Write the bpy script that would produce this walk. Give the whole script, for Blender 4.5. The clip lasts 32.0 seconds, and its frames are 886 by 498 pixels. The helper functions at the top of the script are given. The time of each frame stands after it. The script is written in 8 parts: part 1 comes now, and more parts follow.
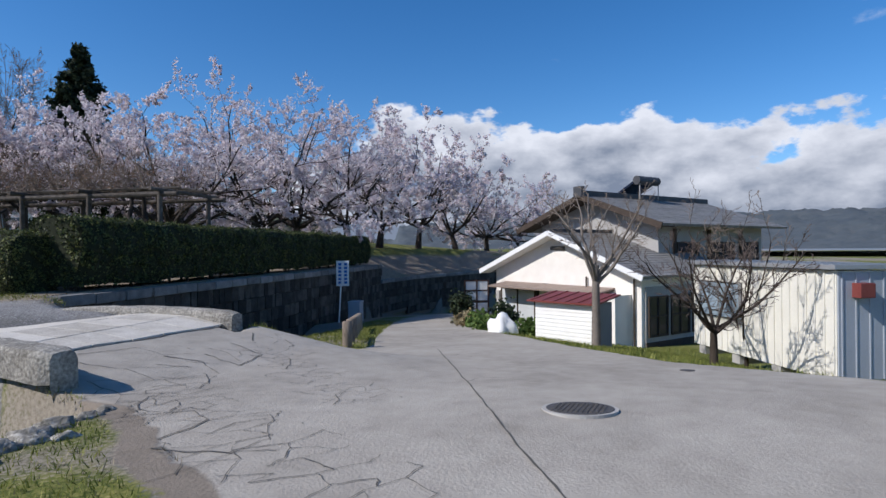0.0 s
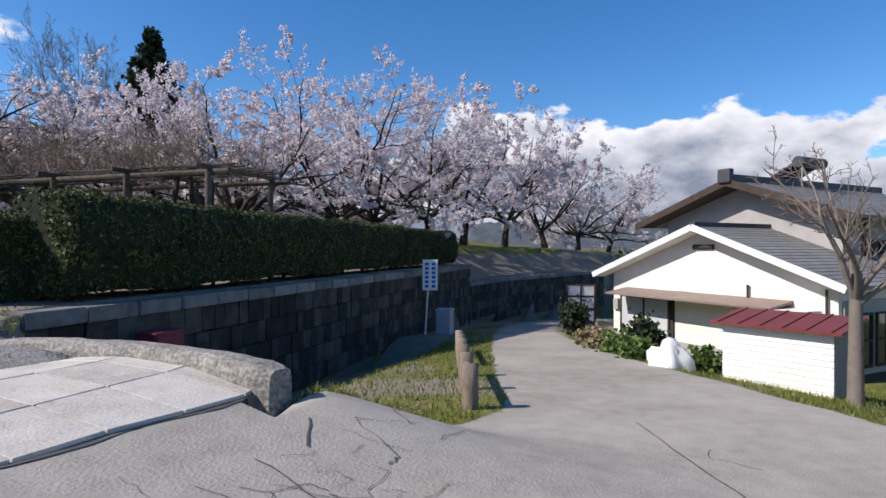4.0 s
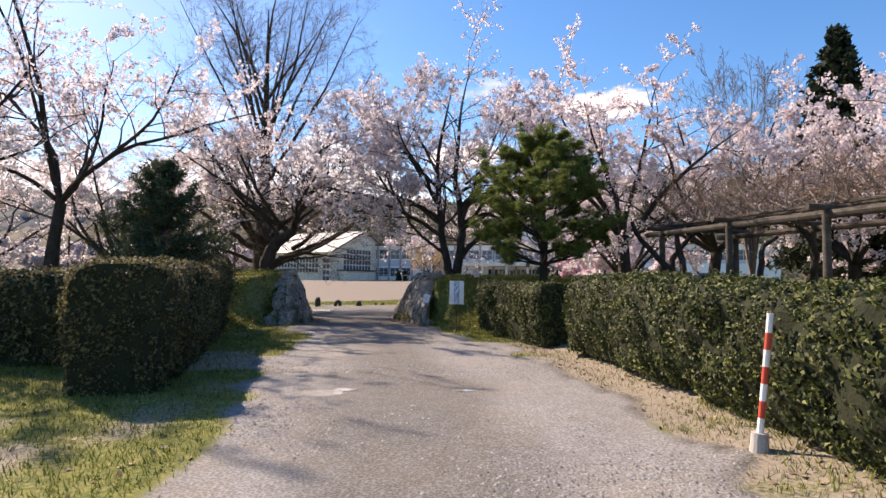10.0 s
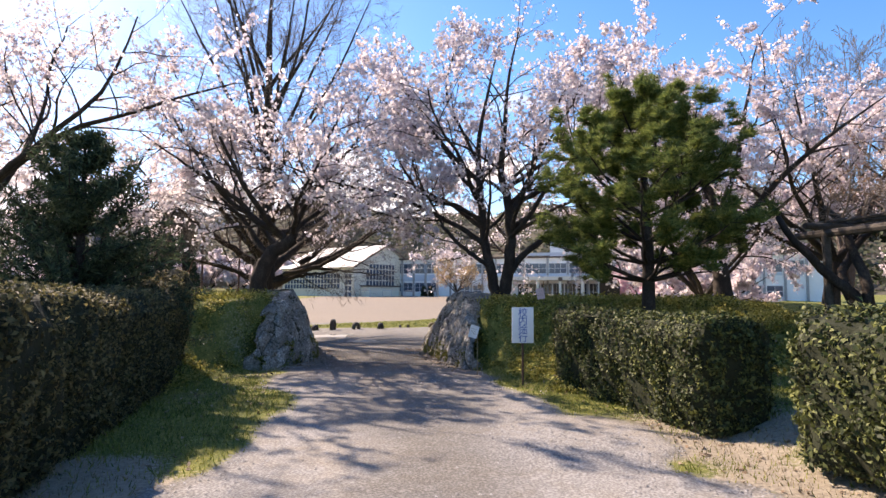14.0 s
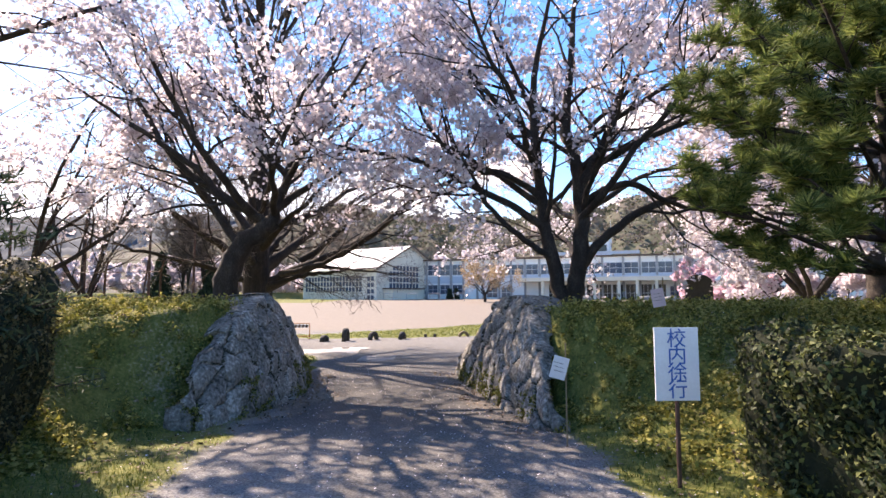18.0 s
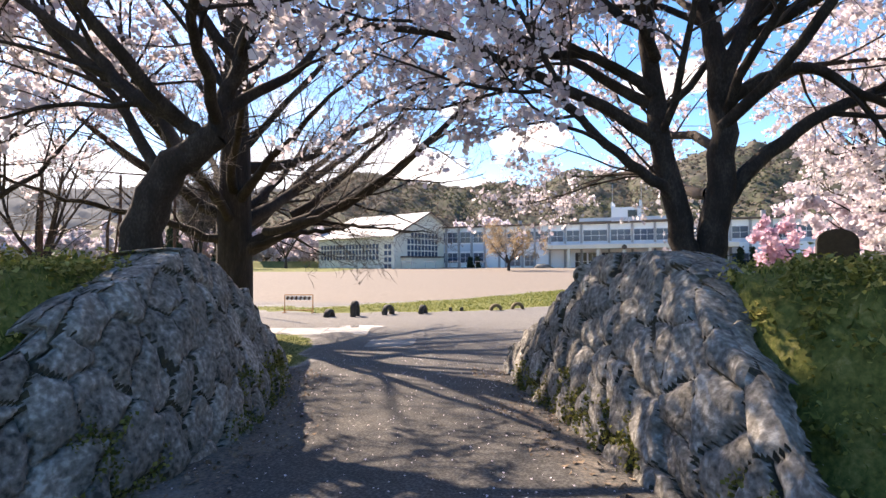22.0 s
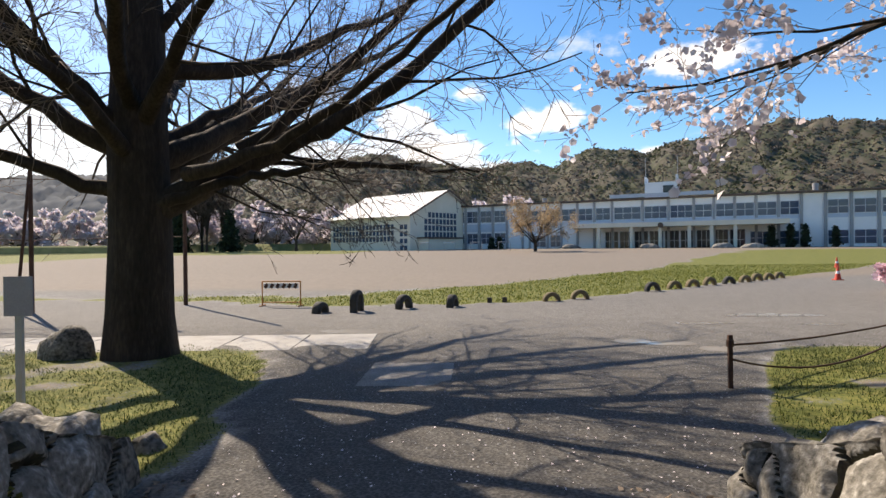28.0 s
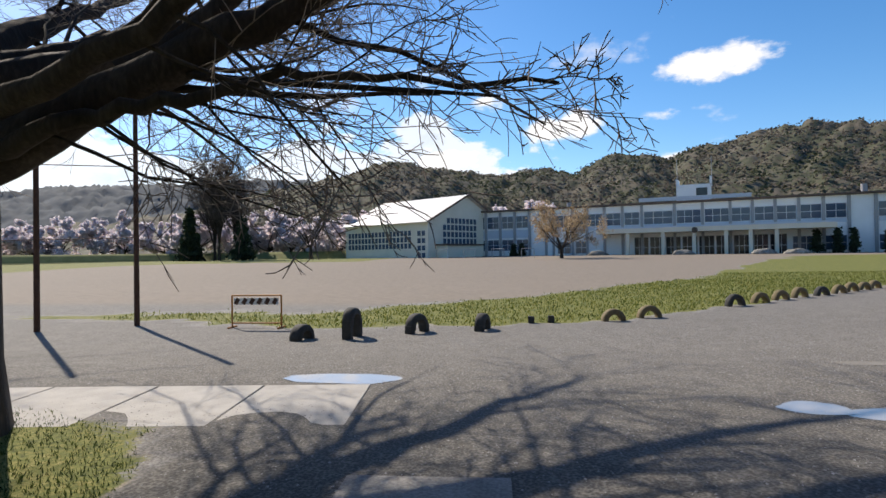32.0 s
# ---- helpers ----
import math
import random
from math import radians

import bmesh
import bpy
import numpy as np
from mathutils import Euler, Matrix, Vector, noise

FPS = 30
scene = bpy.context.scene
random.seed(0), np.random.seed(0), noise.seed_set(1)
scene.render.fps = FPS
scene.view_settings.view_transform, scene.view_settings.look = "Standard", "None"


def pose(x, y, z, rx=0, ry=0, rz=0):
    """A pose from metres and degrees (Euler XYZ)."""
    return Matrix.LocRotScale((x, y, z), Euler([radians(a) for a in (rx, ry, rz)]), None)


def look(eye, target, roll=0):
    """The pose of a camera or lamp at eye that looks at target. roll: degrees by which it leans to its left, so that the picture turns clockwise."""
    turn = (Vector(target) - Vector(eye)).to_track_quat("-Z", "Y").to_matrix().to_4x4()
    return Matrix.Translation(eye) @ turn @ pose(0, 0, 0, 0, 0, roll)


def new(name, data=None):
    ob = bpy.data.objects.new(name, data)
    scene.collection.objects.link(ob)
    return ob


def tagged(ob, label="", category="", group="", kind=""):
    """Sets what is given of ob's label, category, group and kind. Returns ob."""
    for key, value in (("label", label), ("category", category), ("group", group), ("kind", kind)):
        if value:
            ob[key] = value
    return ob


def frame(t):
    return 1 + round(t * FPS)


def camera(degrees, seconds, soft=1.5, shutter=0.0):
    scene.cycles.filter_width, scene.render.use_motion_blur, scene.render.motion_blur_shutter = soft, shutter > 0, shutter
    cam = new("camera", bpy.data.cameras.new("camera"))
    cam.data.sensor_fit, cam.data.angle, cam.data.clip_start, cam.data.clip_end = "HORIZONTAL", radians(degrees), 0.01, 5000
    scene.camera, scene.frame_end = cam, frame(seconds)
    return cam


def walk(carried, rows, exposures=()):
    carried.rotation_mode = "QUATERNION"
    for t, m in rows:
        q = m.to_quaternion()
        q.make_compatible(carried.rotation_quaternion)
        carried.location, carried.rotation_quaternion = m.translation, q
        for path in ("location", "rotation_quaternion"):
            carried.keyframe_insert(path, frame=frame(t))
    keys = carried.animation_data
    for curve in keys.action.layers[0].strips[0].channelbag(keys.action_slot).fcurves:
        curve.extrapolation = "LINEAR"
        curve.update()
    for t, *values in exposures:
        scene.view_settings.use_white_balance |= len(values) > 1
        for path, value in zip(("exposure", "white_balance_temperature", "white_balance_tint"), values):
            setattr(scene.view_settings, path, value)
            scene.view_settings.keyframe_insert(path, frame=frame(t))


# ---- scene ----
cam = camera(75.53, 32.0, soft=1.5, shutter=0.0)
PATH = [
    (0, (-3.691, -11.190, 1.008), (-1.850, -10.409, 1.011), -0.41),
    (1, (-2.490, -10.497, 1.041), (-0.652, -9.708, 1.039), -0.33),
    (2, (-1.375, -9.788, 1.018), (0.458, -8.987, 1.018), -0.24),
    (2.5, (-0.793, -9.312, 1.000), (1.036, -8.503, 1.004), -0.26),
    (4.5, (0.766, -7.117, 0.959), (2.343, -5.887, 0.960), 0.50),
    (5, (0.997, -6.582, 1.001), (2.268, -5.037, 1.002), 0.69),
    (5.5, (1.201, -6.040, 1.033), (2.162, -4.286, 1.023), 0.73),
    (6, (1.259, -5.472, 1.089), (1.923, -3.585, 1.078), 0.77),
    (6.5, (1.322, -4.874, 1.151), (1.787, -2.929, 1.141), 0.74),
    (7, (1.307, -4.308, 1.259), (1.625, -2.334, 1.257), 0.76),
    (8, (1.115, -3.173, 1.474), (1.290, -1.182, 1.517), 0.90),
    (9, (0.944, -1.953, 1.528), (1.063, 0.043, 1.599), 0.88),
    (10, (0.745, -0.598, 1.526), (0.848, 1.397, 1.629), 0.67),
    (11, (0.633, 0.861, 1.568), (0.711, 2.854, 1.710), 0.56),
    (12, (0.494, 2.294, 1.608), (0.545, 4.288, 1.753), 0.45),
    (13, (0.438, 3.688, 1.667), (0.471, 5.682, 1.822), 0.25),
    (14, (0.376, 5.036, 1.734), (0.396, 7.030, 1.886), 0.25),
    (14.5, (0.316, 5.727, 1.768), (0.327, 7.722, 1.915), 0.34),
    (16.5, (0.149, 8.555, 1.812), (0.119, 10.549, 1.963), -0.17),
    (17, (0.106, 9.194, 1.793), (0.065, 11.187, 1.952), -0.27),
    (18, (0.004, 10.540, 1.772), (-0.060, 12.532, 1.932), -0.18),
    (19, (-0.083, 11.807, 1.748), (-0.165, 13.799, 1.904), -0.28),
    (20, (-0.235, 13.032, 1.719), (-0.334, 15.026, 1.838), -0.38),
    (21, (-0.392, 14.335, 1.671), (-0.511, 16.329, 1.758), -0.18),
    (22, (-0.617, 15.586, 1.631), (-0.744, 17.581, 1.684), -0.28),
    (23, (-0.842, 16.801, 1.558), (-0.977, 18.796, 1.601), -0.18),
    (24, (-1.082, 18.009, 1.539), (-1.224, 20.004, 1.567), 0.02),
    (25, (-1.183, 19.006, 1.519), (-1.336, 21.000, 1.536), -0.28),
    (25.5, (-1.248, 19.561, 1.497), (-1.409, 21.555, 1.511), -0.38),
    (27.5, (-1.650, 21.878, 1.373), (-1.828, 23.870, 1.367), -0.48),
    (28, (-1.692, 22.450, 1.350), (-1.875, 24.442, 1.344), -0.68),
    (29, (-1.812, 23.644, 1.273), (-2.011, 25.634, 1.258), -0.69),
    (30, (-1.997, 24.833, 1.257), (-2.208, 26.822, 1.247), -0.69),
    (31, (-2.131, 25.908, 1.225), (-2.357, 27.895, 1.231), -0.79),
    (32, (-2.277, 26.848, 1.221), (-2.524, 28.833, 1.244), -0.89),
]
walk(cam, [(t, look(e, g, r)) for t, e, g, r in PATH], exposures=[(0, -0.05, 6000, 14), (2.5, 0.03, 6100, 15), (4.5, 0.3, 6500, 17), (6, 0.66, 7250, 19), (11, 0.92, 7850, 23), (17, 1.53, 7500, 24), (19, 1.56, 7350, 25), (22, 1.45, 7600, 22), (24, 1.18, 8200, 20), (26, 0.88, 8000, 18), (28, 0.68, 7450, 15), (30, 0.6, 7350, 14), (32, 0.4, 6900, 13)])

# ---- daylight ----
SUN_AZ = Vector((-0.72, 0.70, 0)).normalized()
SUN_EL = radians(39)
world = bpy.data.worlds.new("daylight")
scene.world = world
world.use_nodes = True
nt = world.node_tree
nt.nodes.clear()
sky = nt.nodes.new("ShaderNodeTexSky")
sky.sky_type = "NISHITA"
sky.sun_disc = False
sky.sun_elevation = SUN_EL
sky.sun_rotation = math.atan2(SUN_AZ.x, SUN_AZ.y)
sky.altitude = 700
sky.air_density, sky.dust_density, sky.ozone_density = 1.0, 0.6, 3.5
bg = nt.nodes.new("ShaderNodeBackground")
bg.inputs["Strength"].default_value = 0.142
wo = nt.nodes.new("ShaderNodeOutputWorld")
tc = nt.nodes.new("ShaderNodeTexCoord")


def wmath(op, a, b=None, c=None):
    n = nt.nodes.new("ShaderNodeMath")
    n.operation = op
    for i, v in enumerate((a, b, c)):
        if v is None:
            continue
        if isinstance(v, (int, float)):
            n.inputs[i].default_value = v
        else:
            nt.links.new(v, n.inputs[i])
    return n.outputs[0]


def wramp(v, lo, hi, a=0.0, b=1.0):
    n = nt.nodes.new("ShaderNodeMapRange")
    n.interpolation_type = "SMOOTHSTEP"
    nt.links.new(v, n.inputs[0])
    for i, val in enumerate((lo, hi, a, b)):
        if isinstance(val, (int, float)):
            n.inputs[i + 1].default_value = val
        else:
            nt.links.new(val, n.inputs[i + 1])
    return n.outputs[0]


def wnoise(vec, scale, detail, rough):
    n = nt.nodes.new("ShaderNodeTexNoise")
    nt.links.new(vec, n.inputs["Vector"])
    n.inputs["Scale"].default_value, n.inputs["Detail"].default_value, n.inputs["Roughness"].default_value = scale, detail, rough
    return n.outputs[0]


sep = nt.nodes.new("ShaderNodeSeparateXYZ")
nt.links.new(tc.outputs["Generated"], sep.inputs[0])
stretch = nt.nodes.new("ShaderNodeMapping")
stretch.inputs["Scale"].default_value = (1, 1, 1.9)
nt.links.new(tc.outputs["Generated"], stretch.inputs["Vector"])
puffs = wnoise(stretch.outputs[0], 5.5, 9, 0.55)
big = wnoise(stretch.outputs[0], 2.2, 3, 0.5)
# a bank of cumulus low in the east, a bright haze of cloud towards the sun, small puffs elsewhere
east = wmath("ADD", wmath("MULTIPLY", sep.outputs[0], 0.94), wmath("MULTIPLY", sep.outputs[1], 0.1))
west = wmath("ADD", wmath("MULTIPLY", sep.outputs[0], -0.62), wmath("MULTIPLY", sep.outputs[1], 0.78))
north = wmath("ADD", wmath("MULTIPLY", sep.outputs[0], -0.25), wmath("MULTIPLY", sep.outputs[1], 0.97))
bank_top = wmath("MAXIMUM", wramp(north, 0.82, 0.97, 0.0, 0.2), wmath("MAXIMUM", wramp(east, 0.72, 0.875, 0.0, 0.235), wramp(west, 0.55, 0.85, 0.0, 0.2)))
edge = wmath("ADD", bank_top, wmath("MULTIPLY", wmath("SUBTRACT", puffs, 0.5), 0.42))
low = wmath("MULTIPLY", wramp(wmath("SUBTRACT", edge, sep.outputs[2]), 0.0, 0.022), wramp(west, 0.6, 0.85, 1.0, 0.72))
scatter = wmath("MULTIPLY", wramp(wmath("ADD", puffs, wmath("MULTIPLY", big, 0.5)), 0.86, 0.98), wramp(sep.outputs[2], 0.55, 0.12))
cover = wmath("MAXIMUM", low, wmath("MULTIPLY", scatter, 0.9))
# single small cumulus clouds over the hills, by bearing and elevation
for bearing, rise, size in ((17.8, 16.6, 0.062), (20.6, 16.9, 0.05), (3.6, 12.2, 0.055), (6.2, 12.4, 0.05), (-6.5, 9.3, 0.075), (13.5, 12.6, 0.028), (15.5, 8.8, 0.04), (-2.5, 15.0, 0.03)):
    be, el = radians(bearing), radians(rise)
    off_ = nt.nodes.new("ShaderNodeVectorMath")
    off_.operation = "SUBTRACT"
    nt.links.new(tc.outputs["Generated"], off_.inputs[0])
    off_.inputs[1].default_value = (math.sin(be) * math.cos(el), math.cos(be) * math.cos(el), math.sin(el))
    flat_ = nt.nodes.new("ShaderNodeVectorMath")
    flat_.operation = "MULTIPLY"
    nt.links.new(off_.outputs[0], flat_.inputs[0])
    flat_.inputs[1].default_value = (1, 1, 2.6)
    far_ = nt.nodes.new("ShaderNodeVectorMath")
    far_.operation = "LENGTH"
    nt.links.new(flat_.outputs[0], far_.inputs[0])
    puff = wmath("ADD", wmath("SUBTRACT", size, far_.outputs["Value"]), wmath("MULTIPLY", wmath("SUBTRACT", wnoise(stretch.outputs[0], 16.0, 6, 0.6), 0.5), 0.14))
    cover = wmath("MAXIMUM", cover, wramp(puff, -0.006, 0.03, 0.0, 0.95))
shade_in = wmath("ADD", wmath("MULTIPLY", wnoise(stretch.outputs[0], 7.0, 6, 0.55), 0.5), wmath("MULTIPLY", wmath("SUBTRACT", edge, sep.outputs[2]), -1.6))
cloud_col = nt.nodes.new("ShaderNodeValToRGB")
nt.links.new(wmath("ADD", shade_in, wramp(west, 0.4, 0.9, 0.0, 0.15)), cloud_col.inputs[0])
cloud_col.color_ramp.elements[0].position, cloud_col.color_ramp.elements[0].color = 0.0, (1.6, 1.9, 2.4, 1)
cloud_col.color_ramp.elements[1].position, cloud_col.color_ramp.elements[1].color = 0.25, (5.9, 6.0, 6.1, 1)
mixc = nt.nodes.new("ShaderNodeMix")
mixc.data_type = "RGBA"
nt.links.new(cover, mixc.inputs[0])
deep = nt.nodes.new("ShaderNodeHueSaturation")
deep.inputs["Saturation"].default_value = 1.28
deep.inputs["Value"].default_value = 0.93
nt.links.new(sky.outputs[0], deep.inputs["Color"])
nt.links.new(deep.outputs[0], mixc.inputs[6])
nt.links.new(cloud_col.outputs[0], mixc.inputs[7])
nt.links.new(mixc.outputs[2], bg.inputs["Color"])
nt.links.new(bg.outputs[0], wo.inputs[0])

sun = new("sun", bpy.data.lights.new("sun", "SUN"))
sun.data.energy = 5.0
sun.data.angle = radians(0.55)
sun.data.color = (1.0, 0.93, 0.82)
sun.matrix_world = look((SUN_AZ * 50 * math.cos(SUN_EL)) + Vector((0, 0, 50 * math.sin(SUN_EL))), (0, 0, 0))

# ---- materials ----
MATS = {}


def mat(name, colors, scale=8.0, rough=0.8, bump=0.2, fine=60.0, metal=0.0, transl=0.0, spread=0.5, island=False, coat=0.0, obj=0.0, stretch3=None):
    """Noise-mottled surface: colours along a ramp driven by a coarse and a fine noise, with bump."""
    if name in MATS:
        return MATS[name]
    m = bpy.data.materials.new(name)
    m.use_nodes = True
    t = m.node_tree
    b = t.nodes["Principled BSDF"]
    geo = t.nodes.new("ShaderNodeNewGeometry")
    vec = geo.outputs["Position"]
    if stretch3:
        mp = t.nodes.new("ShaderNodeMapping")
        mp.inputs["Scale"].default_value = stretch3
        t.links.new(vec, mp.inputs["Vector"])
        vec = mp.outputs[0]
    n1 = t.nodes.new("ShaderNodeTexNoise")
    n1.inputs["Scale"].default_value, n1.inputs["Detail"].default_value = scale, 5
    n2 = t.nodes.new("ShaderNodeTexNoise")
    n2.inputs["Scale"].default_value, n2.inputs["Detail"].default_value = fine, 4
    t.links.new(vec, n1.inputs["Vector"])
    t.links.new(vec, n2.inputs["Vector"])
    mx = t.nodes.new("ShaderNodeMath")
    mx.operation = "MULTIPLY_ADD"
    mx.inputs[1].default_value, mx.inputs[2].default_value = 0.6, 0.2
    t.links.new(n1.outputs[0], mx.inputs[0])
    ad = t.nodes.new("ShaderNodeMath")
    ad.operation = "MULTIPLY_ADD"
    ad.inputs[1].default_value = spread
    t.links.new(n2.outputs[0], ad.inputs[0])
    t.links.new(mx.outputs[0], ad.inputs[2])
    last = ad.outputs[0]
    off = t.nodes.new("ShaderNodeMath")
    off.operation = "SUBTRACT"
    off.inputs[1].default_value = spread * 0.5
    t.links.new(last, off.inputs[0])
    last = off.outputs[0]
    if island or obj:
        rnd = geo.outputs["Random Per Island"]
        if obj:
            oi = t.nodes.new("ShaderNodeObjectInfo")
            rnd = oi.outputs["Random"]
        r = t.nodes.new("ShaderNodeMath")
        r.operation = "MULTIPLY_ADD"
        r.inputs[1].default_value = obj or 0.5
        t.links.new(rnd, r.inputs[0])
        t.links.new(last, r.inputs[2])
        r2 = t.nodes.new("ShaderNodeMath")
        r2.operation = "SUBTRACT"
        r2.inputs[1].default_value = (obj or 0.5) * 0.5
        t.links.new(r.outputs[0], r2.inputs[0])
        last = r2.outputs[0]
    ramp = t.nodes.new("ShaderNodeValToRGB")
    els = ramp.color_ramp.elements
    n = len(colors)
    for i, c in enumerate(colors):
        pos = 0.25 + 0.5 * i / max(1, n - 1)
        e = els[i] if i < 2 else els.new(pos)
        e.position, e.color = pos, (*c, 1)
    t.links.new(last, ramp.inputs[0])
    t.links.new(ramp.outputs[0], b.inputs["Base Color"])
    b.inputs["Roughness"].default_value, b.inputs["Metallic"].default_value = rough, metal
    b.inputs["Coat Weight"].default_value = coat
    b.inputs["Specular IOR Level"].default_value = 0.3
    if bump:
        bp = t.nodes.new("ShaderNodeBump")
        bp.inputs["Strength"].default_value = bump
        bp.inputs["Distance"].default_value = 0.02
        t.links.new(ad.outputs[0], bp.inputs["Height"])
        t.links.new(bp.outputs[0], b.inputs["Normal"])
    if transl:
        tr = t.nodes.new("ShaderNodeBsdfTranslucent")
        t.links.new(ramp.outputs[0], tr.inputs[0])
        ms = t.nodes.new("ShaderNodeMixShader")
        ms.inputs[0].default_value = transl
        t.links.new(b.outputs[0], ms.inputs[1])
        t.links.new(tr.outputs[0], ms.inputs[2])
        t.links.new(ms.outputs[0], t.nodes["Material Output"].inputs[0])
    MATS[name] = m
    return m


BARK = mat("cherry_bark", [(0.014, 0.011, 0.009), (0.034, 0.026, 0.021), (0.085, 0.07, 0.058)], 5, 0.92, 0.8, 40, stretch3=(1, 1, 0.5))
BARK_MOSS = mat("ginkgo_bark", [(0.014, 0.011, 0.008), (0.036, 0.027, 0.02), (0.08, 0.062, 0.046)], 4, 0.95, 1.0, 26, stretch3=(1, 1, 0.25))
TWIG = mat("twig_bark", [(0.06, 0.045, 0.04), (0.14, 0.105, 0.09)], 6, 0.9, 0.2)
TWIG_GREY = mat("pale_twig", [(0.13, 0.1, 0.08), (0.26, 0.21, 0.17)], 6, 0.9, 0.2)
BLOSSOM = mat("cherry_blossom", [(0.62, 0.53, 0.555), (0.76, 0.685, 0.71), (0.85, 0.81, 0.82)], 1.2, 0.8, 0, 30, transl=0.55, island=True)
BLOSSOM_PINK = mat("weeping_blossom", [(0.66, 0.44, 0.5), (0.8, 0.6, 0.66)], 1.2, 0.8, 0, 30, transl=0.5, island=True)
BUD = mat("brown_bud", [(0.2, 0.11, 0.07), (0.34, 0.22, 0.15)], 2, 0.9, 0, 30, transl=0.3, island=True)
PINE = mat("pine_needle", [(0.04, 0.07, 0.02), (0.13, 0.18, 0.045), (0.3, 0.34, 0.1)], 1.5, 0.7, 0, 20, transl=0.4, island=True)
CYPRESS = mat("cypress_spray", [(0.02, 0.036, 0.02), (0.05, 0.075, 0.038), (0.1, 0.13, 0.065)], 1.5, 0.8, 0, 20, transl=0.25, island=True)
CEDAR = mat("dark_needle", [(0.008, 0.016, 0.008), (0.022, 0.036, 0.016), (0.045, 0.06, 0.025)], 1.5, 0.8, 0, 20, transl=0.12, island=True)
HEDGE = mat("hedge_leaf", [(0.016, 0.025, 0.008), (0.05, 0.068, 0.02), (0.15, 0.165, 0.045)], 2.2, 0.65, 0, 20, transl=0.16, island=True)
# near-black green: the shade between the leaves, put into a solid core
HEDGE_SHADE_CORE = mat("hedge_shade_core", [(0.008, 0.012, 0.005), (0.03, 0.035, 0.015)], 8, 0.95, 0.8, 40)
HEDGE_DARK = mat("russet_hedge_leaf", [(0.03, 0.03, 0.015), (0.1, 0.095, 0.042), (0.23, 0.2, 0.09)], 1.6, 0.7, 0, 20, transl=0.38, island=True)

# ---- ground ----


def sstep(a, b, x):
    t = np.clip((np.asarray(x, float) - a) / (b - a), 0, 1)
    return t * t * (3 - 2 * t)


def interp(x, table):
    return np.interp(x, [p[0] for p in table], [p[1] for p in table])


def vnoise(x, y, s, seed=0):
    """Smooth value noise in about -1..1."""
    x, y = np.asarray(x, float) / s + seed * 17.3, np.asarray(y, float) / s - seed * 9.1
    xi, yi = np.floor(x), np.floor(y)
    fx, fy = x - xi, y - yi
    fx, fy = fx * fx * (3 - 2 * fx), fy * fy * (3 - 2 * fy)

    def h(a, b):
        v = np.sin(a * 127.1 + b * 311.7 + seed * 74.7) * 43758.5453
        return v - np.floor(v)

    return 2 * ((h(xi, yi) * (1 - fx) + h(xi + 1, yi) * fx) * (1 - fy) + (h(xi, yi + 1) * (1 - fx) + h(xi + 1, yi + 1) * fx) * fy) - 1


PATH_Z = [(-5.6, -0.5), (-4.7, -0.37), (-4.0, -0.25), (-3.7, -0.36), (-2.0, -0.36), (-1.75, -0.16), (-1.2, -0.09), (1, 0.0), (8, 0.02), (14, 0.02), (17, -0.02), (20, -0.1), (23, -0.22), (27, -0.36), (38, -0.45), (60, -0.35), (85, 0.35), (110, 0.8), (200, 1.6), (4000, 2)]
ROCK_R = [(14.5, 2.1), (16.5, 1.6), (18.0, 1.22), (18.7, 1.0), (20.0, 0.72), (21.0, 0.52), (22.0, 0.36), (23.75, 0.1), (25.5, -0.1), (26.4, -0.2), (28, -0.3)]
ROCK_L = [(14.5, -4.0), (16.5, -3.75), (18.5, -3.6), (19.4, -3.25), (20.2, -3.12), (21.5, -3.1), (23.6, -3.45), (25.3, -3.95), (26.2, -4.25), (28, -4.8)]
WALL_N = [(-40, -2.5), (0.0, -1.7), (3.4, -0.6), (4.39, 1.16), (29.4, 7.33), (34, 7.9), (40, 7.3), (50, 5.8), (60, 4.5), (90, 0)]
BANK_S = [(-40, -6.4), (-3, -6.3), (0.2, -6.0), (4.4, -4.2), (6.5, -2.0), (9.9, -0.9), (14.5, 0.6), (22, 3.4), (30, 6.5), (60, 4)]
ROAD_R = [(-60, -60), (3, -17), (5.29, -12.76), (6.4, -10.9), (9.0, -8.9), (12.0, -6.9), (15, -4.8), (20, -1.8), (26, 0.9), (30, 2.4), (34, 2.9), (40, 2.2), (50, 0.3), (90, -6)]
ROAD_L = [(-60, -20), (-3.2, -10.2), (-1.6, -9.1), (-0.96, -8.5), (-0.44, -7.5), (0.0, -6.7), (0.45, -5.9), (0.6, -5.0), (0.75, -3.9), (4.2, -4.1), (7.4, -4.6), (8.5, -4.2), (11, -2.8), (19.2, 1.1), (27, 4.3), (31, 5.6), (35, 6.2), (40, 5.8), (50, 4.3), (90, -2)]


def road_z(x, y):
    s = (np.asarray(x, float) - 1.84) * 0.89 + (np.asarray(y, float) + 10.25) * 0.455
    return -0.52 - np.where(s > 0, 0.088 * np.minimum(s, 60), 0.02 * np.maximum(s, -60))


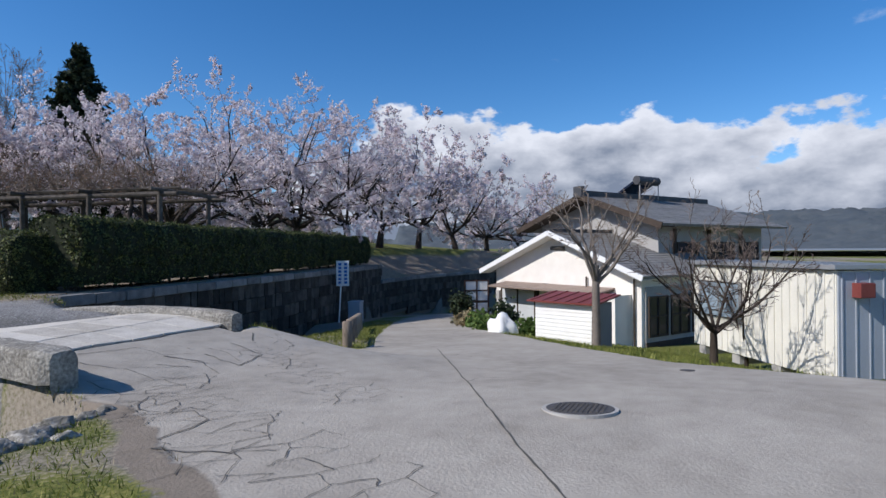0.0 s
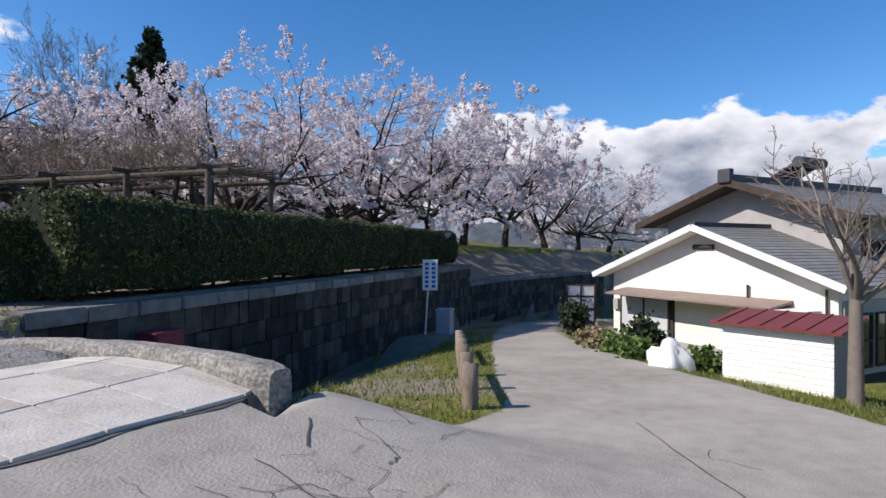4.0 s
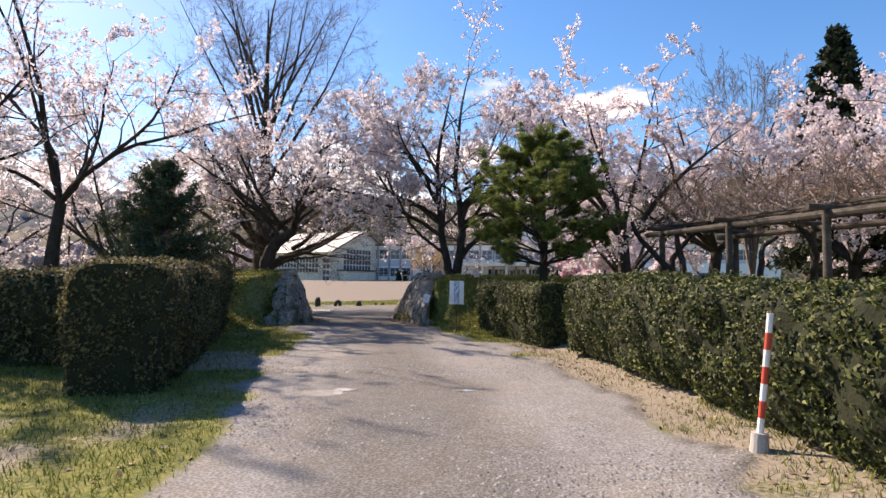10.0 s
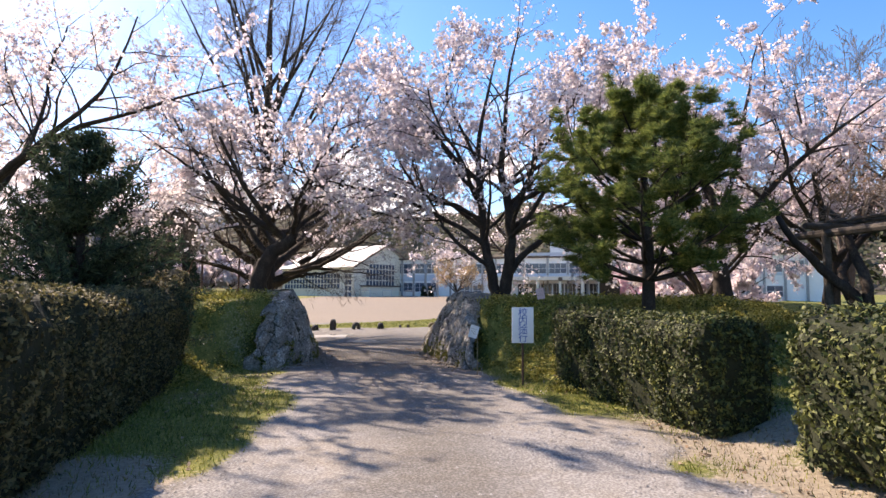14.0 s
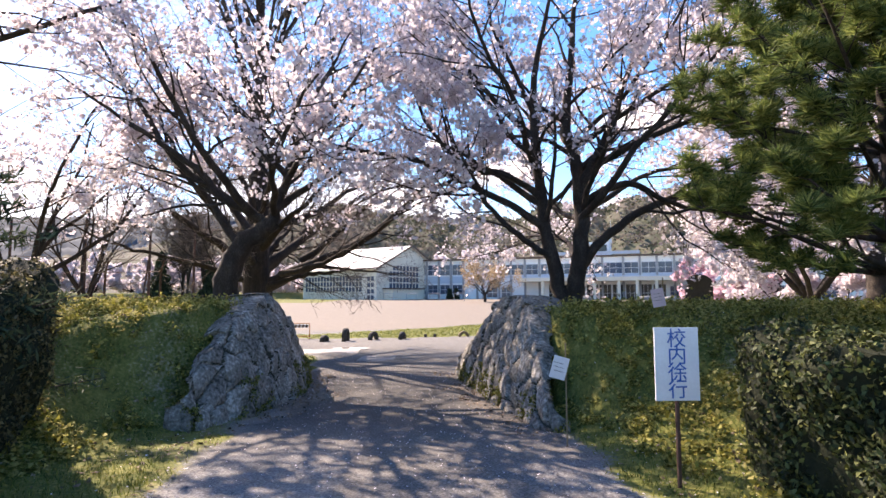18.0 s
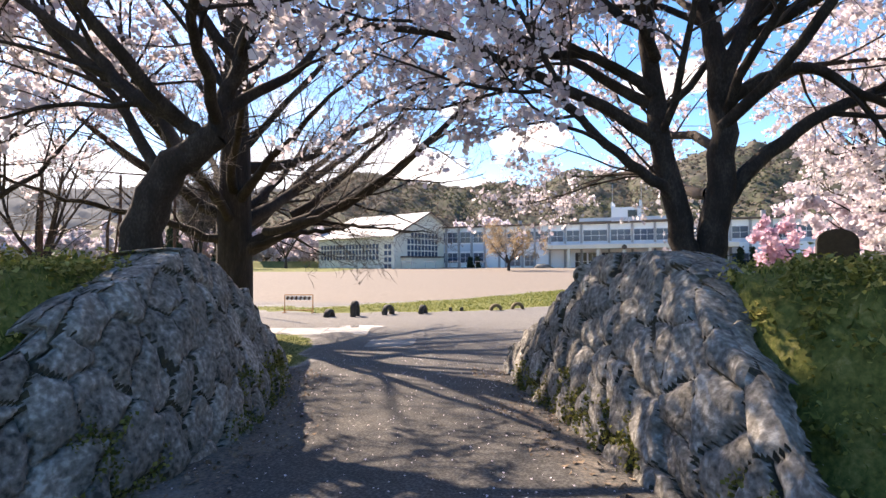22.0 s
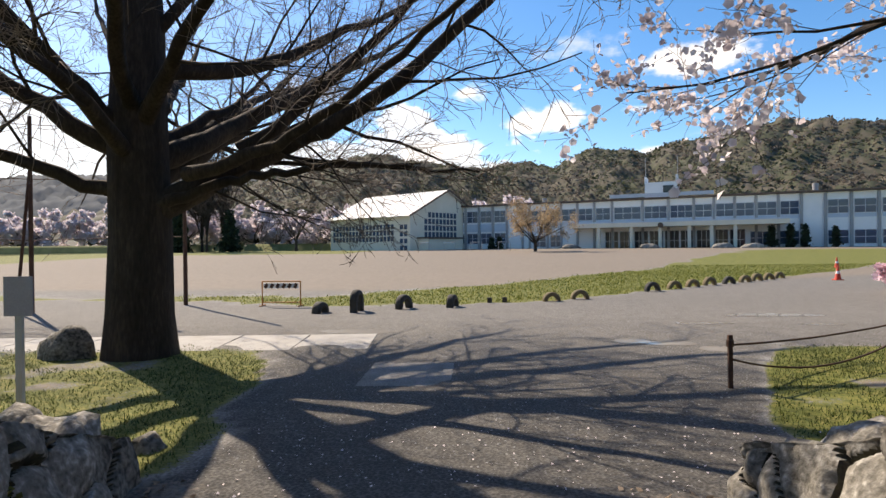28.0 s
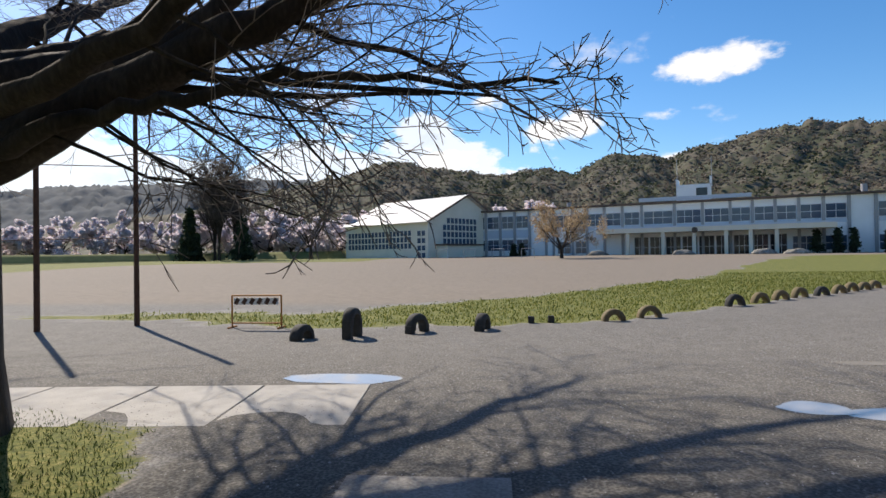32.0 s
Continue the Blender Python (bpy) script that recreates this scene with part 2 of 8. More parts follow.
def gz(x, y):
    """Height of the ground."""
    x, y = np.asarray(x, float), np.asarray(y, float)
    path = interp(y, PATH_Z)
    road = road_z(x, y)
    north = sstep(-8.5, -4.5, y)
    wall = interp(x, WALL_N)
    brink = wall + 0.3 * (x > 4.4)
    terrace = 0.08 + 0.27 * sstep(0.5, 8, y - wall)
    flat = path + (terrace - path) * sstep(3.6, 5.0, x) * (1 - sstep(16, 20, y))
    far_e = sstep(29, 36, x)
    flat = flat + far_e * (sstep(0.3, 5, y - wall) * 1.9 - 1.0) * (1 - sstep(40, 80, y))
    south_z = road + (path - road) * north * (1 - sstep(4.0, 6.5, x))
    z = np.where(y > brink, np.maximum(flat, np.where((x < 0.25) & (y < -1.0), -0.12, flat)), south_z)
    # the dry channel on both sides of the bridge
    bank = interp(x, BANK_S)
    open_ch = (x < 0.1) | (x > 3.75)
    bottom = np.minimum(road - 0.9, -1.9)
    dig = sstep(0.0, np.where(x < 1, 0.6, 1.5), y - bank) * (1 - sstep(15.5, 18.5, x))
    z = np.where(open_ch & (y > bank) & (y <= brink), z + (bottom - z) * dig, z)
    # land south of the road lies lower, and falls to the valley
    off = np.maximum(0, interp(x, ROAD_R) - y)
    z = z - np.where(x > 3, np.minimum(off * 0.13, 1.1), 0) * (1 - sstep(60, 100, x))
    # the embankment beside the gate
    back = sstep(4, 8, x) * 6.5
    prof = sstep(14.2, 20.3, y + 0.25 * vnoise(x, y, 2.2, 3)) * (1 - sstep(23.0 + back, 27.6 + back, y))
    right = sstep(0.1 + 0.26 * sstep(18.0, 19.0, y), 1.05 + 2.0 * sstep(20.2, 17.6, y), x - interp(y, ROCK_R)) * 1.66 * (1 - 0.35 * sstep(8, 20, x))
    left = sstep(0.1 + 0.26 * sstep(17.8, 18.8, y), 1.05 + 1.8 * sstep(20.0, 17.0, y), interp(y, ROCK_L) - x) * 1.72
    z = z + prof * (right + left)
    z = z + (np.abs(x) < 400) * (y > wall) * (0.02 - 0.015 * sstep(25, 28, y)) * vnoise(x, y, 0.9, 1) * (1 - sstep(60, 90, y))
    # far off the plain drops away and rolls
    z = z - sstep(40, 260, x) * (1 - sstep(30, 160, y)) * 14
    return z


def poly_side(x, y):
    """Signed distances into the asphalt, positive inside."""
    return np.minimum(y - interp(x, ROAD_R), interp(x, ROAD_L) - y)


def ground_masks(x, y):
    n1, n2 = vnoise(x, y, 0.8, 5), vnoise(x, y, 3.0, 6)
    asphalt = sstep(-0.08, 0.08, poly_side(x, y) + 0.06 * n1) * (x < 95)
    asphalt = np.maximum(asphalt, ((x > 0.3) & (x < 3.9) & (y < -3.6) & (y > -6)) * 1.0)
    wall = interp(x, WALL_N)
    xc = interp(y, [(-2, 1.6), (4, 0.95), (12, 0.35), (20, -1.0), (27, -1.8)])
    hw = interp(y, [(-2, 2.2), (3, 2.2), (9, 2.35), (14, 2.1), (18, 1.9), (27, 2.6)])
    on_path = sstep(-0.5, 0.35, hw - np.abs(x - xc) + 0.35 * n1 + 0.3 * n2) * ((y > wall - 0.5) | ((x > 0.1) & (x < 3.9) & (y > -4.4))) * (1 - sstep(30, 32, y))
    edge = 27.0 + 5.6 * sstep(2.0, 3.4, np.where(x > -1.7, x + 1.7 - 0.28 * (y - 27.5), np.abs(x + 1.7 + 0.15 * (y - 27)))) - 0.12 * np.maximum(0, np.abs(x) - 8) 
    yard = sstep(-0.6, 0.6, y - edge + 0.5 * n2 + 0.3 * n1)
    grass = (1 - on_path) * (1 - yard) * (1 - 0.3 * (y > 25.5) * sstep(-0.15, 0.5, 0.6 * n1 + 0.5 * n2))
    strip = interp(x, [(-60, 43), (-12, 41.5), (-7, 39.6), (-3, 40.2), (1, 41.8), (5, 45.5), (13, 53), (30, 70)])
    strip_w = interp(x, [(-60, 1.6), (-12, 1.6), (-8, 4.2), (0, 10), (13, 16), (30, 28)])
    in_strip = sstep(-0.2, 0.5, y - strip + 0.5 * n1) * (1 - sstep(-1.5, 1.5, y - strip - strip_w + 1.5 * n2 + 0.8 * n1))
    far_grass = sstep(96, 101, y + 3 * n2) * sstep(-18, -26, x) + sstep(150, 170, y) + sstep(45, 60, np.abs(x)) * (y > 20)
    grass = np.clip(grass + in_strip + far_grass, 0, 1) * (1 - asphalt)
    brown = sstep(41, 50, y - 0.5 * (strip - 41)) * (1 - in_strip) * (y < 160)
    dry = np.clip(np.where(y > 26, 0.0, np.where(y > 13.5, 0.1, np.where(x < -3.5, 0.12, np.where((x > 3) & (y < 0), 0.4, 0.42 + 0.12 * (x < 0) * (y > 0) - 0.25 * sstep(9, 12, y))))) + np.where(y > 12, 0.2, 0.5) * n2 + np.where(y > 12, 0.3, 0.4) * n1, 0, 1) * (y < 36)
    litter = (sstep(-0.2, 0.8, y - wall) * (x > 4.4) * (1 - sstep(2.5, 4.5, y - wall)) + ((x < 0.1) | (x > 3.75)) * (y < wall) * sstep(0.15, 0.8, y - interp(x, BANK_S))) * (y < 16)
    litter = np.maximum(litter, sstep(0.6, 0.2, np.abs(interp(x, ROAD_L) - y + 0.35 + 0.3 * n1)) * (x > -2.6) * (x < 0.3) * (y < -5.5))
    n3 = vnoise(x, y, 0.45, 12)
    bank = (y > 12.5) * (y < 27.5) * (1 - on_path)
    litter = np.maximum(litter, bank * 0.4 * sstep(0.1, 0.7, 0.1 * n2 + 0.5 * n1 + 0.65 * n3))
    foot = np.minimum(np.abs(x - interp(y, ROCK_R) + 0.25), np.abs(x - interp(y, ROCK_L) - 0.25))
    litter = np.maximum(litter, 0.5 * sstep(0.75, 0.1, foot + 0.25 * n1 + 0.15 * n3) * (y > 18) * (y < 26.5))
    litter = np.maximum(litter, (y > 25.8) * (y < 34) * (1 - on_path) * (1 - yard) * 0.75 * sstep(0.05, 0.6, 0.6 * n1 + 0.4 * n3))
    return np.clip(asphalt, 0, 1), np.clip(grass * (1 - 0.85 * litter), 0, 1), np.clip(np.maximum(brown * 0.8, litter), 0, 1), np.clip(np.where(grass > 0.3, dry, np.maximum(sstep(15, 20, y), 0.6 * sstep(1.6, 0.5, np.abs(x - xc) + 0.4 * n2 + 0.3 * n1))), 0, 1)


def graded(lo, a, step, b, hi, grow=1.16):
    mid = list(np.arange(a, b + 1e-6, step))
    out, d, v = [], step, b
    while v < hi:
        d *= grow
        v += d
        out.append(v)
    pre, d, v = [], step, a
    while v > lo:
        d *= grow
        v -= d
        pre.append(v)
    return np.array(pre[::-1] + mid + out)


GX = graded(-4000, -9, 0.2, 15, 4000)
GY = np.concatenate([graded(-4000, -17, 0.2, 30, 30), np.arange(30.5, 62, 0.5), np.arange(63, 115, 1.5), graded(115, 116, 2, 118, 4000)[1:]])
GY = np.unique(np.round(GY, 4))
XX, YY = np.meshgrid(GX, GY)
ZZ = gz(XX, YY)


def ground_material():
    m = bpy.data.materials.new("ground_cover")
    m.use_nodes = True
    t = m.node_tree
    b = t.nodes["Principled BSDF"]
    geo = t.nodes.new("ShaderNodeNewGeometry")
    at = t.nodes.new("ShaderNodeAttribute")
    at.attribute_name = "cover"
    sp = t.nodes.new("ShaderNodeSeparateColor")
    t.links.new(at.outputs["Color"], sp.inputs[0])

    def noise_n(scale, detail=6, rough=0.6):
        n = t.nodes.new("ShaderNodeTexNoise")
        n.inputs["Scale"].default_value, n.inputs["Detail"].default_value, n.inputs["Roughness"].default_value = scale, detail, rough
        t.links.new(geo.outputs["Position"], n.inputs["Vector"])
        return n.outputs[0]

    def ramp(v, stops):
        r = t.nodes.new("ShaderNodeValToRGB")
        for i, (p, c) in enumerate(stops):
            e = r.color_ramp.elements[i] if i < 2 else r.color_ramp.elements.new(p)
            e.position, e.color = p, (*c, 1)
        t.links.new(v, r.inputs[0])
        return r.outputs[0]

    def math_n(op, a, b_=None):
        n = t.nodes.new("ShaderNodeMath")
        n.operation = op
        for i, v in enumerate((a, b_)):
            if isinstance(v, (int, float)):
                n.inputs[i].default_value = v
            elif v is not None:
                t.links.new(v, n.inputs[i])
        return n.outputs[0]

    def mix(f, a, b_):
        n = t.nodes.new("ShaderNodeMix")
        n.data_type = "RGBA"
        t.links.new(f, n.inputs[0])
        t.links.new(a, n.inputs[6])
        t.links.new(b_, n.inputs[7])
        return n.outputs[2]

    def crisp(f, n, w=0.5):
        """A mask whose soft edge is broken up by noise."""
        v = math_n("ADD", f, math_n("MULTIPLY", math_n("SUBTRACT", n, 0.5), w))
        r = t.nodes.new("ShaderNodeMapRange")
        r.interpolation_type = "SMOOTHSTEP"
        t.links.new(v, r.inputs[0])
        r.inputs[1].default_value, r.inputs[2].default_value = 0.35, 0.65
        return r.outputs[0]

    coarse, mid, fine, grit = noise_n(0.5), noise_n(3.5), noise_n(22, 8), noise_n(140, 4)
    vor = t.nodes.new("ShaderNodeTexVoronoi")
    vor.inputs["Scale"].default_value = 38
    t.links.new(geo.outputs["Position"], vor.inputs["Vector"])
    gravel_v = math_n("ADD", math_n("MULTIPLY", vor.outputs["Distance"], 0.55), math_n("ADD", math_n("MULTIPLY", mid, 0.3), math_n("MULTIPLY", grit, 0.3)))
    stone_grey = ramp(gravel_v, [(0.3, (0.11, 0.108, 0.104)), (0.55, (0.205, 0.201, 0.194)), (0.8, (0.32, 0.314, 0.303))])
    soil = ramp(gravel_v, [(0.3, (0.15, 0.134, 0.112)), (0.55, (0.235, 0.213, 0.182)), (0.8, (0.325, 0.3, 0.262))])
    patchy = math_n("ADD", math_n("MULTIPLY", coarse, 0.75), math_n("MULTIPLY", mid, 0.35))
    pr = t.nodes.new("ShaderNodeMapRange")
    t.links.new(patchy, pr.inputs[0])
    pr.inputs[1].default_value, pr.inputs[2].default_value = 0.4, 0.58
    gravel = mix(pr.outputs[0], soil, stone_grey)
    yard_grey = ramp(gravel_v, [(0.3, (0.08, 0.075, 0.067)), (0.55, (0.15, 0.142, 0.127)), (0.8, (0.26, 0.247, 0.221))])
    # ground by the gate: darker gravel, with tree shade painted into the tone
    gate_shade_grey = ramp(gravel_v, [(0.3, (0.042, 0.04, 0.037)), (0.55, (0.078, 0.074, 0.067)), (0.8, (0.15, 0.143, 0.13))])
    sy = t.nodes.new("ShaderNodeSeparateXYZ")
    t.links.new(geo.outputs["Position"], sy.inputs[0])
    ty = t.nodes.new("ShaderNodeMapRange")
    t.links.new(math_n("ADD", sy.outputs[1], math_n("MULTIPLY", coarse, 3.0)), ty.inputs[0])
    ty.inputs[1].default_value, ty.inputs[2].default_value = 30.5, 38.0
    yard_grey = mix(ty.outputs[0], gate_shade_grey, yard_grey)
    gravel = mix(at.outputs["Alpha"], gravel, yard_grey)
    brown = ramp(math_n("ADD", math_n("MULTIPLY", mid, 0.5), math_n("MULTIPLY", grit, 0.5)), [(0.3, (0.15, 0.125, 0.096)), (0.55, (0.225, 0.19, 0.15)), (0.8, (0.305, 0.265, 0.212))])
    green = ramp(math_n("ADD", math_n("MULTIPLY", fine, 0.6), math_n("MULTIPLY", mid, 0.4)), [(0.34, (0.045, 0.055, 0.013)), (0.48, (0.12, 0.135, 0.03)), (0.58, (0.2, 0.19, 0.052)), (0.7, (0.32, 0.285, 0.12))])
    straw = ramp(math_n("ADD", math_n("MULTIPLY", fine, 0.6), math_n("MULTIPLY", grit, 0.4)), [(0.3, (0.13, 0.108, 0.08)), (0.5, (0.25, 0.216, 0.165)), (0.72, (0.36, 0.322, 0.255))])
    asphalt = ramp(math_n("ADD", math_n("MULTIPLY", coarse, 0.45), math_n("ADD", math_n("MULTIPLY", grit, 0.25), math_n("MULTIPLY", mid, 0.3))), [(0.34, (0.225, 0.203, 0.17)), (0.5, (0.345, 0.315, 0.268)), (0.66, (0.43, 0.396, 0.34))])
    lawn = mix(crisp(at.outputs["Alpha"], fine, 0.8), green, straw)
    base = mix(crisp(sp.outputs[2], fine, 0.9), gravel, brown)
    base = mix(crisp(sp.outputs[1], fine, 0.9), base, lawn)
    base = mix(crisp(sp.outputs[0], mid, 0.25), base, asphalt)
    t.links.new(base, b.inputs["Base Color"])
    b.inputs["Roughness"].default_value = 0.93
    b.inputs["Specular IOR Level"].default_value = 0.2
    bp = t.nodes.new("ShaderNodeBump")
    bp.inputs["Strength"].default_value, bp.inputs["Distance"].default_value = 0.55, 0.012
    t.links.new(math_n("ADD", math_n("MULTIPLY", fine, 0.8), math_n("ADD", math_n("MULTIPLY", grit, 0.5), math_n("MULTIPLY", vor.outputs["Distance"], 0.5))), bp.inputs["Height"])
    t.links.new(bp.outputs[0], b.inputs["Normal"])
    return m


GROUND = ground_material()


def raw_mesh(name, verts, faces, material=None, smooth=False):
    me = bpy.data.meshes.new(name)
    verts, faces = np.asarray(verts, np.float32), np.asarray(faces, np.int32)
    k = faces.shape[1]
    me.vertices.add(len(verts))
    me.vertices.foreach_set("co", verts.ravel())
    me.loops.add(faces.size)
    me.loops.foreach_set("vertex_index", faces.ravel())
    me.polygons.add(len(faces))
    me.polygons.foreach_set("loop_start", np.arange(0, faces.size, k, dtype=np.int32))
    me.update(calc_edges=True)
    if smooth:
        me.polygons.foreach_set("use_smooth", np.ones(len(faces), bool))
    if material:
        me.materials.append(material)
    return me


def heightfield(name, keep):
    ny, nx = XX.shape
    j, i = np.nonzero(keep)
    idx = np.stack([j * nx + i, j * nx + i + 1, (j + 1) * nx + i + 1, (j + 1) * nx + i], 1)
    used, inv = np.unique(idx, return_inverse=True)
    v = np.stack([XX.ravel()[used], YY.ravel()[used], ZZ.ravel()[used]], 1)
    me = raw_mesh(name, v, inv.reshape(-1, 4), GROUND, True)
    col = np.stack(ground_masks(v[:, 0], v[:, 1]), 1)
    a = me.color_attributes.new("cover", "FLOAT_COLOR", "POINT")
    a.data.foreach_set("color", col.astype(np.float32).ravel())
    return new(name, me)


cx, cy = (XX[:-1, :-1] + XX[1:, 1:]) / 2, (YY[:-1, :-1] + YY[1:, 1:]) / 2
is_road = (poly_side(cx, cy) > 0) & (cx < 95)
tagged(heightfield("ground", ~is_road), "gravel drive, lawn and bare schoolyard ground", "ground", kind="structure")
tagged(heightfield("road", is_road), "worn grey asphalt lane sloping down past the house", "road", kind="structure")


def Z(x, y):
    return float(gz(x, y))

# ---- building helpers ----


def thing(name, x, y, z, label, category, group="", rz=0.0, kind=""):
    ob = new(name)
    ob.matrix_basis = pose(x, y, z, 0, 0, rz)
    return tagged(ob, label, category, group, kind)


def part(name, data, material, parent, label="", m=None):
    """Links a bmesh or a mesh as one mesh object under a thing."""
    if isinstance(data, bmesh.types.BMesh):
        me = bpy.data.meshes.new(name)
        data.to_mesh(me)
        data.free()
    else:
        me = data
    if material and not me.materials:
        me.materials.append(material)
    ob = new(name, me)
    ob.parent = parent
    if m is not None:
        ob.matrix_basis = m
    return tagged(ob, label)


def box(sx, sy, sz, cx=0.0, cy=0.0, cz=0.0, bevel=0.0, bm=None, rot=None):
    own = bm is None
    bm = bm or bmesh.new()
    r = bmesh.ops.create_cube(bm, size=1, matrix=Matrix.Translation((cx, cy, cz)) @ (rot or Matrix()) @ Matrix.Diagonal((sx, sy, sz, 1)))
    if bevel and own:
        bmesh.ops.bevel(bm, geom=bm.edges[:], offset=bevel, segments=2, affect="EDGES", profile=0.7)
    return bm


def rod(p0, p1, r0, r1=None, sides=8, bm=None):
    bm = bm or bmesh.new()
    p0, p1 = Vector(p0), Vector(p1)
    d = p1 - p0
    m = Matrix.Translation((p0 + p1) / 2) @ d.to_track_quat("Z", "Y").to_matrix().to_4x4()
    bmesh.ops.create_cone(bm, cap_ends=True, segments=sides, radius1=r0, radius2=r0 if r1 is None else r1, depth=d.length, matrix=m)
    return bm


def tubes(chains, sides):
    """One mesh (verts, quads) of tapered tubes; each chain is (points, radii)."""
    V, Fc, base = [], [], 0
    ang = np.arange(sides) * 2 * np.pi / sides
    ca, sa = np.cos(ang), np.sin(ang)
    for pts, rad in chains:
        P = np.asarray(pts, float)
        n = len(P)
        T = np.gradient(P, axis=0)
        T /= np.linalg.norm(T, axis=1)[:, None] + 1e-9
        ref = np.where(np.abs(T[:, 2:3]) > 0.9, np.array([[1.0, 0, 0]]), np.array([[0, 0, 1.0]]))
        ref = ref[len(ref) // 2][None] * np.ones((n, 1))
        A = np.cross(T, ref)
        A /= np.linalg.norm(A, axis=1)[:, None] + 1e-9
        B = np.cross(T, A)
        R = np.asarray(rad, float)[:, None, None]
        V.append((P[:, None, :] + R * (A[:, None, :] * ca[None, :, None] + B[:, None, :] * sa[None, :, None])).reshape(-1, 3))
        i = np.arange(n - 1)[:, None] * sides
        k = np.arange(sides)[None, :]
        k2 = (k + 1) % sides
        Fc.append(np.stack([i + k, i + k2, i + sides + k2, i + sides + k], 2).reshape(-1, 4) + base)
        base += n * sides
    return np.concatenate(V), np.concatenate(Fc)


def tube_mesh(name, chains, sides, material):
    v, f = tubes(chains, sides)
    return raw_mesh(name, v, f, material, True)


def flakes(name, pts, size, rng, material, sides=5, stretch=1.0, normal=None):
    """Many small flat leaves or petals, turned at random."""
    pts = np.asarray(pts)
    n = len(pts)
    u = rng.normal(size=(n, 3))
    if normal is not None:
        u = normal + 0.7 * u
    u /= np.linalg.norm(u, axis=1)[:, None]
    w = rng.normal(size=(n, 3))
    a = np.cross(u, w)
    a /= np.linalg.norm(a, axis=1)[:, None]
    b = np.cross(u, a)
    s = size * rng.uniform(0.55, 1.35, n)[:, None, None]
    ang = np.arange(sides) * 2 * np.pi / sides
    v = pts[:, None, :] + s * (a[:, None, :] * np.cos(ang)[None, :, None] * stretch + b[:, None, :] * np.sin(ang)[None, :, None] + 0.25 * u[:, None, :] * np.cos(2 * ang)[None, :, None])
    return raw_mesh(name, v.reshape(-1, 3), np.arange(n * sides).reshape(n, sides), material)


def bough(rng, p, d, length, r0, r1, steps, wander=0.18, lift=0.0):
    pts, rad = [np.array(p, float)], [r0]
    d = np.array(d, float) / np.linalg.norm(d)
    for i in range(steps):
        d = d + rng.normal(size=3) * wander + np.array([0, 0, lift])
        d /= np.linalg.norm(d)
        pts.append(pts[-1] + d * length / steps)
        rad.append(r0 + (r1 - r0) * (i + 1) / steps)
    return np.array(pts), np.array(rad)


def side_dir(rng, t, angle, flat=0.0):
    t = t / np.linalg.norm(t)
    v = rng.normal(size=3)
    v[2] *= 1 - flat
    v -= t * (v @ t)
    v /= np.linalg.norm(v) + 1e-9
    return t * math.cos(angle) + v * math.sin(angle)


def branching(rng, mains, levels, counts, ratio, angle, lift, wander=0.16, flat=0.3, tmin=0.3, rmin=0.004, thin=0.46):
    """Grows side branches on main limbs. Returns one list of chains a level."""
    out = [list(mains)]
    for lv in range(levels):
        nxt = []
        for pts, rad in out[-1]:
            L = np.linalg.norm(np.diff(pts, axis=0), axis=1).sum()
            for k in range(counts[lv]):
                f = tmin + (1 - tmin) * (k + rng.uniform(0.2, 1)) / counts[lv]
                f = min(f, 0.99)
                q = f * (len(pts) - 1)
                i = int(q)
                p = pts[i] + (pts[min(i + 1, len(pts) - 1)] - pts[i]) * (q - i)
                t = pts[min(i + 1, len(pts) - 1)] - pts[max(i - 1, 0)]
                r = max(rmin, (rad[i]) * thin)
                ln = L * ratio[lv] * rng.uniform(0.65, 1.2) * (1.15 - 0.5 * f)
                nxt.append(bough(rng, p, side_dir(rng, t, angle * rng.uniform(0.7, 1.25), flat), ln, r, max(rmin * 0.6, r * 0.3), 5 if lv < 1 else 3, wander, lift))
        out.append(nxt)
    return out


def along(chains, n, rng, spread, lo=0.0):
    P = []
    for pts, rad in chains:
        f = rng.uniform(lo, 1, n) * (len(pts) - 1)
        i = np.minimum(f.astype(int), len(pts) - 2)
        P.append(pts[i] + (pts[i + 1] - pts[i]) * (f - i)[:, None])
    P = np.concatenate(P)
    return P + rng.normal(size=P.shape) * spread


def tree_parts(tree, rng, trunk, levels, bark, twig, sides=8):
    part("trunk", tube_mesh("trunk", [trunk], sides + 2, bark), None, tree)
    for limb in levels[0]:
        part("limb", tube_mesh("limb", [limb], sides, bark), None, tree)
    if len(levels) > 1:
        if sides >= 9:
            for c in levels[1]:
                part("branch", tube_mesh("branch", [c], 6, bark), None, tree)
        else:
            tagged(part("branch_mass", tube_mesh("branch_mass", levels[1], max(4, sides - 3), bark), None, tree), kind="stuff")
    fine = [c for lv in levels[2:] for c in lv]
    if fine:
        tagged(part("twig_mass", tube_mesh("twig_mass", fine, 3, twig), None, tree), kind="stuff")


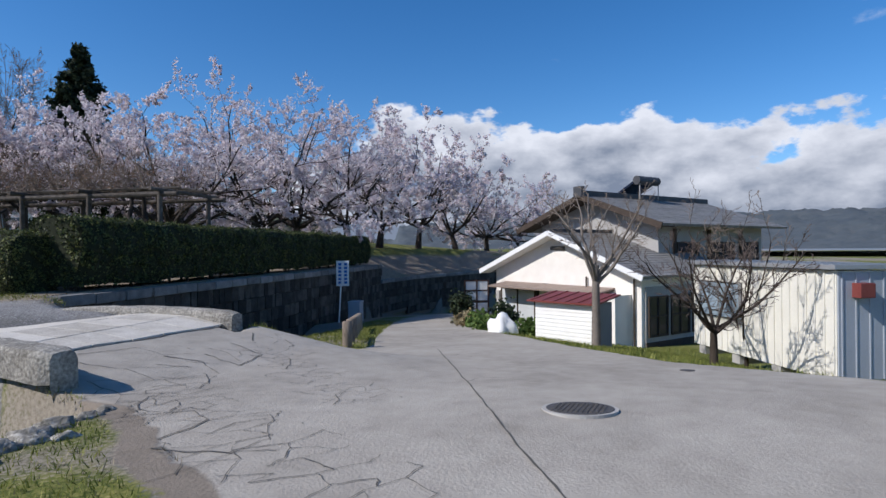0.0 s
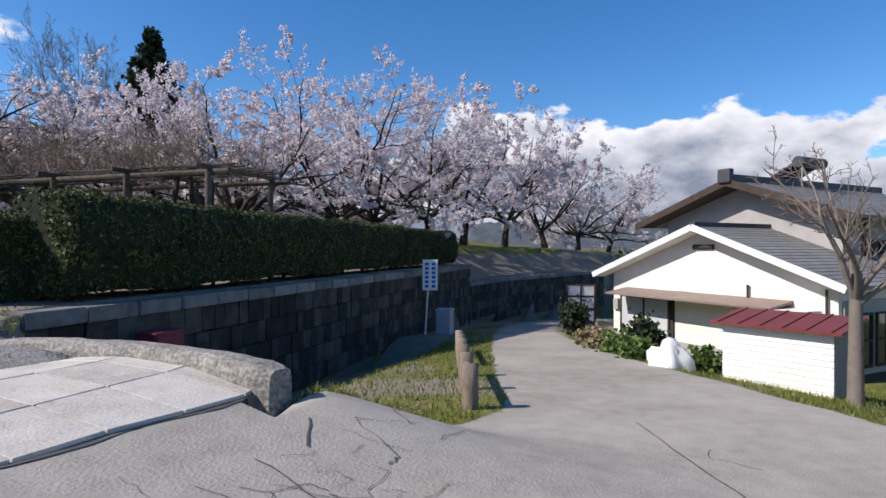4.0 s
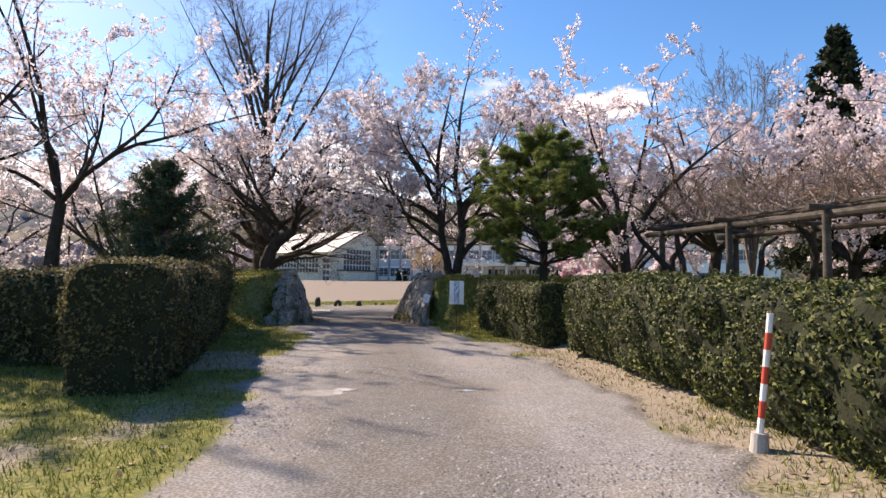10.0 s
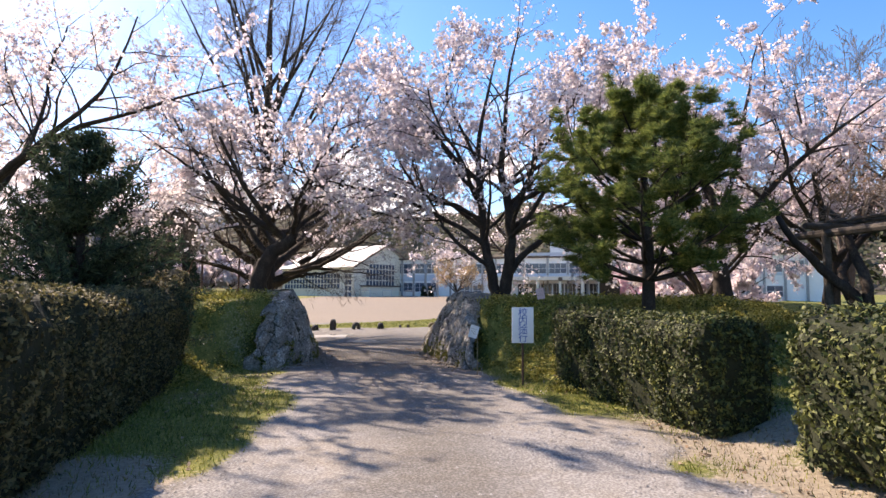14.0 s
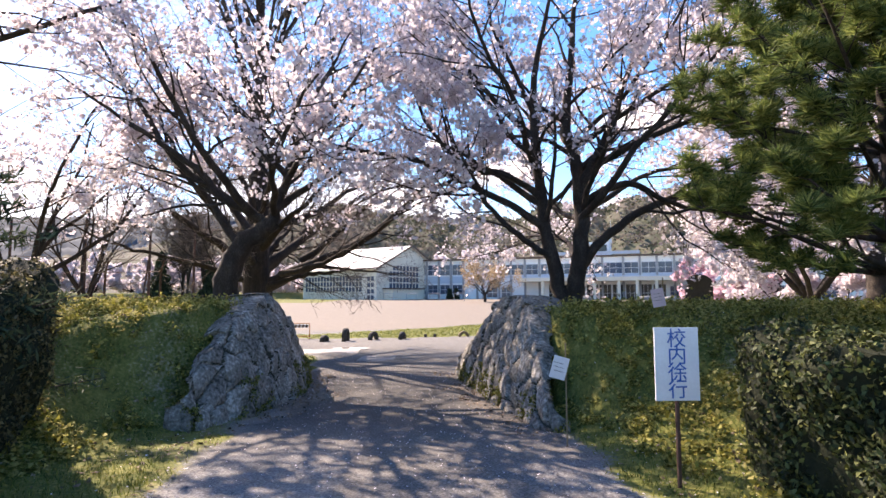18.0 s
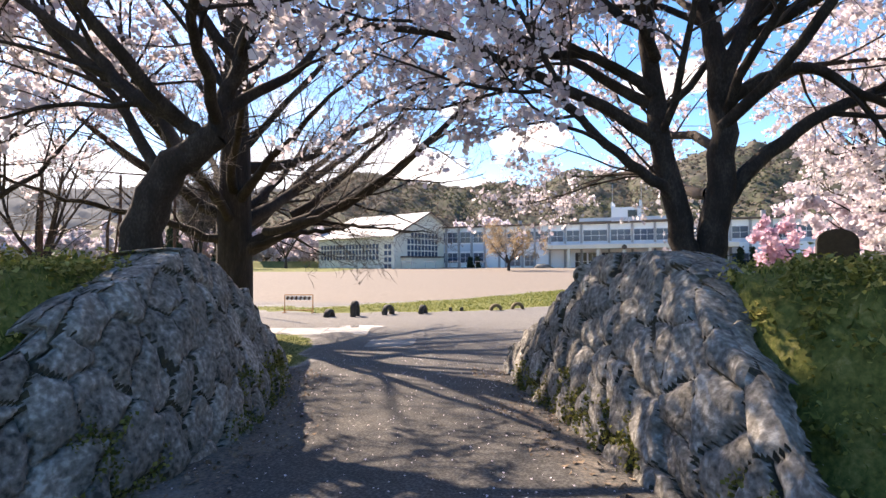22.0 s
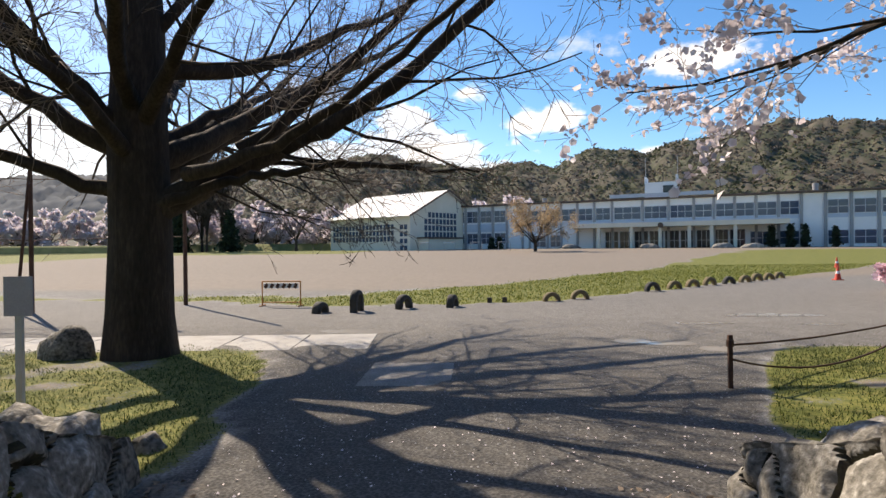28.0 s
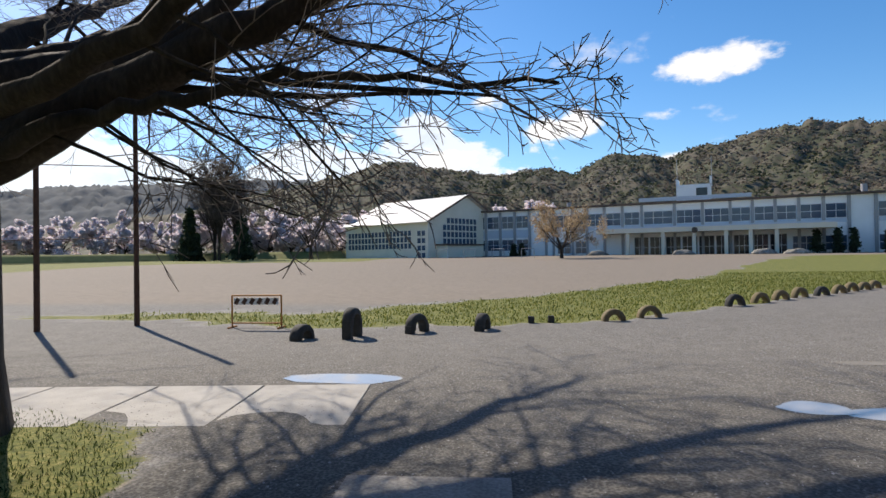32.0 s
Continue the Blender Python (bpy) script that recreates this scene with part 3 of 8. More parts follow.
def crooked(rng, pts, r0, extra):
    """A limb through the given points, gently kinked, growing on past the last of them."""
    P = np.array(pts, float)
    t = np.linspace(0, len(P) - 1, 3 * len(P))
    Q = np.stack([np.interp(t, np.arange(len(P)), P[:, k]) for k in range(3)], 1)
    Q[1:-1] = 0.25 * Q[:-2] + 0.5 * Q[1:-1] + 0.25 * Q[2:] + rng.normal(size=Q[1:-1].shape) * 0.018
    L0 = np.linalg.norm(np.diff(Q, axis=0), axis=1).sum()
    r0 = r0 * 0.88
    rj = r0 + (0.015 - r0) * (L0 / (L0 + extra)) ** 0.85
    R = r0 + (rj - r0) * np.linspace(0, 1, len(Q))
    if extra > 0:
        tail, tr = bough(rng, Q[-1], Q[-1] - Q[-3], extra, rj, 0.015, 7, 0.12, 0.015)
        Q, R = np.concatenate([Q, tail[1:]]), np.concatenate([R, tr[1:]])
    return Q, R


def cherry(x, y, z, height, spread, seed, detail=1.0, trunk_pts=None, limbs=None, label="", lean=(0, 0), petal=0.06, dens=1.0, blossom=None, trunk_r=None, low=0.28, up=0.05):
    """A spreading cherry in full bloom: short trunk, rising limbs, a wide broken crown."""
    rng = np.random.default_rng(seed)
    tree = thing("cherry_tree", x, y, z, label or "cherry tree in full pale pink bloom with dark trunk", "tree", "cherry trees in bloom")
    r = trunk_r or 0.022 * height + 0.05
    if trunk_pts is None:
        h = height * rng.uniform(0.14, 0.2)
        trunk_pts = [(0, 0, -0.3), (0, 0, 0), (lean[0] * 0.4, lean[1] * 0.4, h * 0.5), (lean[0], lean[1], h)]
        trunk_rad = [r * 1.5, r * 1.25, r, r * 0.9]
    else:
        trunk_rad = np.linspace(r * 1.3, r * 0.8, len(trunk_pts))
    top = np.array(trunk_pts[-1], float)
    mains = []
    if limbs is None:
        k = rng.integers(8, 11)
        a0 = rng.uniform(0, 6.28)
        limbs = []
        for i in range(k):
            a = a0 + i * 6.28 / k + rng.uniform(-0.4, 0.4)
            e = rng.uniform(0.1 + up, 1.0 + 0.5 * up)
            d = np.array([math.cos(a) * math.cos(e), math.sin(a) * math.cos(e), math.sin(e)])
            reach = 1 / math.sqrt((math.cos(e) / (spread * 0.5)) ** 2 + (math.sin(e) / (height - top[2])) ** 2)
            limbs.append((top, d, reach * 1.06, r * rng.uniform(0.4, 0.58)))
    for item in limbs:
        if len(item) == 3:
            mains.append(crooked(rng, *item))
            continue
        p, d, ln, rr = item
        mains.append(bough(rng, p, d, ln * 0.92, rr, 0.02, 9, 0.13, 0.012))
    c1 = max(5, int(8 * min(1.4, detail)))
    lv = branching(rng, mains, 3, [c1, max(4, int(6 * detail)), max(3, int(4 * detail))], [0.5, 0.52, 0.5], 0.85, 0.015, 0.17, 0.55, low)
    tree_parts(tree, rng, (np.array(trunk_pts, float), np.array(trunk_rad)), lv, BARK, TWIG, 9 if detail >= 1 else 6)
    n3 = max(2, int(13.5 * dens / max(0.6, detail) ** 0.3))
    P = np.concatenate([along(lv[3], n3, rng, petal * 1.1), along(lv[2], n3 * 2, rng, petal * 1.1, 0.2), along(lv[1], n3, rng, petal * 1.2, 0.55)])
    fluff = vnoise(P[:, 0] + x + 0.7 * P[:, 2], P[:, 1] + y - 0.7 * P[:, 2], 0.55 if petal < 0.1 else 1.2, seed % 50)
    P = P[fluff > rng.uniform(-0.95, 0.45, len(P))]
    tagged(part("blossom", flakes("blossom", P, petal, rng, blossom or BLOSSOM), None, tree), "pale pink blossom", kind="stuff")
    return tree


def bare_tree(name, x, y, z, height, spread, seed, label, category="tree", material=None, k=6, rise=1.1, counts=(8, 6, 4), r=None, trunk_h=0.25, mains=None, trunk=None, twig=None, levels=3, group="", ratio=(0.42, 0.42, 0.45), lift=0.05, rmin=0.007, thin=0.46):
    rng = np.random.default_rng(seed)
    tree = thing(name, x, y, z, label, category, group)
    r = r or 0.02 * height + 0.03
    th = height * trunk_h
    if trunk is None:
        trunk = (np.array([(0, 0, -0.3), (0, 0, 0), (0, 0, th * 0.5), (0, 0, th)], float), np.array([r * 1.5, r * 1.2, r, r * 0.85]))
    if mains is None:
        mains = []
        a0 = rng.uniform(0, 6.28)
        for i in range(k):
            a = a0 + i * 6.28 / k + rng.uniform(-0.3, 0.3)
            e = rise * rng.uniform(0.75, 1.2)
            e = min(e, 1.5)
            d = (math.cos(a) * math.cos(e), math.sin(a) * math.cos(e), math.sin(e))
            reach = 1 / math.sqrt((math.cos(e) / (spread * 0.5)) ** 2 + (math.sin(e) / (height - th * 0.9)) ** 2)
            mains.append(bough(rng, (0, 0, th * rng.uniform(0.75, 1.0)), d, reach, r * 0.5, 0.012, 9, 0.1, 0.02))
    lv = branching(rng, mains, levels, counts, ratio, 0.75, lift, 0.14, 0.2, 0.15, rmin, thin)
    tree_parts(tree, rng, trunk, lv, material or BARK_MOSS, twig or TWIG)
    return tree, lv, rng


def conifer(name, x, y, z, height, width, seed, label, material, needles, tiers=14, per=9, flake=0.1, droop=-0.25, base=0.08, taper=0.9, tuft=26, round_top=0.0, puff=None):
    """A cone of drooping or level boughs thick with needles."""
    rng = np.random.default_rng(seed)
    tree = thing(name, x, y, z, label, "tree")
    r = 0.018 * height + 0.04
    part("trunk", tube_mesh("trunk", [(np.array([(0, 0, -0.3), (0, 0, height * 0.5), (0, 0, height)]), np.array([r * 1.2, r * 0.7, 0.015]))], 7, BARK), None, tree)
    chains = []
    for i in range(tiers):
        f = (i + rng.uniform(0, 0.8)) / tiers
        h = height * (base + (1 - base) * f)
        reach = width * 0.5 * max(0.06, (1 - f) ** taper if not round_top else math.sqrt(max(0.02, 1 - abs(2 * f * (1 - round_top * 0.5) - 0.75) ** 2.2)))
        for j in range(max(4, int(per * (1 - 0.6 * f)))):
            a = rng.uniform(0, 6.28)
            ln = reach * rng.uniform(0.6, 1.15)
            chains.append(bough(rng, (0, 0, h), (math.cos(a), math.sin(a), droop * rng.uniform(0.2, 1.6)), ln, 0.02 + 0.004 * ln, 0.005, 4, 0.12, 0.06))
    tagged(part("branch_mass", tube_mesh("branch_mass", chains, 4, BARK), None, tree), kind="stuff")
    P = along(chains, tuft, rng, puff or flake * 1.3, 0.12)
    tagged(part("foliage", flakes("foliage", P, flake, rng, material, 4, needles), None, tree), "dense green needles", kind="stuff")
    return tree


def pine_tufts(centers, k, length, width, rng, material):
    """Pom-poms of needles standing out from each centre."""
    C = np.repeat(np.asarray(centers), k, axis=0)
    n = len(C)
    d = rng.normal(size=(n, 3))
    d[:, 2] = np.abs(d[:, 2]) * 0.9 - 0.15
    d /= np.linalg.norm(d, axis=1)[:, None]
    w = np.cross(d, rng.normal(size=(n, 3)))
    w /= np.linalg.norm(w, axis=1)[:, None]
    L = length * rng.uniform(0.6, 1.25, n)[:, None]
    v = np.stack([C + w * width, C - w * width, C + d * L], 1).reshape(-1, 3)
    return raw_mesh("needles", v, np.arange(3 * n).reshape(n, 3), material)


def pine(x, y, z, height, width, seed, label):
    """A young pine: clear whorls of rising boughs, side shoots, tufts of needles and upright leaders."""
    rng = np.random.default_rng(seed)
    tree = thing("pine_tree", x, y, z, label, "tree")
    part("trunk", tube_mesh("trunk", [(np.array([(0, 0, -0.3), (0.03, 0, height * 0.3), (-0.03, 0, height * 0.6), (0, 0, height * 0.95)]), np.array([0.15, 0.12, 0.08, 0.02]))], 9, BARK), None, tree)
    boughs = []
    for f, wide in ((0.2, 0.85), (0.27, 0.98), (0.36, 1.0), (0.46, 0.95), (0.56, 0.82), (0.66, 0.66), (0.76, 0.5), (0.86, 0.34)):
        for j in range(7):
            a = j * 0.9 + f * 19 + rng.uniform(-0.35, 0.35)
            boughs.append(bough(rng, (0, 0, height * f), (math.cos(a), math.sin(a), 0.02 + 0.6 * f), width * 0.5 * wide * rng.uniform(0.62, 1.15), 0.04 * (1.1 - f) + 0.012, 0.01, 6, 0.1, 0.06))
    for b in boughs:
        part("bough", tube_mesh("bough", [b], 5, BARK), None, tree)
    sh = branching(rng, boughs, 2, [7, 4], [0.36, 0.5], 0.8, 0.14, 0.12, 0.5, 0.42)
    tagged(part("shoot_mass", tube_mesh("shoot_mass", sh[1] + sh[2], 3, BARK), None, tree), kind="stuff")
    C = np.concatenate([along(sh[2], 3, rng, 0.03, 0.3), along(sh[1], 3, rng, 0.03, 0.4), np.array([c[0][-1] for c in sh[2]])])
    tagged(part("needles", pine_tufts(C, 32, 0.17, 0.0068, rng, PINE), None, tree), "thick tufts of green needles", kind="stuff")
    for a, far, base, ln in ((0.0, 0.05, 0.9, 0.9), (0.9, 0.45, 0.86, 1.25), (2.9, 0.5, 0.84, 1.3), (4.4, 0.5, 0.84, 1.0), (5.6, 0.75, 0.78, 1.05), (2.0, 0.8, 0.76, 0.9)):
        c0 = np.array([far * math.cos(a), far * math.sin(a), height * base])
        lead = bough(rng, c0, (0.08 * math.cos(a), 0.08 * math.sin(a), 1), ln, 0.025, 0.01, 5, 0.04)
        part("candle", tube_mesh("candle", [lead], 5, BARK), None, tree)
        tagged(part("needles", pine_tufts(along([lead], 95, rng, 0.04), 13, 0.17, 0.005, rng, PINE), None, tree), kind="stuff")
    return tree


def hedge(name, pts, width, height, seed, label, leaf=0.045, count=1.0, leaves=None, foot=0.0):
    """A clipped hedge along a line: a near-black core painting in the inner shade, under a skin of small leaves, with a
    wavering top.
    """
    rng = np.random.default_rng(seed)
    pts = [np.array(p, float) for p in pts]
    ob = thing(name, 0, 0, 0, label, "hedge")
    for a, b in zip(pts[:-1], pts[1:]):
        L = np.linalg.norm(b - a)
        d = (b - a) / L
        nrm = np.array([-d[1], d[0]])
        nl, nw, nh = max(4, int(L / 0.22)), 5, 6
        ring = []
        w2 = width * 0.5
        prof = [(-0.78, 0.0), (-0.9, 0.25), (-1, 0.55), (-0.97, 0.85), (-0.82, 0.97), (-0.4, 1.0), (0.4, 1.0), (0.82, 0.97), (0.97, 0.85), (1, 0.55), (0.9, 0.25), (0.78, 0.0)]
        V = []
        for i in range(nl + 1):
            s = i / nl
            c = a + (b - a) * s
            endf = min(1.0, min(i, nl - i) * 0.22 / 0.18 + 0.86)
            zz = Z(c[0], c[1]) - 0.02
            for u, h in prof:
                q = c + nrm * u * w2 * endf
                j = 0.085 * float(vnoise(q[0] + h * 3, q[1] + h * 2, 0.45, seed)) + 0.05 * float(vnoise(q[0] - h * 2, q[1] + h, 0.2, seed + 3))
                hh = (foot * (1 + 0.5 * float(vnoise(q[0], q[1], 0.9, seed + 6))) * (1 - h) + height * h) * (0.97 + 0.03 * endf)
                V.append((q[0] + nrm[0] * j * np.sign(u), q[1] + nrm[1] * j * np.sign(u), zz + hh + (0.06 * float(vnoise(q[0], q[1], 0.8, seed + 1)) + 0.035 * float(vnoise(q[0], q[1], 0.28, seed + 2)) if h > 0.9 else 0)))
        k = len(prof)
        F4 = [(i * k + j, i * k + j + 1, (i + 1) * k + j + 1, (i + 1) * k + j) for i in range(nl) for j in range(k - 1)]
        bm = bmesh.new()
        vs = [bm.verts.new(v) for v in V]
        for f in F4:
            bm.faces.new([vs[q] for q in f])
        bm.faces.new(vs[:k])
        bm.faces.new(vs[-k:][::-1])
        bmesh.ops.recalc_face_normals(bm, faces=bm.faces[:])
        me = bpy.data.meshes.new("core")
        tri = bmesh.ops.triangulate(bm, faces=bm.faces[:])["faces"]
        TV = np.array([[v.co[:] for v in f.verts] for f in bm.faces])
        NV = np.array([f.normal[:] for f in bm.faces])
        AR = np.array([f.calc_area() for f in bm.faces])
        part("core", bm, HEDGE_SHADE_CORE, ob)
        n = int(AR.sum() * 750 * count)
        pick = rng.choice(len(AR), n, p=AR / AR.sum())
        r1, r2 = rng.uniform(size=n), rng.uniform(size=n)
        fl = r1 + r2 > 1
        r1[fl], r2[fl] = 1 - r1[fl], 1 - r2[fl]
        P = TV[pick, 0] + (TV[pick, 1] - TV[pick, 0]) * r1[:, None] + (TV[pick, 2] - TV[pick, 0]) * r2[:, None]
        sprig = vnoise(P[:, 0] * 1.3 + P[:, 2], P[:, 1] * 1.3 - P[:, 2], 0.15, seed + 9)
        P = P + NV[pick] * (rng.uniform(-0.05, 0.05, n) + 0.085 * sprig)[:, None] + rng.normal(size=P.shape) * 0.015
        tagged(part("foliage", flakes("foliage", P, leaf, rng, leaves or HEDGE, 4, 0.5, NV[pick]), None, ob), kind="stuff")
        for q in np.arange(0.3, L, 0.62) if foot else ():
            c = a + d * (q + rng.uniform(-0.15, 0.15)) + nrm * rng.uniform(-0.25, 0.25) * width
            zz = Z(c[0], c[1])
            stem = bough(rng, (c[0], c[1], zz - 0.1), (rng.uniform(-0.2, 0.2), rng.uniform(-0.2, 0.2), 1), foot + 0.5, 0.045, 0.03, 4, 0.1)
            part("stem", tube_mesh("stem", [stem], 6, BARK), None, ob)
    return ob

# ---- masonry, bridge and gate ----
STUCCO = mat("stucco", [(0.68, 0.64, 0.58), (0.8, 0.77, 0.71)], 2, 0.9, 0.15, 80)
STONE = mat("embankment_stone", [(0.055, 0.05, 0.04), (0.155, 0.145, 0.122), (0.25, 0.233, 0.2), (0.46, 0.44, 0.39)], 3.0, 0.92, 1.0, 20, spread=1.0, obj=0.14)
JOINT_SOIL = mat("joint_soil", [(0.025, 0.021, 0.015), (0.06, 0.052, 0.036), (0.1, 0.092, 0.05)], 9, 0.95, 0.4)
MOSS_LEAF = mat("moss_leaf", [(0.06, 0.065, 0.012), (0.16, 0.16, 0.035), (0.27, 0.25, 0.07)], 2.5, 0.9, 0, 20, transl=0.2, island=True)
MOSSY = mat("mossy_earth", [(0.05, 0.045, 0.02), (0.13, 0.12, 0.035), (0.2, 0.18, 0.07)], 6, 0.95, 0.6, 40)
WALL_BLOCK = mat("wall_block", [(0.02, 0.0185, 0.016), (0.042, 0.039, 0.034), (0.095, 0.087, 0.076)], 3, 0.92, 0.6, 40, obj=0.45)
COPING = mat("coping_concrete", [(0.1, 0.1, 0.098), (0.18, 0.179, 0.175), (0.27, 0.268, 0.26)], 4, 0.9, 0.4, 60, obj=0.3)
LICHEN_CONCRETE = mat("lichen_concrete", [(0.1, 0.093, 0.078), (0.24, 0.225, 0.195), (0.42, 0.4, 0.35)], 2.6, 0.93, 0.9, 26, spread=0.9)
CONCRETE = mat("old_concrete", [(0.27, 0.26, 0.24), (0.39, 0.375, 0.345), (0.47, 0.455, 0.42)], 3, 0.92, 0.45, 70)
SLAB = mat("paving_slab", [(0.34, 0.31, 0.262), (0.5, 0.465, 0.405), (0.6, 0.565, 0.5)], 3.5, 0.9, 0.35, 45, spread=0.8, obj=0.25)
JOINT = mat("joint_dirt", [(0.12, 0.113, 0.1), (0.2, 0.19, 0.168)], 9, 0.95, 0.3)
DARK = mat("dark_gap", [(0.03, 0.028, 0.025), (0.06, 0.055, 0.05)], 9, 0.95, 0.2)


def grid_mesh(name, P, material, smooth=True):
    """A mesh from an (n, m, 3) array of points."""
    n, m, _ = P.shape
    i, j = np.meshgrid(np.arange(n - 1), np.arange(m - 1), indexing="ij")
    a = (i * m + j).ravel()
    return raw_mesh(name, P.reshape(-1, 3), np.stack([a, a + m, a + m + 1, a + 1], 1), material, smooth)


def rock_face(foot, heights, side, seed, label, curl):
    """A battered face of fitted boulders with dark recessed joints, turning into the bank at its front."""
    rng = np.random.default_rng(seed)
    wall = thing("stone_revetment", 0, 0, 0, label, "stone wall", "stone faces of the gate")
    ys = np.linspace(heights[0][0], heights[-1][0], 60)
    C = np.stack([interp(ys, foot), ys], 1)
    turn = np.linspace(0, 1, 14)[:-1, None]
    front = np.concatenate([C[0, 0] + side * curl * (1 - turn) ** 1.6, C[0, 1] - 0.3 + 0.3 * turn ** 2.2], 1)
    C = np.concatenate([front, C])
    H = np.concatenate([heights[0][1] * (0.35 + 0.65 * turn[:, 0] ** 1.2), interp(ys, heights)])
    s = np.concatenate([[0], np.cumsum(np.linalg.norm(np.diff(C, axis=0), axis=1))])
    nu, nv = int(s[-1] / 0.027), 98
    S = np.linspace(0, s[-1], nu)
    cx, cy, h = np.interp(S, s, C[:, 0]), np.interp(S, s, C[:, 1]), np.interp(S, s, H)
    h = h + 0.07 * vnoise(S, 0 * S, 0.5, seed + 20)
    T = np.gradient(np.stack([cx, cy], 1), axis=0)
    T /= np.linalg.norm(T, axis=1)[:, None]
    N = np.stack([T[:, 1], -T[:, 0]], 1) * side
    vv = np.concatenate([np.linspace(0, 1, 78), 1 + np.linspace(0.02, 0.5, nv - 78)])
    v1, over = np.minimum(vv, 1.0)[None, :], np.maximum(vv - 1, 0)[None, :]
    h = h[:, None]
    lean = 0.42 * v1 * h * 0.55 + 0.13 * v1 ** 3 * h + over * 1.7 * np.minimum(1, h / 2.0) ** 2
    g = interp(cy, PATH_Z)[:, None] - 0.12
    P = np.stack([cx[:, None] + N[:, :1] * lean, cy[:, None] + N[:, 1:] * lean, g + v1 * (h + 0.12) + over * 0.12 - over ** 2 * 0.5], -1)
    # joints between the boulders follow the nearest of many slanting cells
    A = S[:, None] + 0 * lean
    B = v1 * h + over * 1.4
    wa = A + 0.06 * vnoise(A, B, 0.35, seed + 5) + 0.03 * vnoise(A, B, 0.12, seed + 6) - 0.42 * B
    wb = B + 0.06 * vnoise(A, B, 0.3, seed + 7) + 0.03 * vnoise(A, B, 0.1, seed + 8)
    seeds = []
    for r_, b0 in enumerate(np.arange(0.05, 3.0, 0.36)):
        for a0 in np.arange(-1.6, s[-1] + 0.6, 0.5):
            seeds.append((a0 + (r_ % 2) * 0.28 + rng.uniform(-0.2, 0.2), b0 + rng.uniform(-0.16, 0.16)))
    seeds = np.array(seeds)
    D = np.sqrt((wa[..., None] - seeds[:, 0]) ** 2 + (wb[..., None] - seeds[:, 1]) ** 2)
    order = np.partition(D, 1, axis=-1)[..., :2]
    cell = D.argmin(-1)
    gap = order[..., 1] - order[..., 0]
    tilt = rng.uniform(-0.15, 0.15, (len(seeds), 2))
    off = rng.uniform(-0.022, 0.026, len(seeds))
    k = cell
    lump = off[k] + tilt[k, 0] * (wa - seeds[k, 0]) + tilt[k, 1] * (wb - seeds[k, 1])
    lump = lump + 0.03 * sstep(0.0, 0.16, gap) - 0.06 * (1 - sstep(0.0, 0.035, gap))
    lump = lump + 0.03 * vnoise(A, B, 0.33, seed) + 0.02 * vnoise(A, B, 0.13, seed + 2) + 0.011 * vnoise(A, B, 0.07, seed + 3)
    P[..., 0] += -N[:, :1] * 0.88 * lump
    P[..., 1] += -N[:, 1:] * 0.88 * lump
    P[..., 2] += 0.42 * lump
    m = P.shape[1]
    ii, jj = np.meshgrid(np.arange(nu - 1), np.arange(m - 1), indexing="ij")
    a = ii * m + jj
    quads = np.stack([a, a + m, a + m + 1, a + 1], -1).reshape(-1, 4)
    wide = 0.008 + 0.014 * vnoise(A, B, 0.4, seed + 11)
    owner = np.where(gap < wide, -1, cell)[:-1, :-1].reshape(-1)
    flat = P.reshape(-1, 3)
    for c in np.unique(owner):
        q = quads[owner == c]
        used, inv = np.unique(q, return_inverse=True)
        if c < 0:
            tagged(part("joint", raw_mesh("joint", flat[used], inv.reshape(-1, 4), JOINT_SOIL, True), None, wall), "dark earth in the joints", kind="stuff")
        else:
            part("boulder", raw_mesh("boulder", flat[used], inv.reshape(-1, 4), STONE, True), None, wall)
    # moss and weeds rooted along the foot and in the joints
    low = np.argwhere((gap < 0.06) & (cy[:, None] < 25.2) & (B < 0.5 + 0.35 * vnoise(A, B, 0.8, seed + 14)) & (vnoise(A, B, 0.5, seed + 15) > -0.15))
    pick = low[rng.integers(0, len(low), 3000)]
    M = P[pick[:, 0], pick[:, 1]] - np.concatenate([N[pick[:, 0]] * 0.03, np.zeros((len(pick), 1))], 1) + rng.normal(size=(len(pick), 3)) * 0.03
    tagged(part("moss", flakes("moss", M, 0.017, rng, MOSS_LEAF, 4, 1.2), None, wall, "yellow-green moss along the foot"), kind="stuff")
    return wall


rock_face(ROCK_R, [(18.6, 0.42), (19.2, 0.8), (20.0, 1.3), (20.7, 1.68), (21.5, 1.88), (22.3, 1.95), (22.9, 1.96), (23.6, 1.66), (24.6, 1.05), (25.6, 0.6), (26.4, 0.3)], 1, 31, "grey fitted boulder face of the bank, mossy at its foot", 0.4)
rock_face(ROCK_L, [(18.6, 0.75), (18.85, 1.02), (19.8, 1.42), (20.8, 1.72), (21.7, 1.95), (22.4, 2.0), (23.2, 1.72), (24.5, 1.05), (25.5, 0.6), (26.4, 0.3)], -1, 32, "shaded grey fitted boulder face of the bank", 0.5)


def block_mesh(seed, sx, sy, sz):
    rng = np.random.default_rng(seed)
    bm = box(sx, sy, sz)
    bmesh.ops.bevel(bm, geom=bm.edges[:], offset=0.018, segments=1, affect="EDGES")
    for v in bm.verts:
        v.co += Vector(rng.uniform(-0.014, 0.014, 3))
    me = bpy.data.meshes.new("stone_block")
    bm.to_mesh(me)
    bm.free()
    me.materials.append(WALL_BLOCK)
    return me


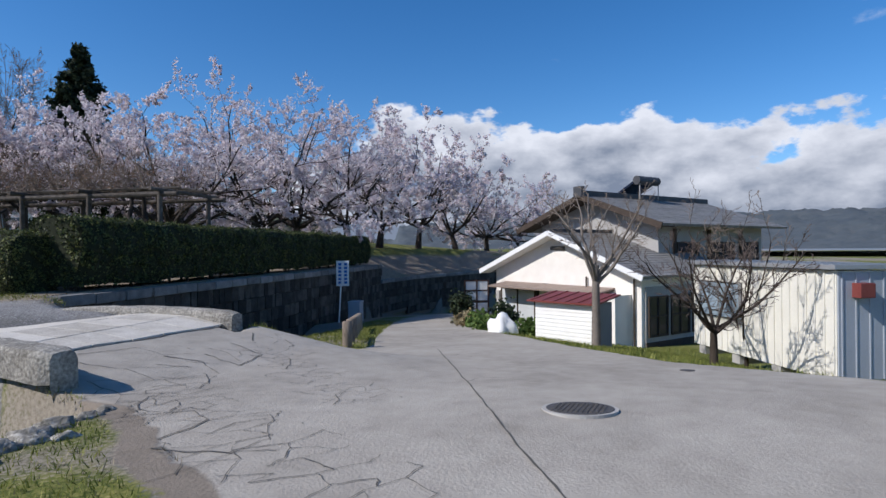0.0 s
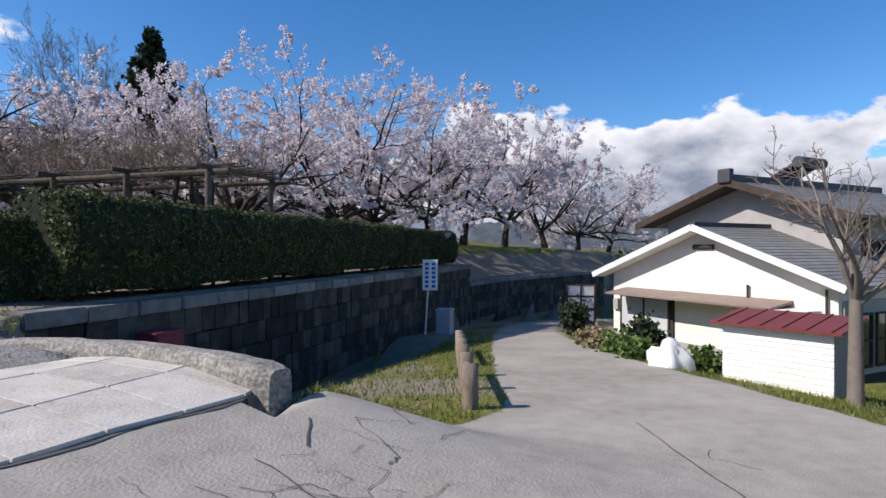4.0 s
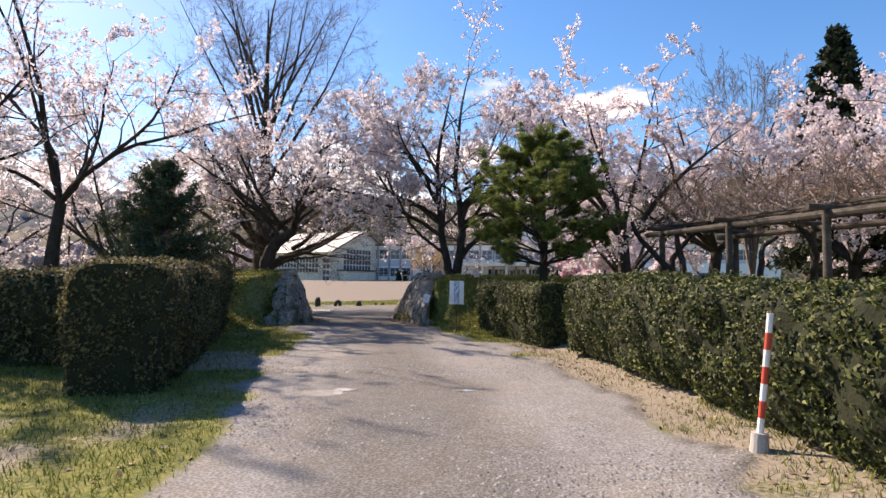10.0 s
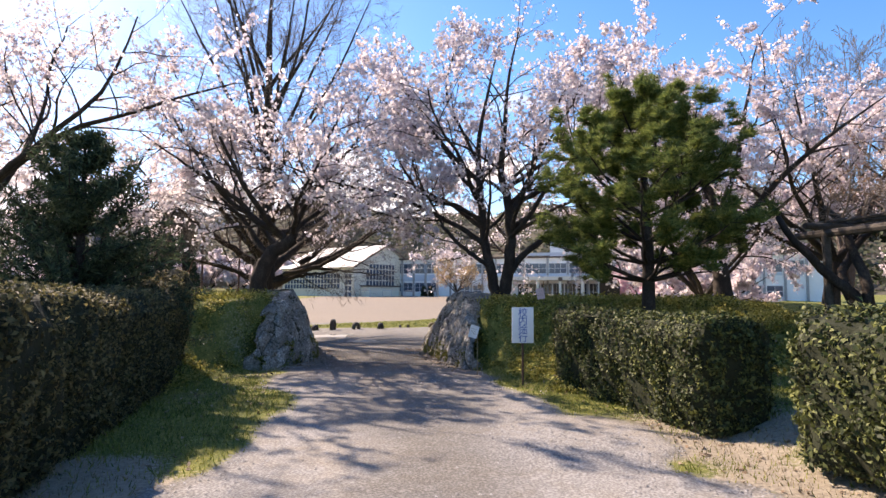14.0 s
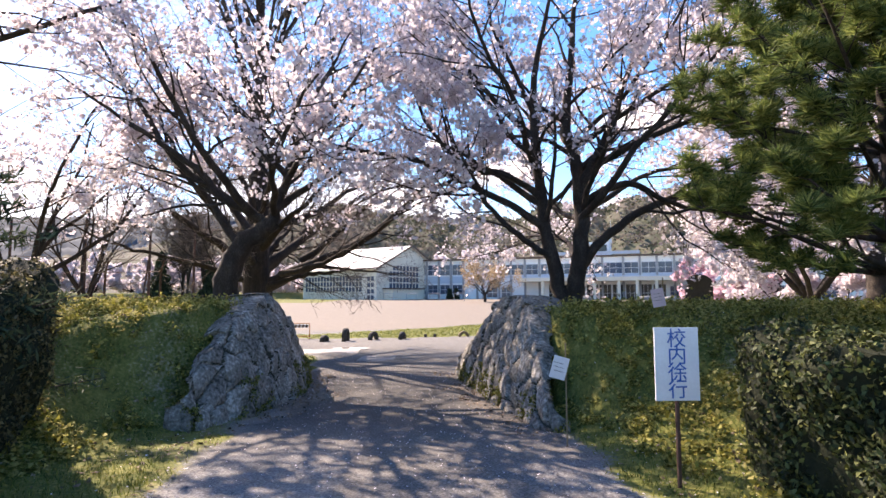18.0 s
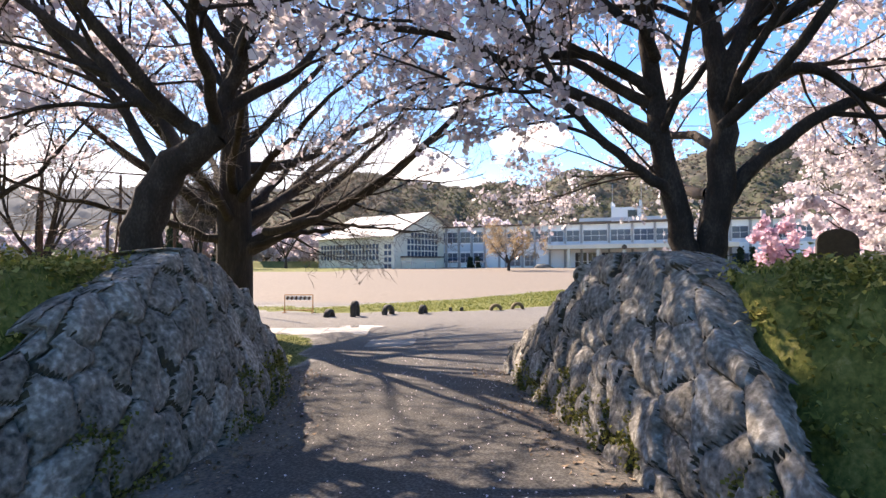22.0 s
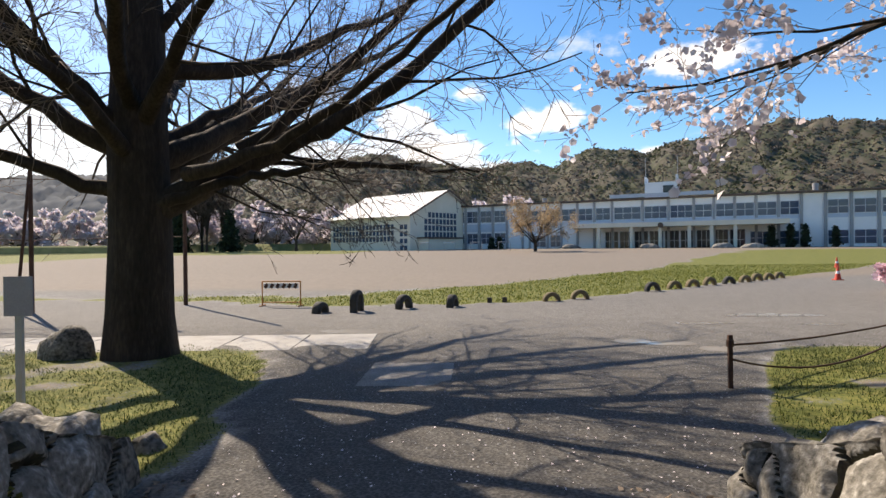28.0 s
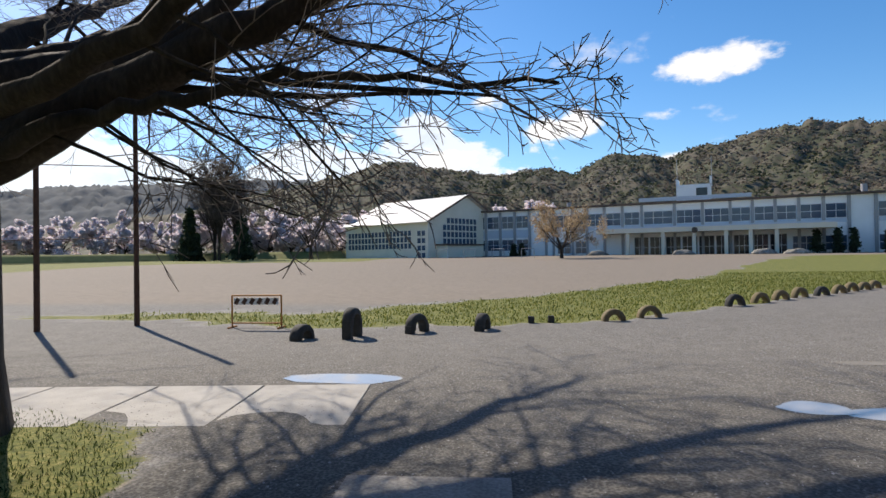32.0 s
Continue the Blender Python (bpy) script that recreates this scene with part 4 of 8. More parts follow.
def block_wall(a, b, top, drop0, drop1, label, course=0.5, step=0.52, seed=0):
    """A retaining wall of stone blocks in courses, with a concrete coping."""
    rng = np.random.default_rng(seed)
    a, b = np.array(a, float), np.array(b, float)
    L = np.linalg.norm(b - a)
    d = (b - a) / L
    ang = math.degrees(math.atan2(d[1], d[0]))
    wall = thing("retaining_wall", a[0], a[1], top, label, "wall", rz=ang)
    depth = max(drop0, drop1)
    part("backing", box(L, 0.25, depth, L / 2, 0.25, -depth / 2 - 0.06), JOINT, wall)
    variants = [block_mesh(900 + i + seed, w, 0.2, course - 0.015) for i, w in enumerate((0.3, 0.38, 0.46, 0.56))]
    widths = (0.3, 0.38, 0.46, 0.56)
    coping = []
    x = 0.0
    cop = bpy.data.meshes.new("coping")
    bm = box(0.985, 0.4, 0.24)
    bmesh.ops.bevel(bm, geom=bm.edges[:], offset=0.02, segments=2, affect="EDGES")
    bm.to_mesh(cop)
    bm.free()
    cop.materials.append(COPING)
    while x < L:
        part("coping_stone", cop, None, wall, m=pose(x + 0.5, 0.12 + rng.uniform(-0.012, 0.012), -0.12 + rng.uniform(-0.01, 0.01), 0, 0, rng.uniform(-0.5, 0.5)))
        x += 1.0
    z, row = -0.24, 0
    while -z < depth:
        x = rng.uniform(-0.2, 0.1)
        while x < L:
            k = rng.integers(0, 4)
            w = widths[k]
            if -z < drop0 + (drop1 - drop0) * x / L:
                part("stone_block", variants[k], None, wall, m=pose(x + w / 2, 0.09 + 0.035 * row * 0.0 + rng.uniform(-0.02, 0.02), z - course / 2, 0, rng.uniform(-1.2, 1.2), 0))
            x += w + 0.014
        z -= course
        row += 1
    return wall


# ---- footbridge over the dry channel ----
bridge = thing("bridge_deck", 0, 0, 0, "low bridge deck of pale square concrete slabs", "bridge", kind="structure")
BU, BV = Vector((0.993, 0.12, 0)), Vector((-0.12, 0.993, 0))


def camber(y):
    return -0.1 - 0.055 * (y + 2.4) ** 2


bed = bmesh.new()
rows_y = np.linspace(-3.95, -1.2, 12)
vs = []
for q in rows_y:
    for w in (0.3, 3.9):
        vs.append(bed.verts.new((w, q, camber(q) - 0.028)))
for i in range(len(rows_y) - 1):
    bed.faces.new((vs[2 * i], vs[2 * i + 1], vs[2 * i + 3], vs[2 * i + 2]))
ext = bmesh.ops.extrude_face_region(bed, geom=bed.faces[:])
for e in ext["geom"]:
    if isinstance(e, bmesh.types.BMVert):
        e.co.z -= 0.5
bmesh.ops.recalc_face_normals(bed, faces=bed.faces[:])
part("bed", bed, JOINT, bridge)
tile_rng = np.random.default_rng(5)
for iu in range(-4, 7):
    for iv in range(-3, 3):
        c = Vector((2.41, -2.33, 0)) + BU * (0.56 * (iu + 0.5)) + BV * (0.88 * (iv + 0.5))
        if not (0.45 < c.x < 3.97) or not (-4.2 < c.y < -1.3):
            continue
        bm = bmesh.new()
        pts = []
        for su, sv in ((-1, -1), (1, -1), (1, 1), (-1, 1)):
            q = c + BU * su * 0.273 + BV * sv * 0.433
            q.x = min(max(q.x, 0.5), 3.76 - 0.06 * (q.y + 2) + 0.03 * su)
            q.y = max(q.y, -3.93 + 0.03 * math.sin(q.x * 5))
            pts.append(bm.verts.new((q.x, q.y, camber(q.y) + tile_rng.uniform(-0.003, 0.003))))
        f = bm.faces.new(pts)
        r = bmesh.ops.extrude_face_region(bm, geom=[f])
        for e in r["geom"]:
            if isinstance(e, bmesh.types.BMVert):
                e.co.z -= 0.05
        bmesh.ops.recalc_face_normals(bm, faces=bm.faces[:])
        bmesh.ops.bevel(bm, geom=bm.edges[:], offset=0.005, segments=1, affect="EDGES")
        part("paving_slab", bm, SLAB, bridge)


def parapet(pts, w, h, drop, label, seed, flip=1):
    """A low worn concrete kerb wall along a line, rounded on top, reaching down into the channel."""
    P = np.array(pts, float)
    s = np.concatenate([[0], np.cumsum(np.linalg.norm(np.diff(P, axis=0), axis=1))])
    t = np.linspace(0, s[-1], max(10, int(s[-1] / 0.12)))
    C = np.stack([np.interp(t, s, P[:, i]) for i in range(3)], 1)
    T = np.gradient(C[:, :2], axis=0)
    T /= np.linalg.norm(T, axis=1)[:, None]
    N = np.stack([T[:, 1], -T[:, 0]], 1) * flip
    prof = [(-0.5, -h), (-0.5, -0.08), (-0.42, -0.02), (-0.2, 0.0), (0.25, 0.0), (0.42, -0.03), (0.5, -0.1), (0.5, -h), (0.48, -drop)]
    G = np.zeros((len(t), len(prof), 3))
    for i in range(len(t)):
        e = min(i, len(t) - 1 - i)
        shrink = 1.0 if e > 1 else (0.93 if e == 1 else 0.72)
        for j, (a, b) in enumerate(prof):
            n1 = 0.012 * float(vnoise(C[i, 1] * 3 + j, C[i, 0] * 3, 0.5, seed))
            G[i, j] = (C[i, 0] + N[i, 0] * (a * w * shrink + n1), C[i, 1] + N[i, 1] * (a * w * shrink + n1), C[i, 2] + b - (1 - shrink) * 0.12 * (b > -0.2) + n1)
    bm = bmesh.new()
    vs = [[bm.verts.new(G[i, j]) for j in range(len(prof))] for i in range(len(t))]
    for i in range(len(t) - 1):
        for j in range(len(prof) - 1):
            bm.faces.new((vs[i][j], vs[i + 1][j], vs[i + 1][j + 1], vs[i][j + 1]))
    bm.faces.new(vs[0])
    bm.faces.new(vs[-1][::-1])
    bmesh.ops.recalc_face_normals(bm, faces=bm.faces[:])
    me = bpy.data.meshes.new("parapet")
    bm.to_mesh(me)
    bm.free()
    me.materials.append(LICHEN_CONCRETE)
    return tagged(new("parapet", me), label, "parapet", "bridge parapets")


parapet([(3.45, -0.35, -0.03), (3.72, -1.2, 0.0), (3.95, -2.2, 0.01), (4.03, -3.2, 0.0), (3.98, -4.08, -0.03)], 0.34, 0.4, 2.2, "low worn concrete parapet of the bridge", 3, 1)
parapet([(0.28, -1.6, 0.03), (0.3, -3.0, 0.04), (0.32, -4.2, 0.02), (0.3, -5.15, 0.0)], 0.42, 0.36, 2.0, "thick lichen-spotted concrete parapet of the bridge", 4, -1)

# ---- trees by the gate and along the drive ----
def V3(*a):
    return np.array(a, float)


# the cherry on the embankment right of the gate
cherry(2.45, 23.8, Z(2.45, 23.8) - 0.05, 10.6, 13, 11, 1.35, trunk_pts=[(0, 0, -0.4), (0, 0, 0), (0.0, 0, 0.25), (0.0, 0, 0.45)],
       limbs=[([(-0.05, 0, 0.1), (-0.17, 0, 0.58), (-0.35, 0, 1.46), (-0.53, 0.05, 2.51), (-0.63, 0.1, 3.48), (-0.7, 0.1, 4.46)], 0.23, 4.5),
              ([(0.05, 0, 0.1), (0.14, 0, 0.66), (0.35, 0, 1.85), (0.33, 0, 2.89), (0.27, 0.05, 3.61), (0.05, 0.1, 4.4)], 0.26, 4.8),
              ([(0.33, 0, 2.6), (0.42, -0.1, 3.21), (0.69, -0.15, 3.68), (0.95, -0.2, 4.3)], 0.15, 4.0),
              ([(-0.3, 0, 1.3), (-0.55, -0.1, 1.5), (-0.95, -0.2, 1.75), (-1.52, -0.3, 2.2), (-1.91, -0.35, 2.7), (-2.1, -0.4, 3.1)], 0.1, 2.2),
              ([(-0.45, 0, 2.1), (-0.65, 0, 2.22), (-1.2, 0, 2.6), (-2.15, 0.05, 3.11), (-2.95, 0.1, 3.51), (-3.69, 0.1, 3.82)], 0.12, 4.2),
              ([(-0.6, 0, 2.8), (-0.8, 0, 3.0), (-1.35, 0.1, 3.38), (-2.22, 0.3, 3.61), (-2.79, 0.4, 4.04), (-3.1, 0.5, 4.5)], 0.1, 3.0),
              ([(0.25, 0, 1.1), (0.42, 0, 1.37), (0.89, 0, 1.92), (1.58, 0.05, 2.4), (2.3, 0.1, 2.72), (3.25, 0.1, 3.05), (4.3, 0.1, 3.42)], 0.15, 3.0),
              ([(0.36, 0, 2.5), (0.57, -0.05, 2.8), (1.14, -0.1, 3.08), (1.68, -0.1, 3.08), (2.2, 0, 2.7), (3.42, 0.2, 2.45), (4.9, 0.3, 2.45)], 0.12, 2.0),
              (V3(0.2, 0.1, 1.4), (0.17, 0.96, 0.16), 7.6, 0.1), (V3(0.35, 0.1, 2.0), (0.4, 0.9, 0.25), 7.0, 0.09), (V3(0.3, -0.1, 2.3), (0.5, -0.8, 0.6), 6.5, 0.09), (V3(-0.5, 0, 2.6), (-0.8, 0.4, 0.6), 4.6, 0.09),
              (V3(-0.55, 0, 3.3), (-0.8, -0.65, 0.5), 5.6, 0.08), (V3(0.33, 0.1, 2.4), (0.6, 0.8, 0.45), 7, 0.09), (V3(-0.66, 0.1, 4.2), (-0.85, -0.1, 0.55), 5.8, 0.08), (V3(0.2, 0, 4.0), (0.85, 0.2, 0.6), 5.6, 0.08), (V3(0.6, -0.1, 3.5), (0.8, -0.5, 0.45), 5.5, 0.08), (V3(-0.6, 0.1, 3.8), (-0.7, 0.3, 0.7), 4.2, 0.08), (V3(-0.7, 0.1, 4.8), (-0.6, -0.6, 0.7), 4.6, 0.06), (V3(0.5, 0.1, 4.4), (0.5, -0.6, 0.8), 4.4, 0.06)],
       label="large cherry in bloom with three dark forked limbs", trunk_r=0.36, dens=0.5, petal=0.045, low=0.34)
# the old leaning cherry left of the gate
cherry(-5.15, 23.2, Z(-5.15, 23.2) - 0.1, 7.5, 11, 12, 1.3, trunk_pts=[(-0.2, 0, -0.4), (-0.17, 0, 0.1), (-0.12, 0.03, 0.4), (-0.13, -0.02, 0.72), (-0.02, 0.03, 0.98), (0.06, -0.02, 1.22), (0.2, 0.02, 1.42), (0.33, -0.02, 1.65), (0.52, 0.03, 1.73), (0.72, -0.02, 1.88), (0.95, 0, 2.05)],
       limbs=[([(0.9, 0, 2.0), (0.97, 0.0, 2.3), (1.0, 0.05, 2.55), (1.15, 0.1, 2.85), (1.3, 0.1, 3.5), (1.5, 0.15, 4.2)], 0.16, 3.0), ([(0.8, 0, 1.95), (0.5, -0.1, 2.2), (0.09, -0.2, 2.43), (-0.25, -0.25, 2.6), (-0.5, -0.3, 3.0), (-1.2, -0.4, 3.55)], 0.14, 3.0),
              ([(0.98, 0, 2.3), (1.3, 0.4, 2.7), (1.8, 1.0, 3.3), (2.2, 1.6, 4.2)], 0.11, 2.6), (V3(0.2, 0, 1.5), (-0.95, 0.4, 0.6), 4.2, 0.1),
              (V3(0.5, -0.1, 2.2), (-0.5, -0.9, 0.55), 5.2, 0.1), (V3(0.95, 0, 2.2), (0.55, -1.0, 0.5), 4.6, 0.09), (V3(0.45, 0.1, 1.75), (-0.6, 0.8, 0.7), 5.5, 0.1), (V3(0.0, -0.2, 2.5), (-0.95, 0.05, 0.5), 5.5, 0.1), (V3(1.1, 0.1, 2.8), (0.4, -0.4, 0.9), 4.4, 0.08), (V3(1.2, 0.1, 3.1), (-0.6, -0.3, 0.9), 4.2, 0.08)],
       label="old leaning cherry in bloom with gnarled mossy trunk", trunk_r=0.24, dens=0.36, petal=0.045, low=0.3)
# bare ginkgo inside the gate
gk_trunk = (np.array([(0, 0, -0.4), (0, 0, 0.0), (0, 0, 0.7), (0.03, 0, 2.0), (0.0, 0, 3.6), (0.05, 0, 5.5), (0.0, 0, 8.0), (0, 0, 12), (0, 0, 17)], float), np.array([0.72, 0.62, 0.54, 0.5, 0.48, 0.4, 0.28, 0.15, 0.03]))
rg = np.random.default_rng(77)


def limb_on(pts, r0, r1, turn=0.0):
    """A limb through points given as (reach, height) in one upright plane, a little crooked."""
    P = np.array(pts, float)
    t = np.linspace(0, len(P) - 1, 4 * len(P))
    reach, z = np.interp(t, np.arange(len(P)), P[:, 0]), np.interp(t, np.arange(len(P)), P[:, 1])
    ker = np.ones(5) / 5
    z = np.convolve(np.pad(z, 2, mode="edge"), ker, "valid")
    side = np.cumsum(rg.normal(size=len(t)) * 0.035)
    c, s_ = math.cos(turn), math.sin(turn)
    return np.stack([reach * c - side * s_, reach * s_ + side * c, z + rg.normal(size=len(t)) * 0.025], 1), r0 + (r1 - r0) * (np.arange(len(t)) / (len(t) - 1)) ** 0.75


gk = [limb_on([(0.1, 2.3), (1.15, 2.9), (2.6, 3.55), (3.8, 4.05), (5.45, 5.4), (7.3, 7.3), (8.4, 8.2)], 0.3, 0.03, 0.08),
      limb_on([(0.4, 2.45), (1.2, 2.75), (2.0, 2.95), (2.9, 3.0), (3.7, 3.1), (4.6, 3.05), (5.7, 2.85)], 0.12, 0.015, -0.1),
      limb_on([(1.1, 2.9), (2.5, 3.2), (3.6, 3.6), (5.2, 4.6), (6.6, 5.3), (7.8, 5.6)], 0.13, 0.015, -0.28),
      limb_on([(1.6, 3.3), (3.0, 4.6), (4.4, 5.9), (5.6, 7.6), (6.5, 9.5)], 0.14, 0.015, 0.3),
      limb_on([(0.2, 3.3), (1.5, 4.2), (3.0, 5.2), (4.6, 6.6), (6.0, 8.4)], 0.2, 0.02, 3.5),
      limb_on([(0.2, 2.6), (1.6, 3.2), (3.2, 3.5), (4.8, 3.9), (6.5, 4.8)], 0.14, 0.015, 3.75),
      limb_on([(0.2, 3.6), (1.2, 4.6), (2.4, 5.8), (3.5, 7.4), (4.4, 9.4)], 0.2, 0.02, 4.1),
      limb_on([(0.2, 3.2), (1.6, 4.0), (3.1, 4.5), (5.0, 5.4), (6.8, 6.8)], 0.16, 0.015, 4.75),
      limb_on([(0.2, 3.7), (1.4, 4.6), (2.8, 5.2), (4.6, 6.0), (6.6, 7.0)], 0.17, 0.015, -0.6),
      limb_on([(0.2, 3.9), (1.6, 5.0), (3.3, 5.9), (5.2, 6.7), (7.2, 7.4)], 0.16, 0.015, -1.1),
      limb_on([(0.2, 3.4), (1.6, 4.2), (3.4, 5.0), (5.0, 6.2), (6.6, 7.8)], 0.17, 0.015, 1.5),
      limb_on([(0.2, 3.8), (1.6, 4.8), (3.2, 6.0), (5.0, 7.4), (6.5, 9.0)], 0.17, 0.015, 2.3)]
for turn, far in ((0.95, 8.4),):
    gk.append(limb_on([(0.2, 3.9 + far * 0.1), (0.28 * far, 5.3), (0.5 * far, 6.5), (0.75 * far, 7.7), (far, 9.3)], 0.2, 0.02, turn))
for turn, far, low_, top_ in ((1.38, 9.5, 2.9, 8.6), (1.62, 10, 3.1, 8.0), (1.92, 9, 3.5, 8.6), (1.15, 9.5, 3.2, 8.8)):
    gk.append(limb_on([(0.2, low_), (0.2 * far, low_ + 0.9), (0.45 * far, low_ + 0.42 * (top_ - low_)), (0.75 * far, low_ + 0.7 * (top_ - low_)), (far, top_)], 0.25, 0.03, turn))
for q in range(18):
    a, e = q * 2.4 + 0.3, 0.88 + 0.085 * (q % 5)
    gk.append(bough(rg, (0, 0, 5.0 + 0.42 * q), (math.cos(a) * math.cos(e), math.sin(a) * math.cos(e), math.sin(e)), 12.0 - 0.3 * q, 0.11, 0.012, 10, 0.045, 0.02))
bare_tree("ginkgo_tree", -7.62, 31.5, Z(-7.62, 31.5), 20, 16, 77, "huge bare ginkgo with thick dark trunk", mains=gk, trunk=gk_trunk, counts=(14, 10, 4), twig=TWIG_GREY, ratio=(0.33, 0.5, 0.42), lift=0.0, rmin=0.006, thin=0.24)

# pine beside the drive and dark cypress behind the hedge
pine(4.75, 16.9, Z(4.75, 16.9), 5.0, 4.7, 21, "green pine with upright new candles")
conifer("cypress_tree", -6.2, 15.6, Z(-6.2, 15.6), 4.35, 5.0, 22, "dark spreading cypress behind the hedge", CYPRESS, 6.0, 15, 13, 0.013, 0.45, 0.03, 0.6, 300, 0.0, 0.07)
conifer("conifer_tree", 26.8, 32.9, 0.6, 16.8, 9.5, 23, "tall dark green conifer above the cherries", CEDAR, 2.2, 40, 20, 0.11, -0.1, 0.1, 0.75, 50)

# cherries of the park, right of the drive
for i, (x, y, h, w) in enumerate([(10.4, 25.0, 10.8, 12.5), (15.5, 27, 10.5, 13), (20.5, 24, 10.5, 13), (13.5, 33, 10.5, 13), (24, 20, 11.5, 13), (20, 15.5, 9.4, 14), (25.5, 14.0, 11, 17), (31, 15.2, 11.6, 18), (34, 12.6, 10.4, 16), (39, 12.8, 11, 17), (45, 12.0, 10, 16), (51.5, 10.8, 10, 16), (58, 9.6, 9.5, 15), (66, 8.5, 9.5, 15), (30, 26, 10.5, 13), (40, 25, 10, 13)]):
    cherry(x, y, Z(x, y), h, w, 100 + i, 0.85 if i < 8 else 0.7, petal=0.048 if i < 8 else 0.075, dens=1.7 if i < 8 else 1.4, up=0.2 if i < 4 else 0.05, lean=(0.3 * math.sin(i * 2.1), 0.3 * math.cos(i * 1.7)))
# cherries left of the drive
for i, (x, y, h, w) in enumerate([(-12.0, 20.2, 13.5, 11), (-15.5, 17.5, 13, 11), (-13.5, 27, 12, 10), (-19, 20, 12, 12), (-20, 27, 10, 11)]):
    cherry(x, y, Z(x, y), h, w, 200 + i, 0.9, petal=0.05, dens=0.75, lean=(0.2, 0.1), up=0.5, trunk_r=0.2)

# ---- hedges ----
hedge("hedge", [(4.8, 2.7), (4.62, 6.5), (4.35, 10.6)], 1.25, 1.32, 1, "clipped dark green hedge beside the drive", leaf=0.031, count=2.7)
hedge("hedge", [(5.2, 2.5), (12, 4.2), (20, 6.2), (28.6, 8.4)], 1.5, 1.75, 2, "clipped evergreen hedge on top of the stone wall", leaf=0.042, count=1.1, foot=0.16)
hedge("hedge", [(4.0, 11.95), (3.6, 13.9), (3.05, 16.2)], 1.0, 1.36, 3, "clipped green hedge beside the pine", leaf=0.031, count=2.7)
hedge("hedge", [(-3.05, 6.95), (-3.8, 10.6), (-5.5, 17.2)], 1.3, 1.68, 4, "dark shaded hedge beside the lawn", leaves=HEDGE_DARK, leaf=0.03, count=2.0)
hedge("hedge", [(-4.6, 9.6), (-9, 9.9), (-14, 10.2)], 1.2, 1.5, 5, "reddish dark clipped hedge across the lawn", leaves=HEDGE_DARK, leaf=0.045, count=0.9)

# ---- school ----
CREAM = mat("cream_wall", [(0.62, 0.58, 0.46), (0.74, 0.7, 0.58)], 0.6, 0.9, 0.05, 20)
WHITE_WALL = mat("white_wall", [(0.74, 0.74, 0.72), (0.82, 0.82, 0.8), (0.87, 0.86, 0.84)], 0.5, 0.9, 0.05, 15)
PILLAR = mat("grey_pillar", [(0.28, 0.28, 0.28), (0.36, 0.36, 0.355)], 0.8, 0.9, 0.05, 20)
BLUE_BAND = mat("pale_blue_band", [(0.45, 0.52, 0.6), (0.55, 0.62, 0.68)], 0.8, 0.8, 0.0, 20)
ROOF_WHITE = mat("pale_metal_roof", [(0.62, 0.6, 0.56), (0.78, 0.76, 0.71)], 0.5, 0.55, 0.1, 12, stretch3=(1, 1, 1))
ROOF_EDGE = mat("brown_roof_edge", [(0.09, 0.06, 0.045), (0.14, 0.1, 0.08)], 1, 0.7, 0.0, 20)
FRAME = mat("window_frame_paint", [(0.55, 0.56, 0.57), (0.68, 0.69, 0.7)], 3, 0.5, 0.0, 20)
DOORWOOD = mat("dark_entry", [(0.06, 0.045, 0.035), (0.11, 0.085, 0.065)], 2, 0.7, 0.0, 20)


def glass(name, tint=(0.04, 0.06, 0.09), rough=0.06):
    m = bpy.data.materials.new(name)
    m.use_nodes = True
    b = m.node_tree.nodes["Principled BSDF"]
    n = m.node_tree.nodes.new("ShaderNodeTexNoise")
    n.inputs["Scale"].default_value = 0.7
    r = m.node_tree.nodes.new("ShaderNodeValToRGB")
    r.color_ramp.elements[0].color = (*[c * 0.6 for c in tint], 1)
    r.color_ramp.elements[1].color = (*[min(1, c * 2.2) for c in tint], 1)
    m.node_tree.links.new(n.outputs[0], r.inputs[0])
    m.node_tree.links.new(r.outputs[0], b.inputs["Base Color"])
    b.inputs["Roughness"].default_value = rough
    b.inputs["Specular IOR Level"].default_value = 0.45
    return m


PANE = glass("window_glass")
PANE_DARK = glass("dark_glass", (0.02, 0.022, 0.025))


def window_unit(parent, u0, u1, z0, z1, y=-0.06, nx=2, nz=2, pane=None, bar=0.07, paint=None):
    """A framed window standing slightly proud of its wall; panes are parts of the window."""
    w = part("window", box(u1 - u0, 0.1, z1 - z0, (u0 + u1) / 2, y + 0.1, (z0 + z1) / 2), DARK, parent)
    cw, ch = (u1 - u0) / nx, (z1 - z0) / nz
    for i in range(nx):
        for j in range(nz):
            part("pane", box(cw - bar, 0.03, ch - bar, u0 + cw * (i + 0.5), y + 0.035, z0 + ch * (j + 0.5)), pane or PANE, w)
    fr = bmesh.new()
    for i in range(nx + 1):
        box(bar, 0.07, z1 - z0 + bar, u0 + cw * i, y, (z0 + z1) / 2, bm=fr)
    for j in range(nz + 1):
        box(u1 - u0 - bar, 0.06, bar, (u0 + u1) / 2, y + 0.002, z0 + ch * j, bm=fr)
    part("frame", fr, paint or FRAME, w)
    return w


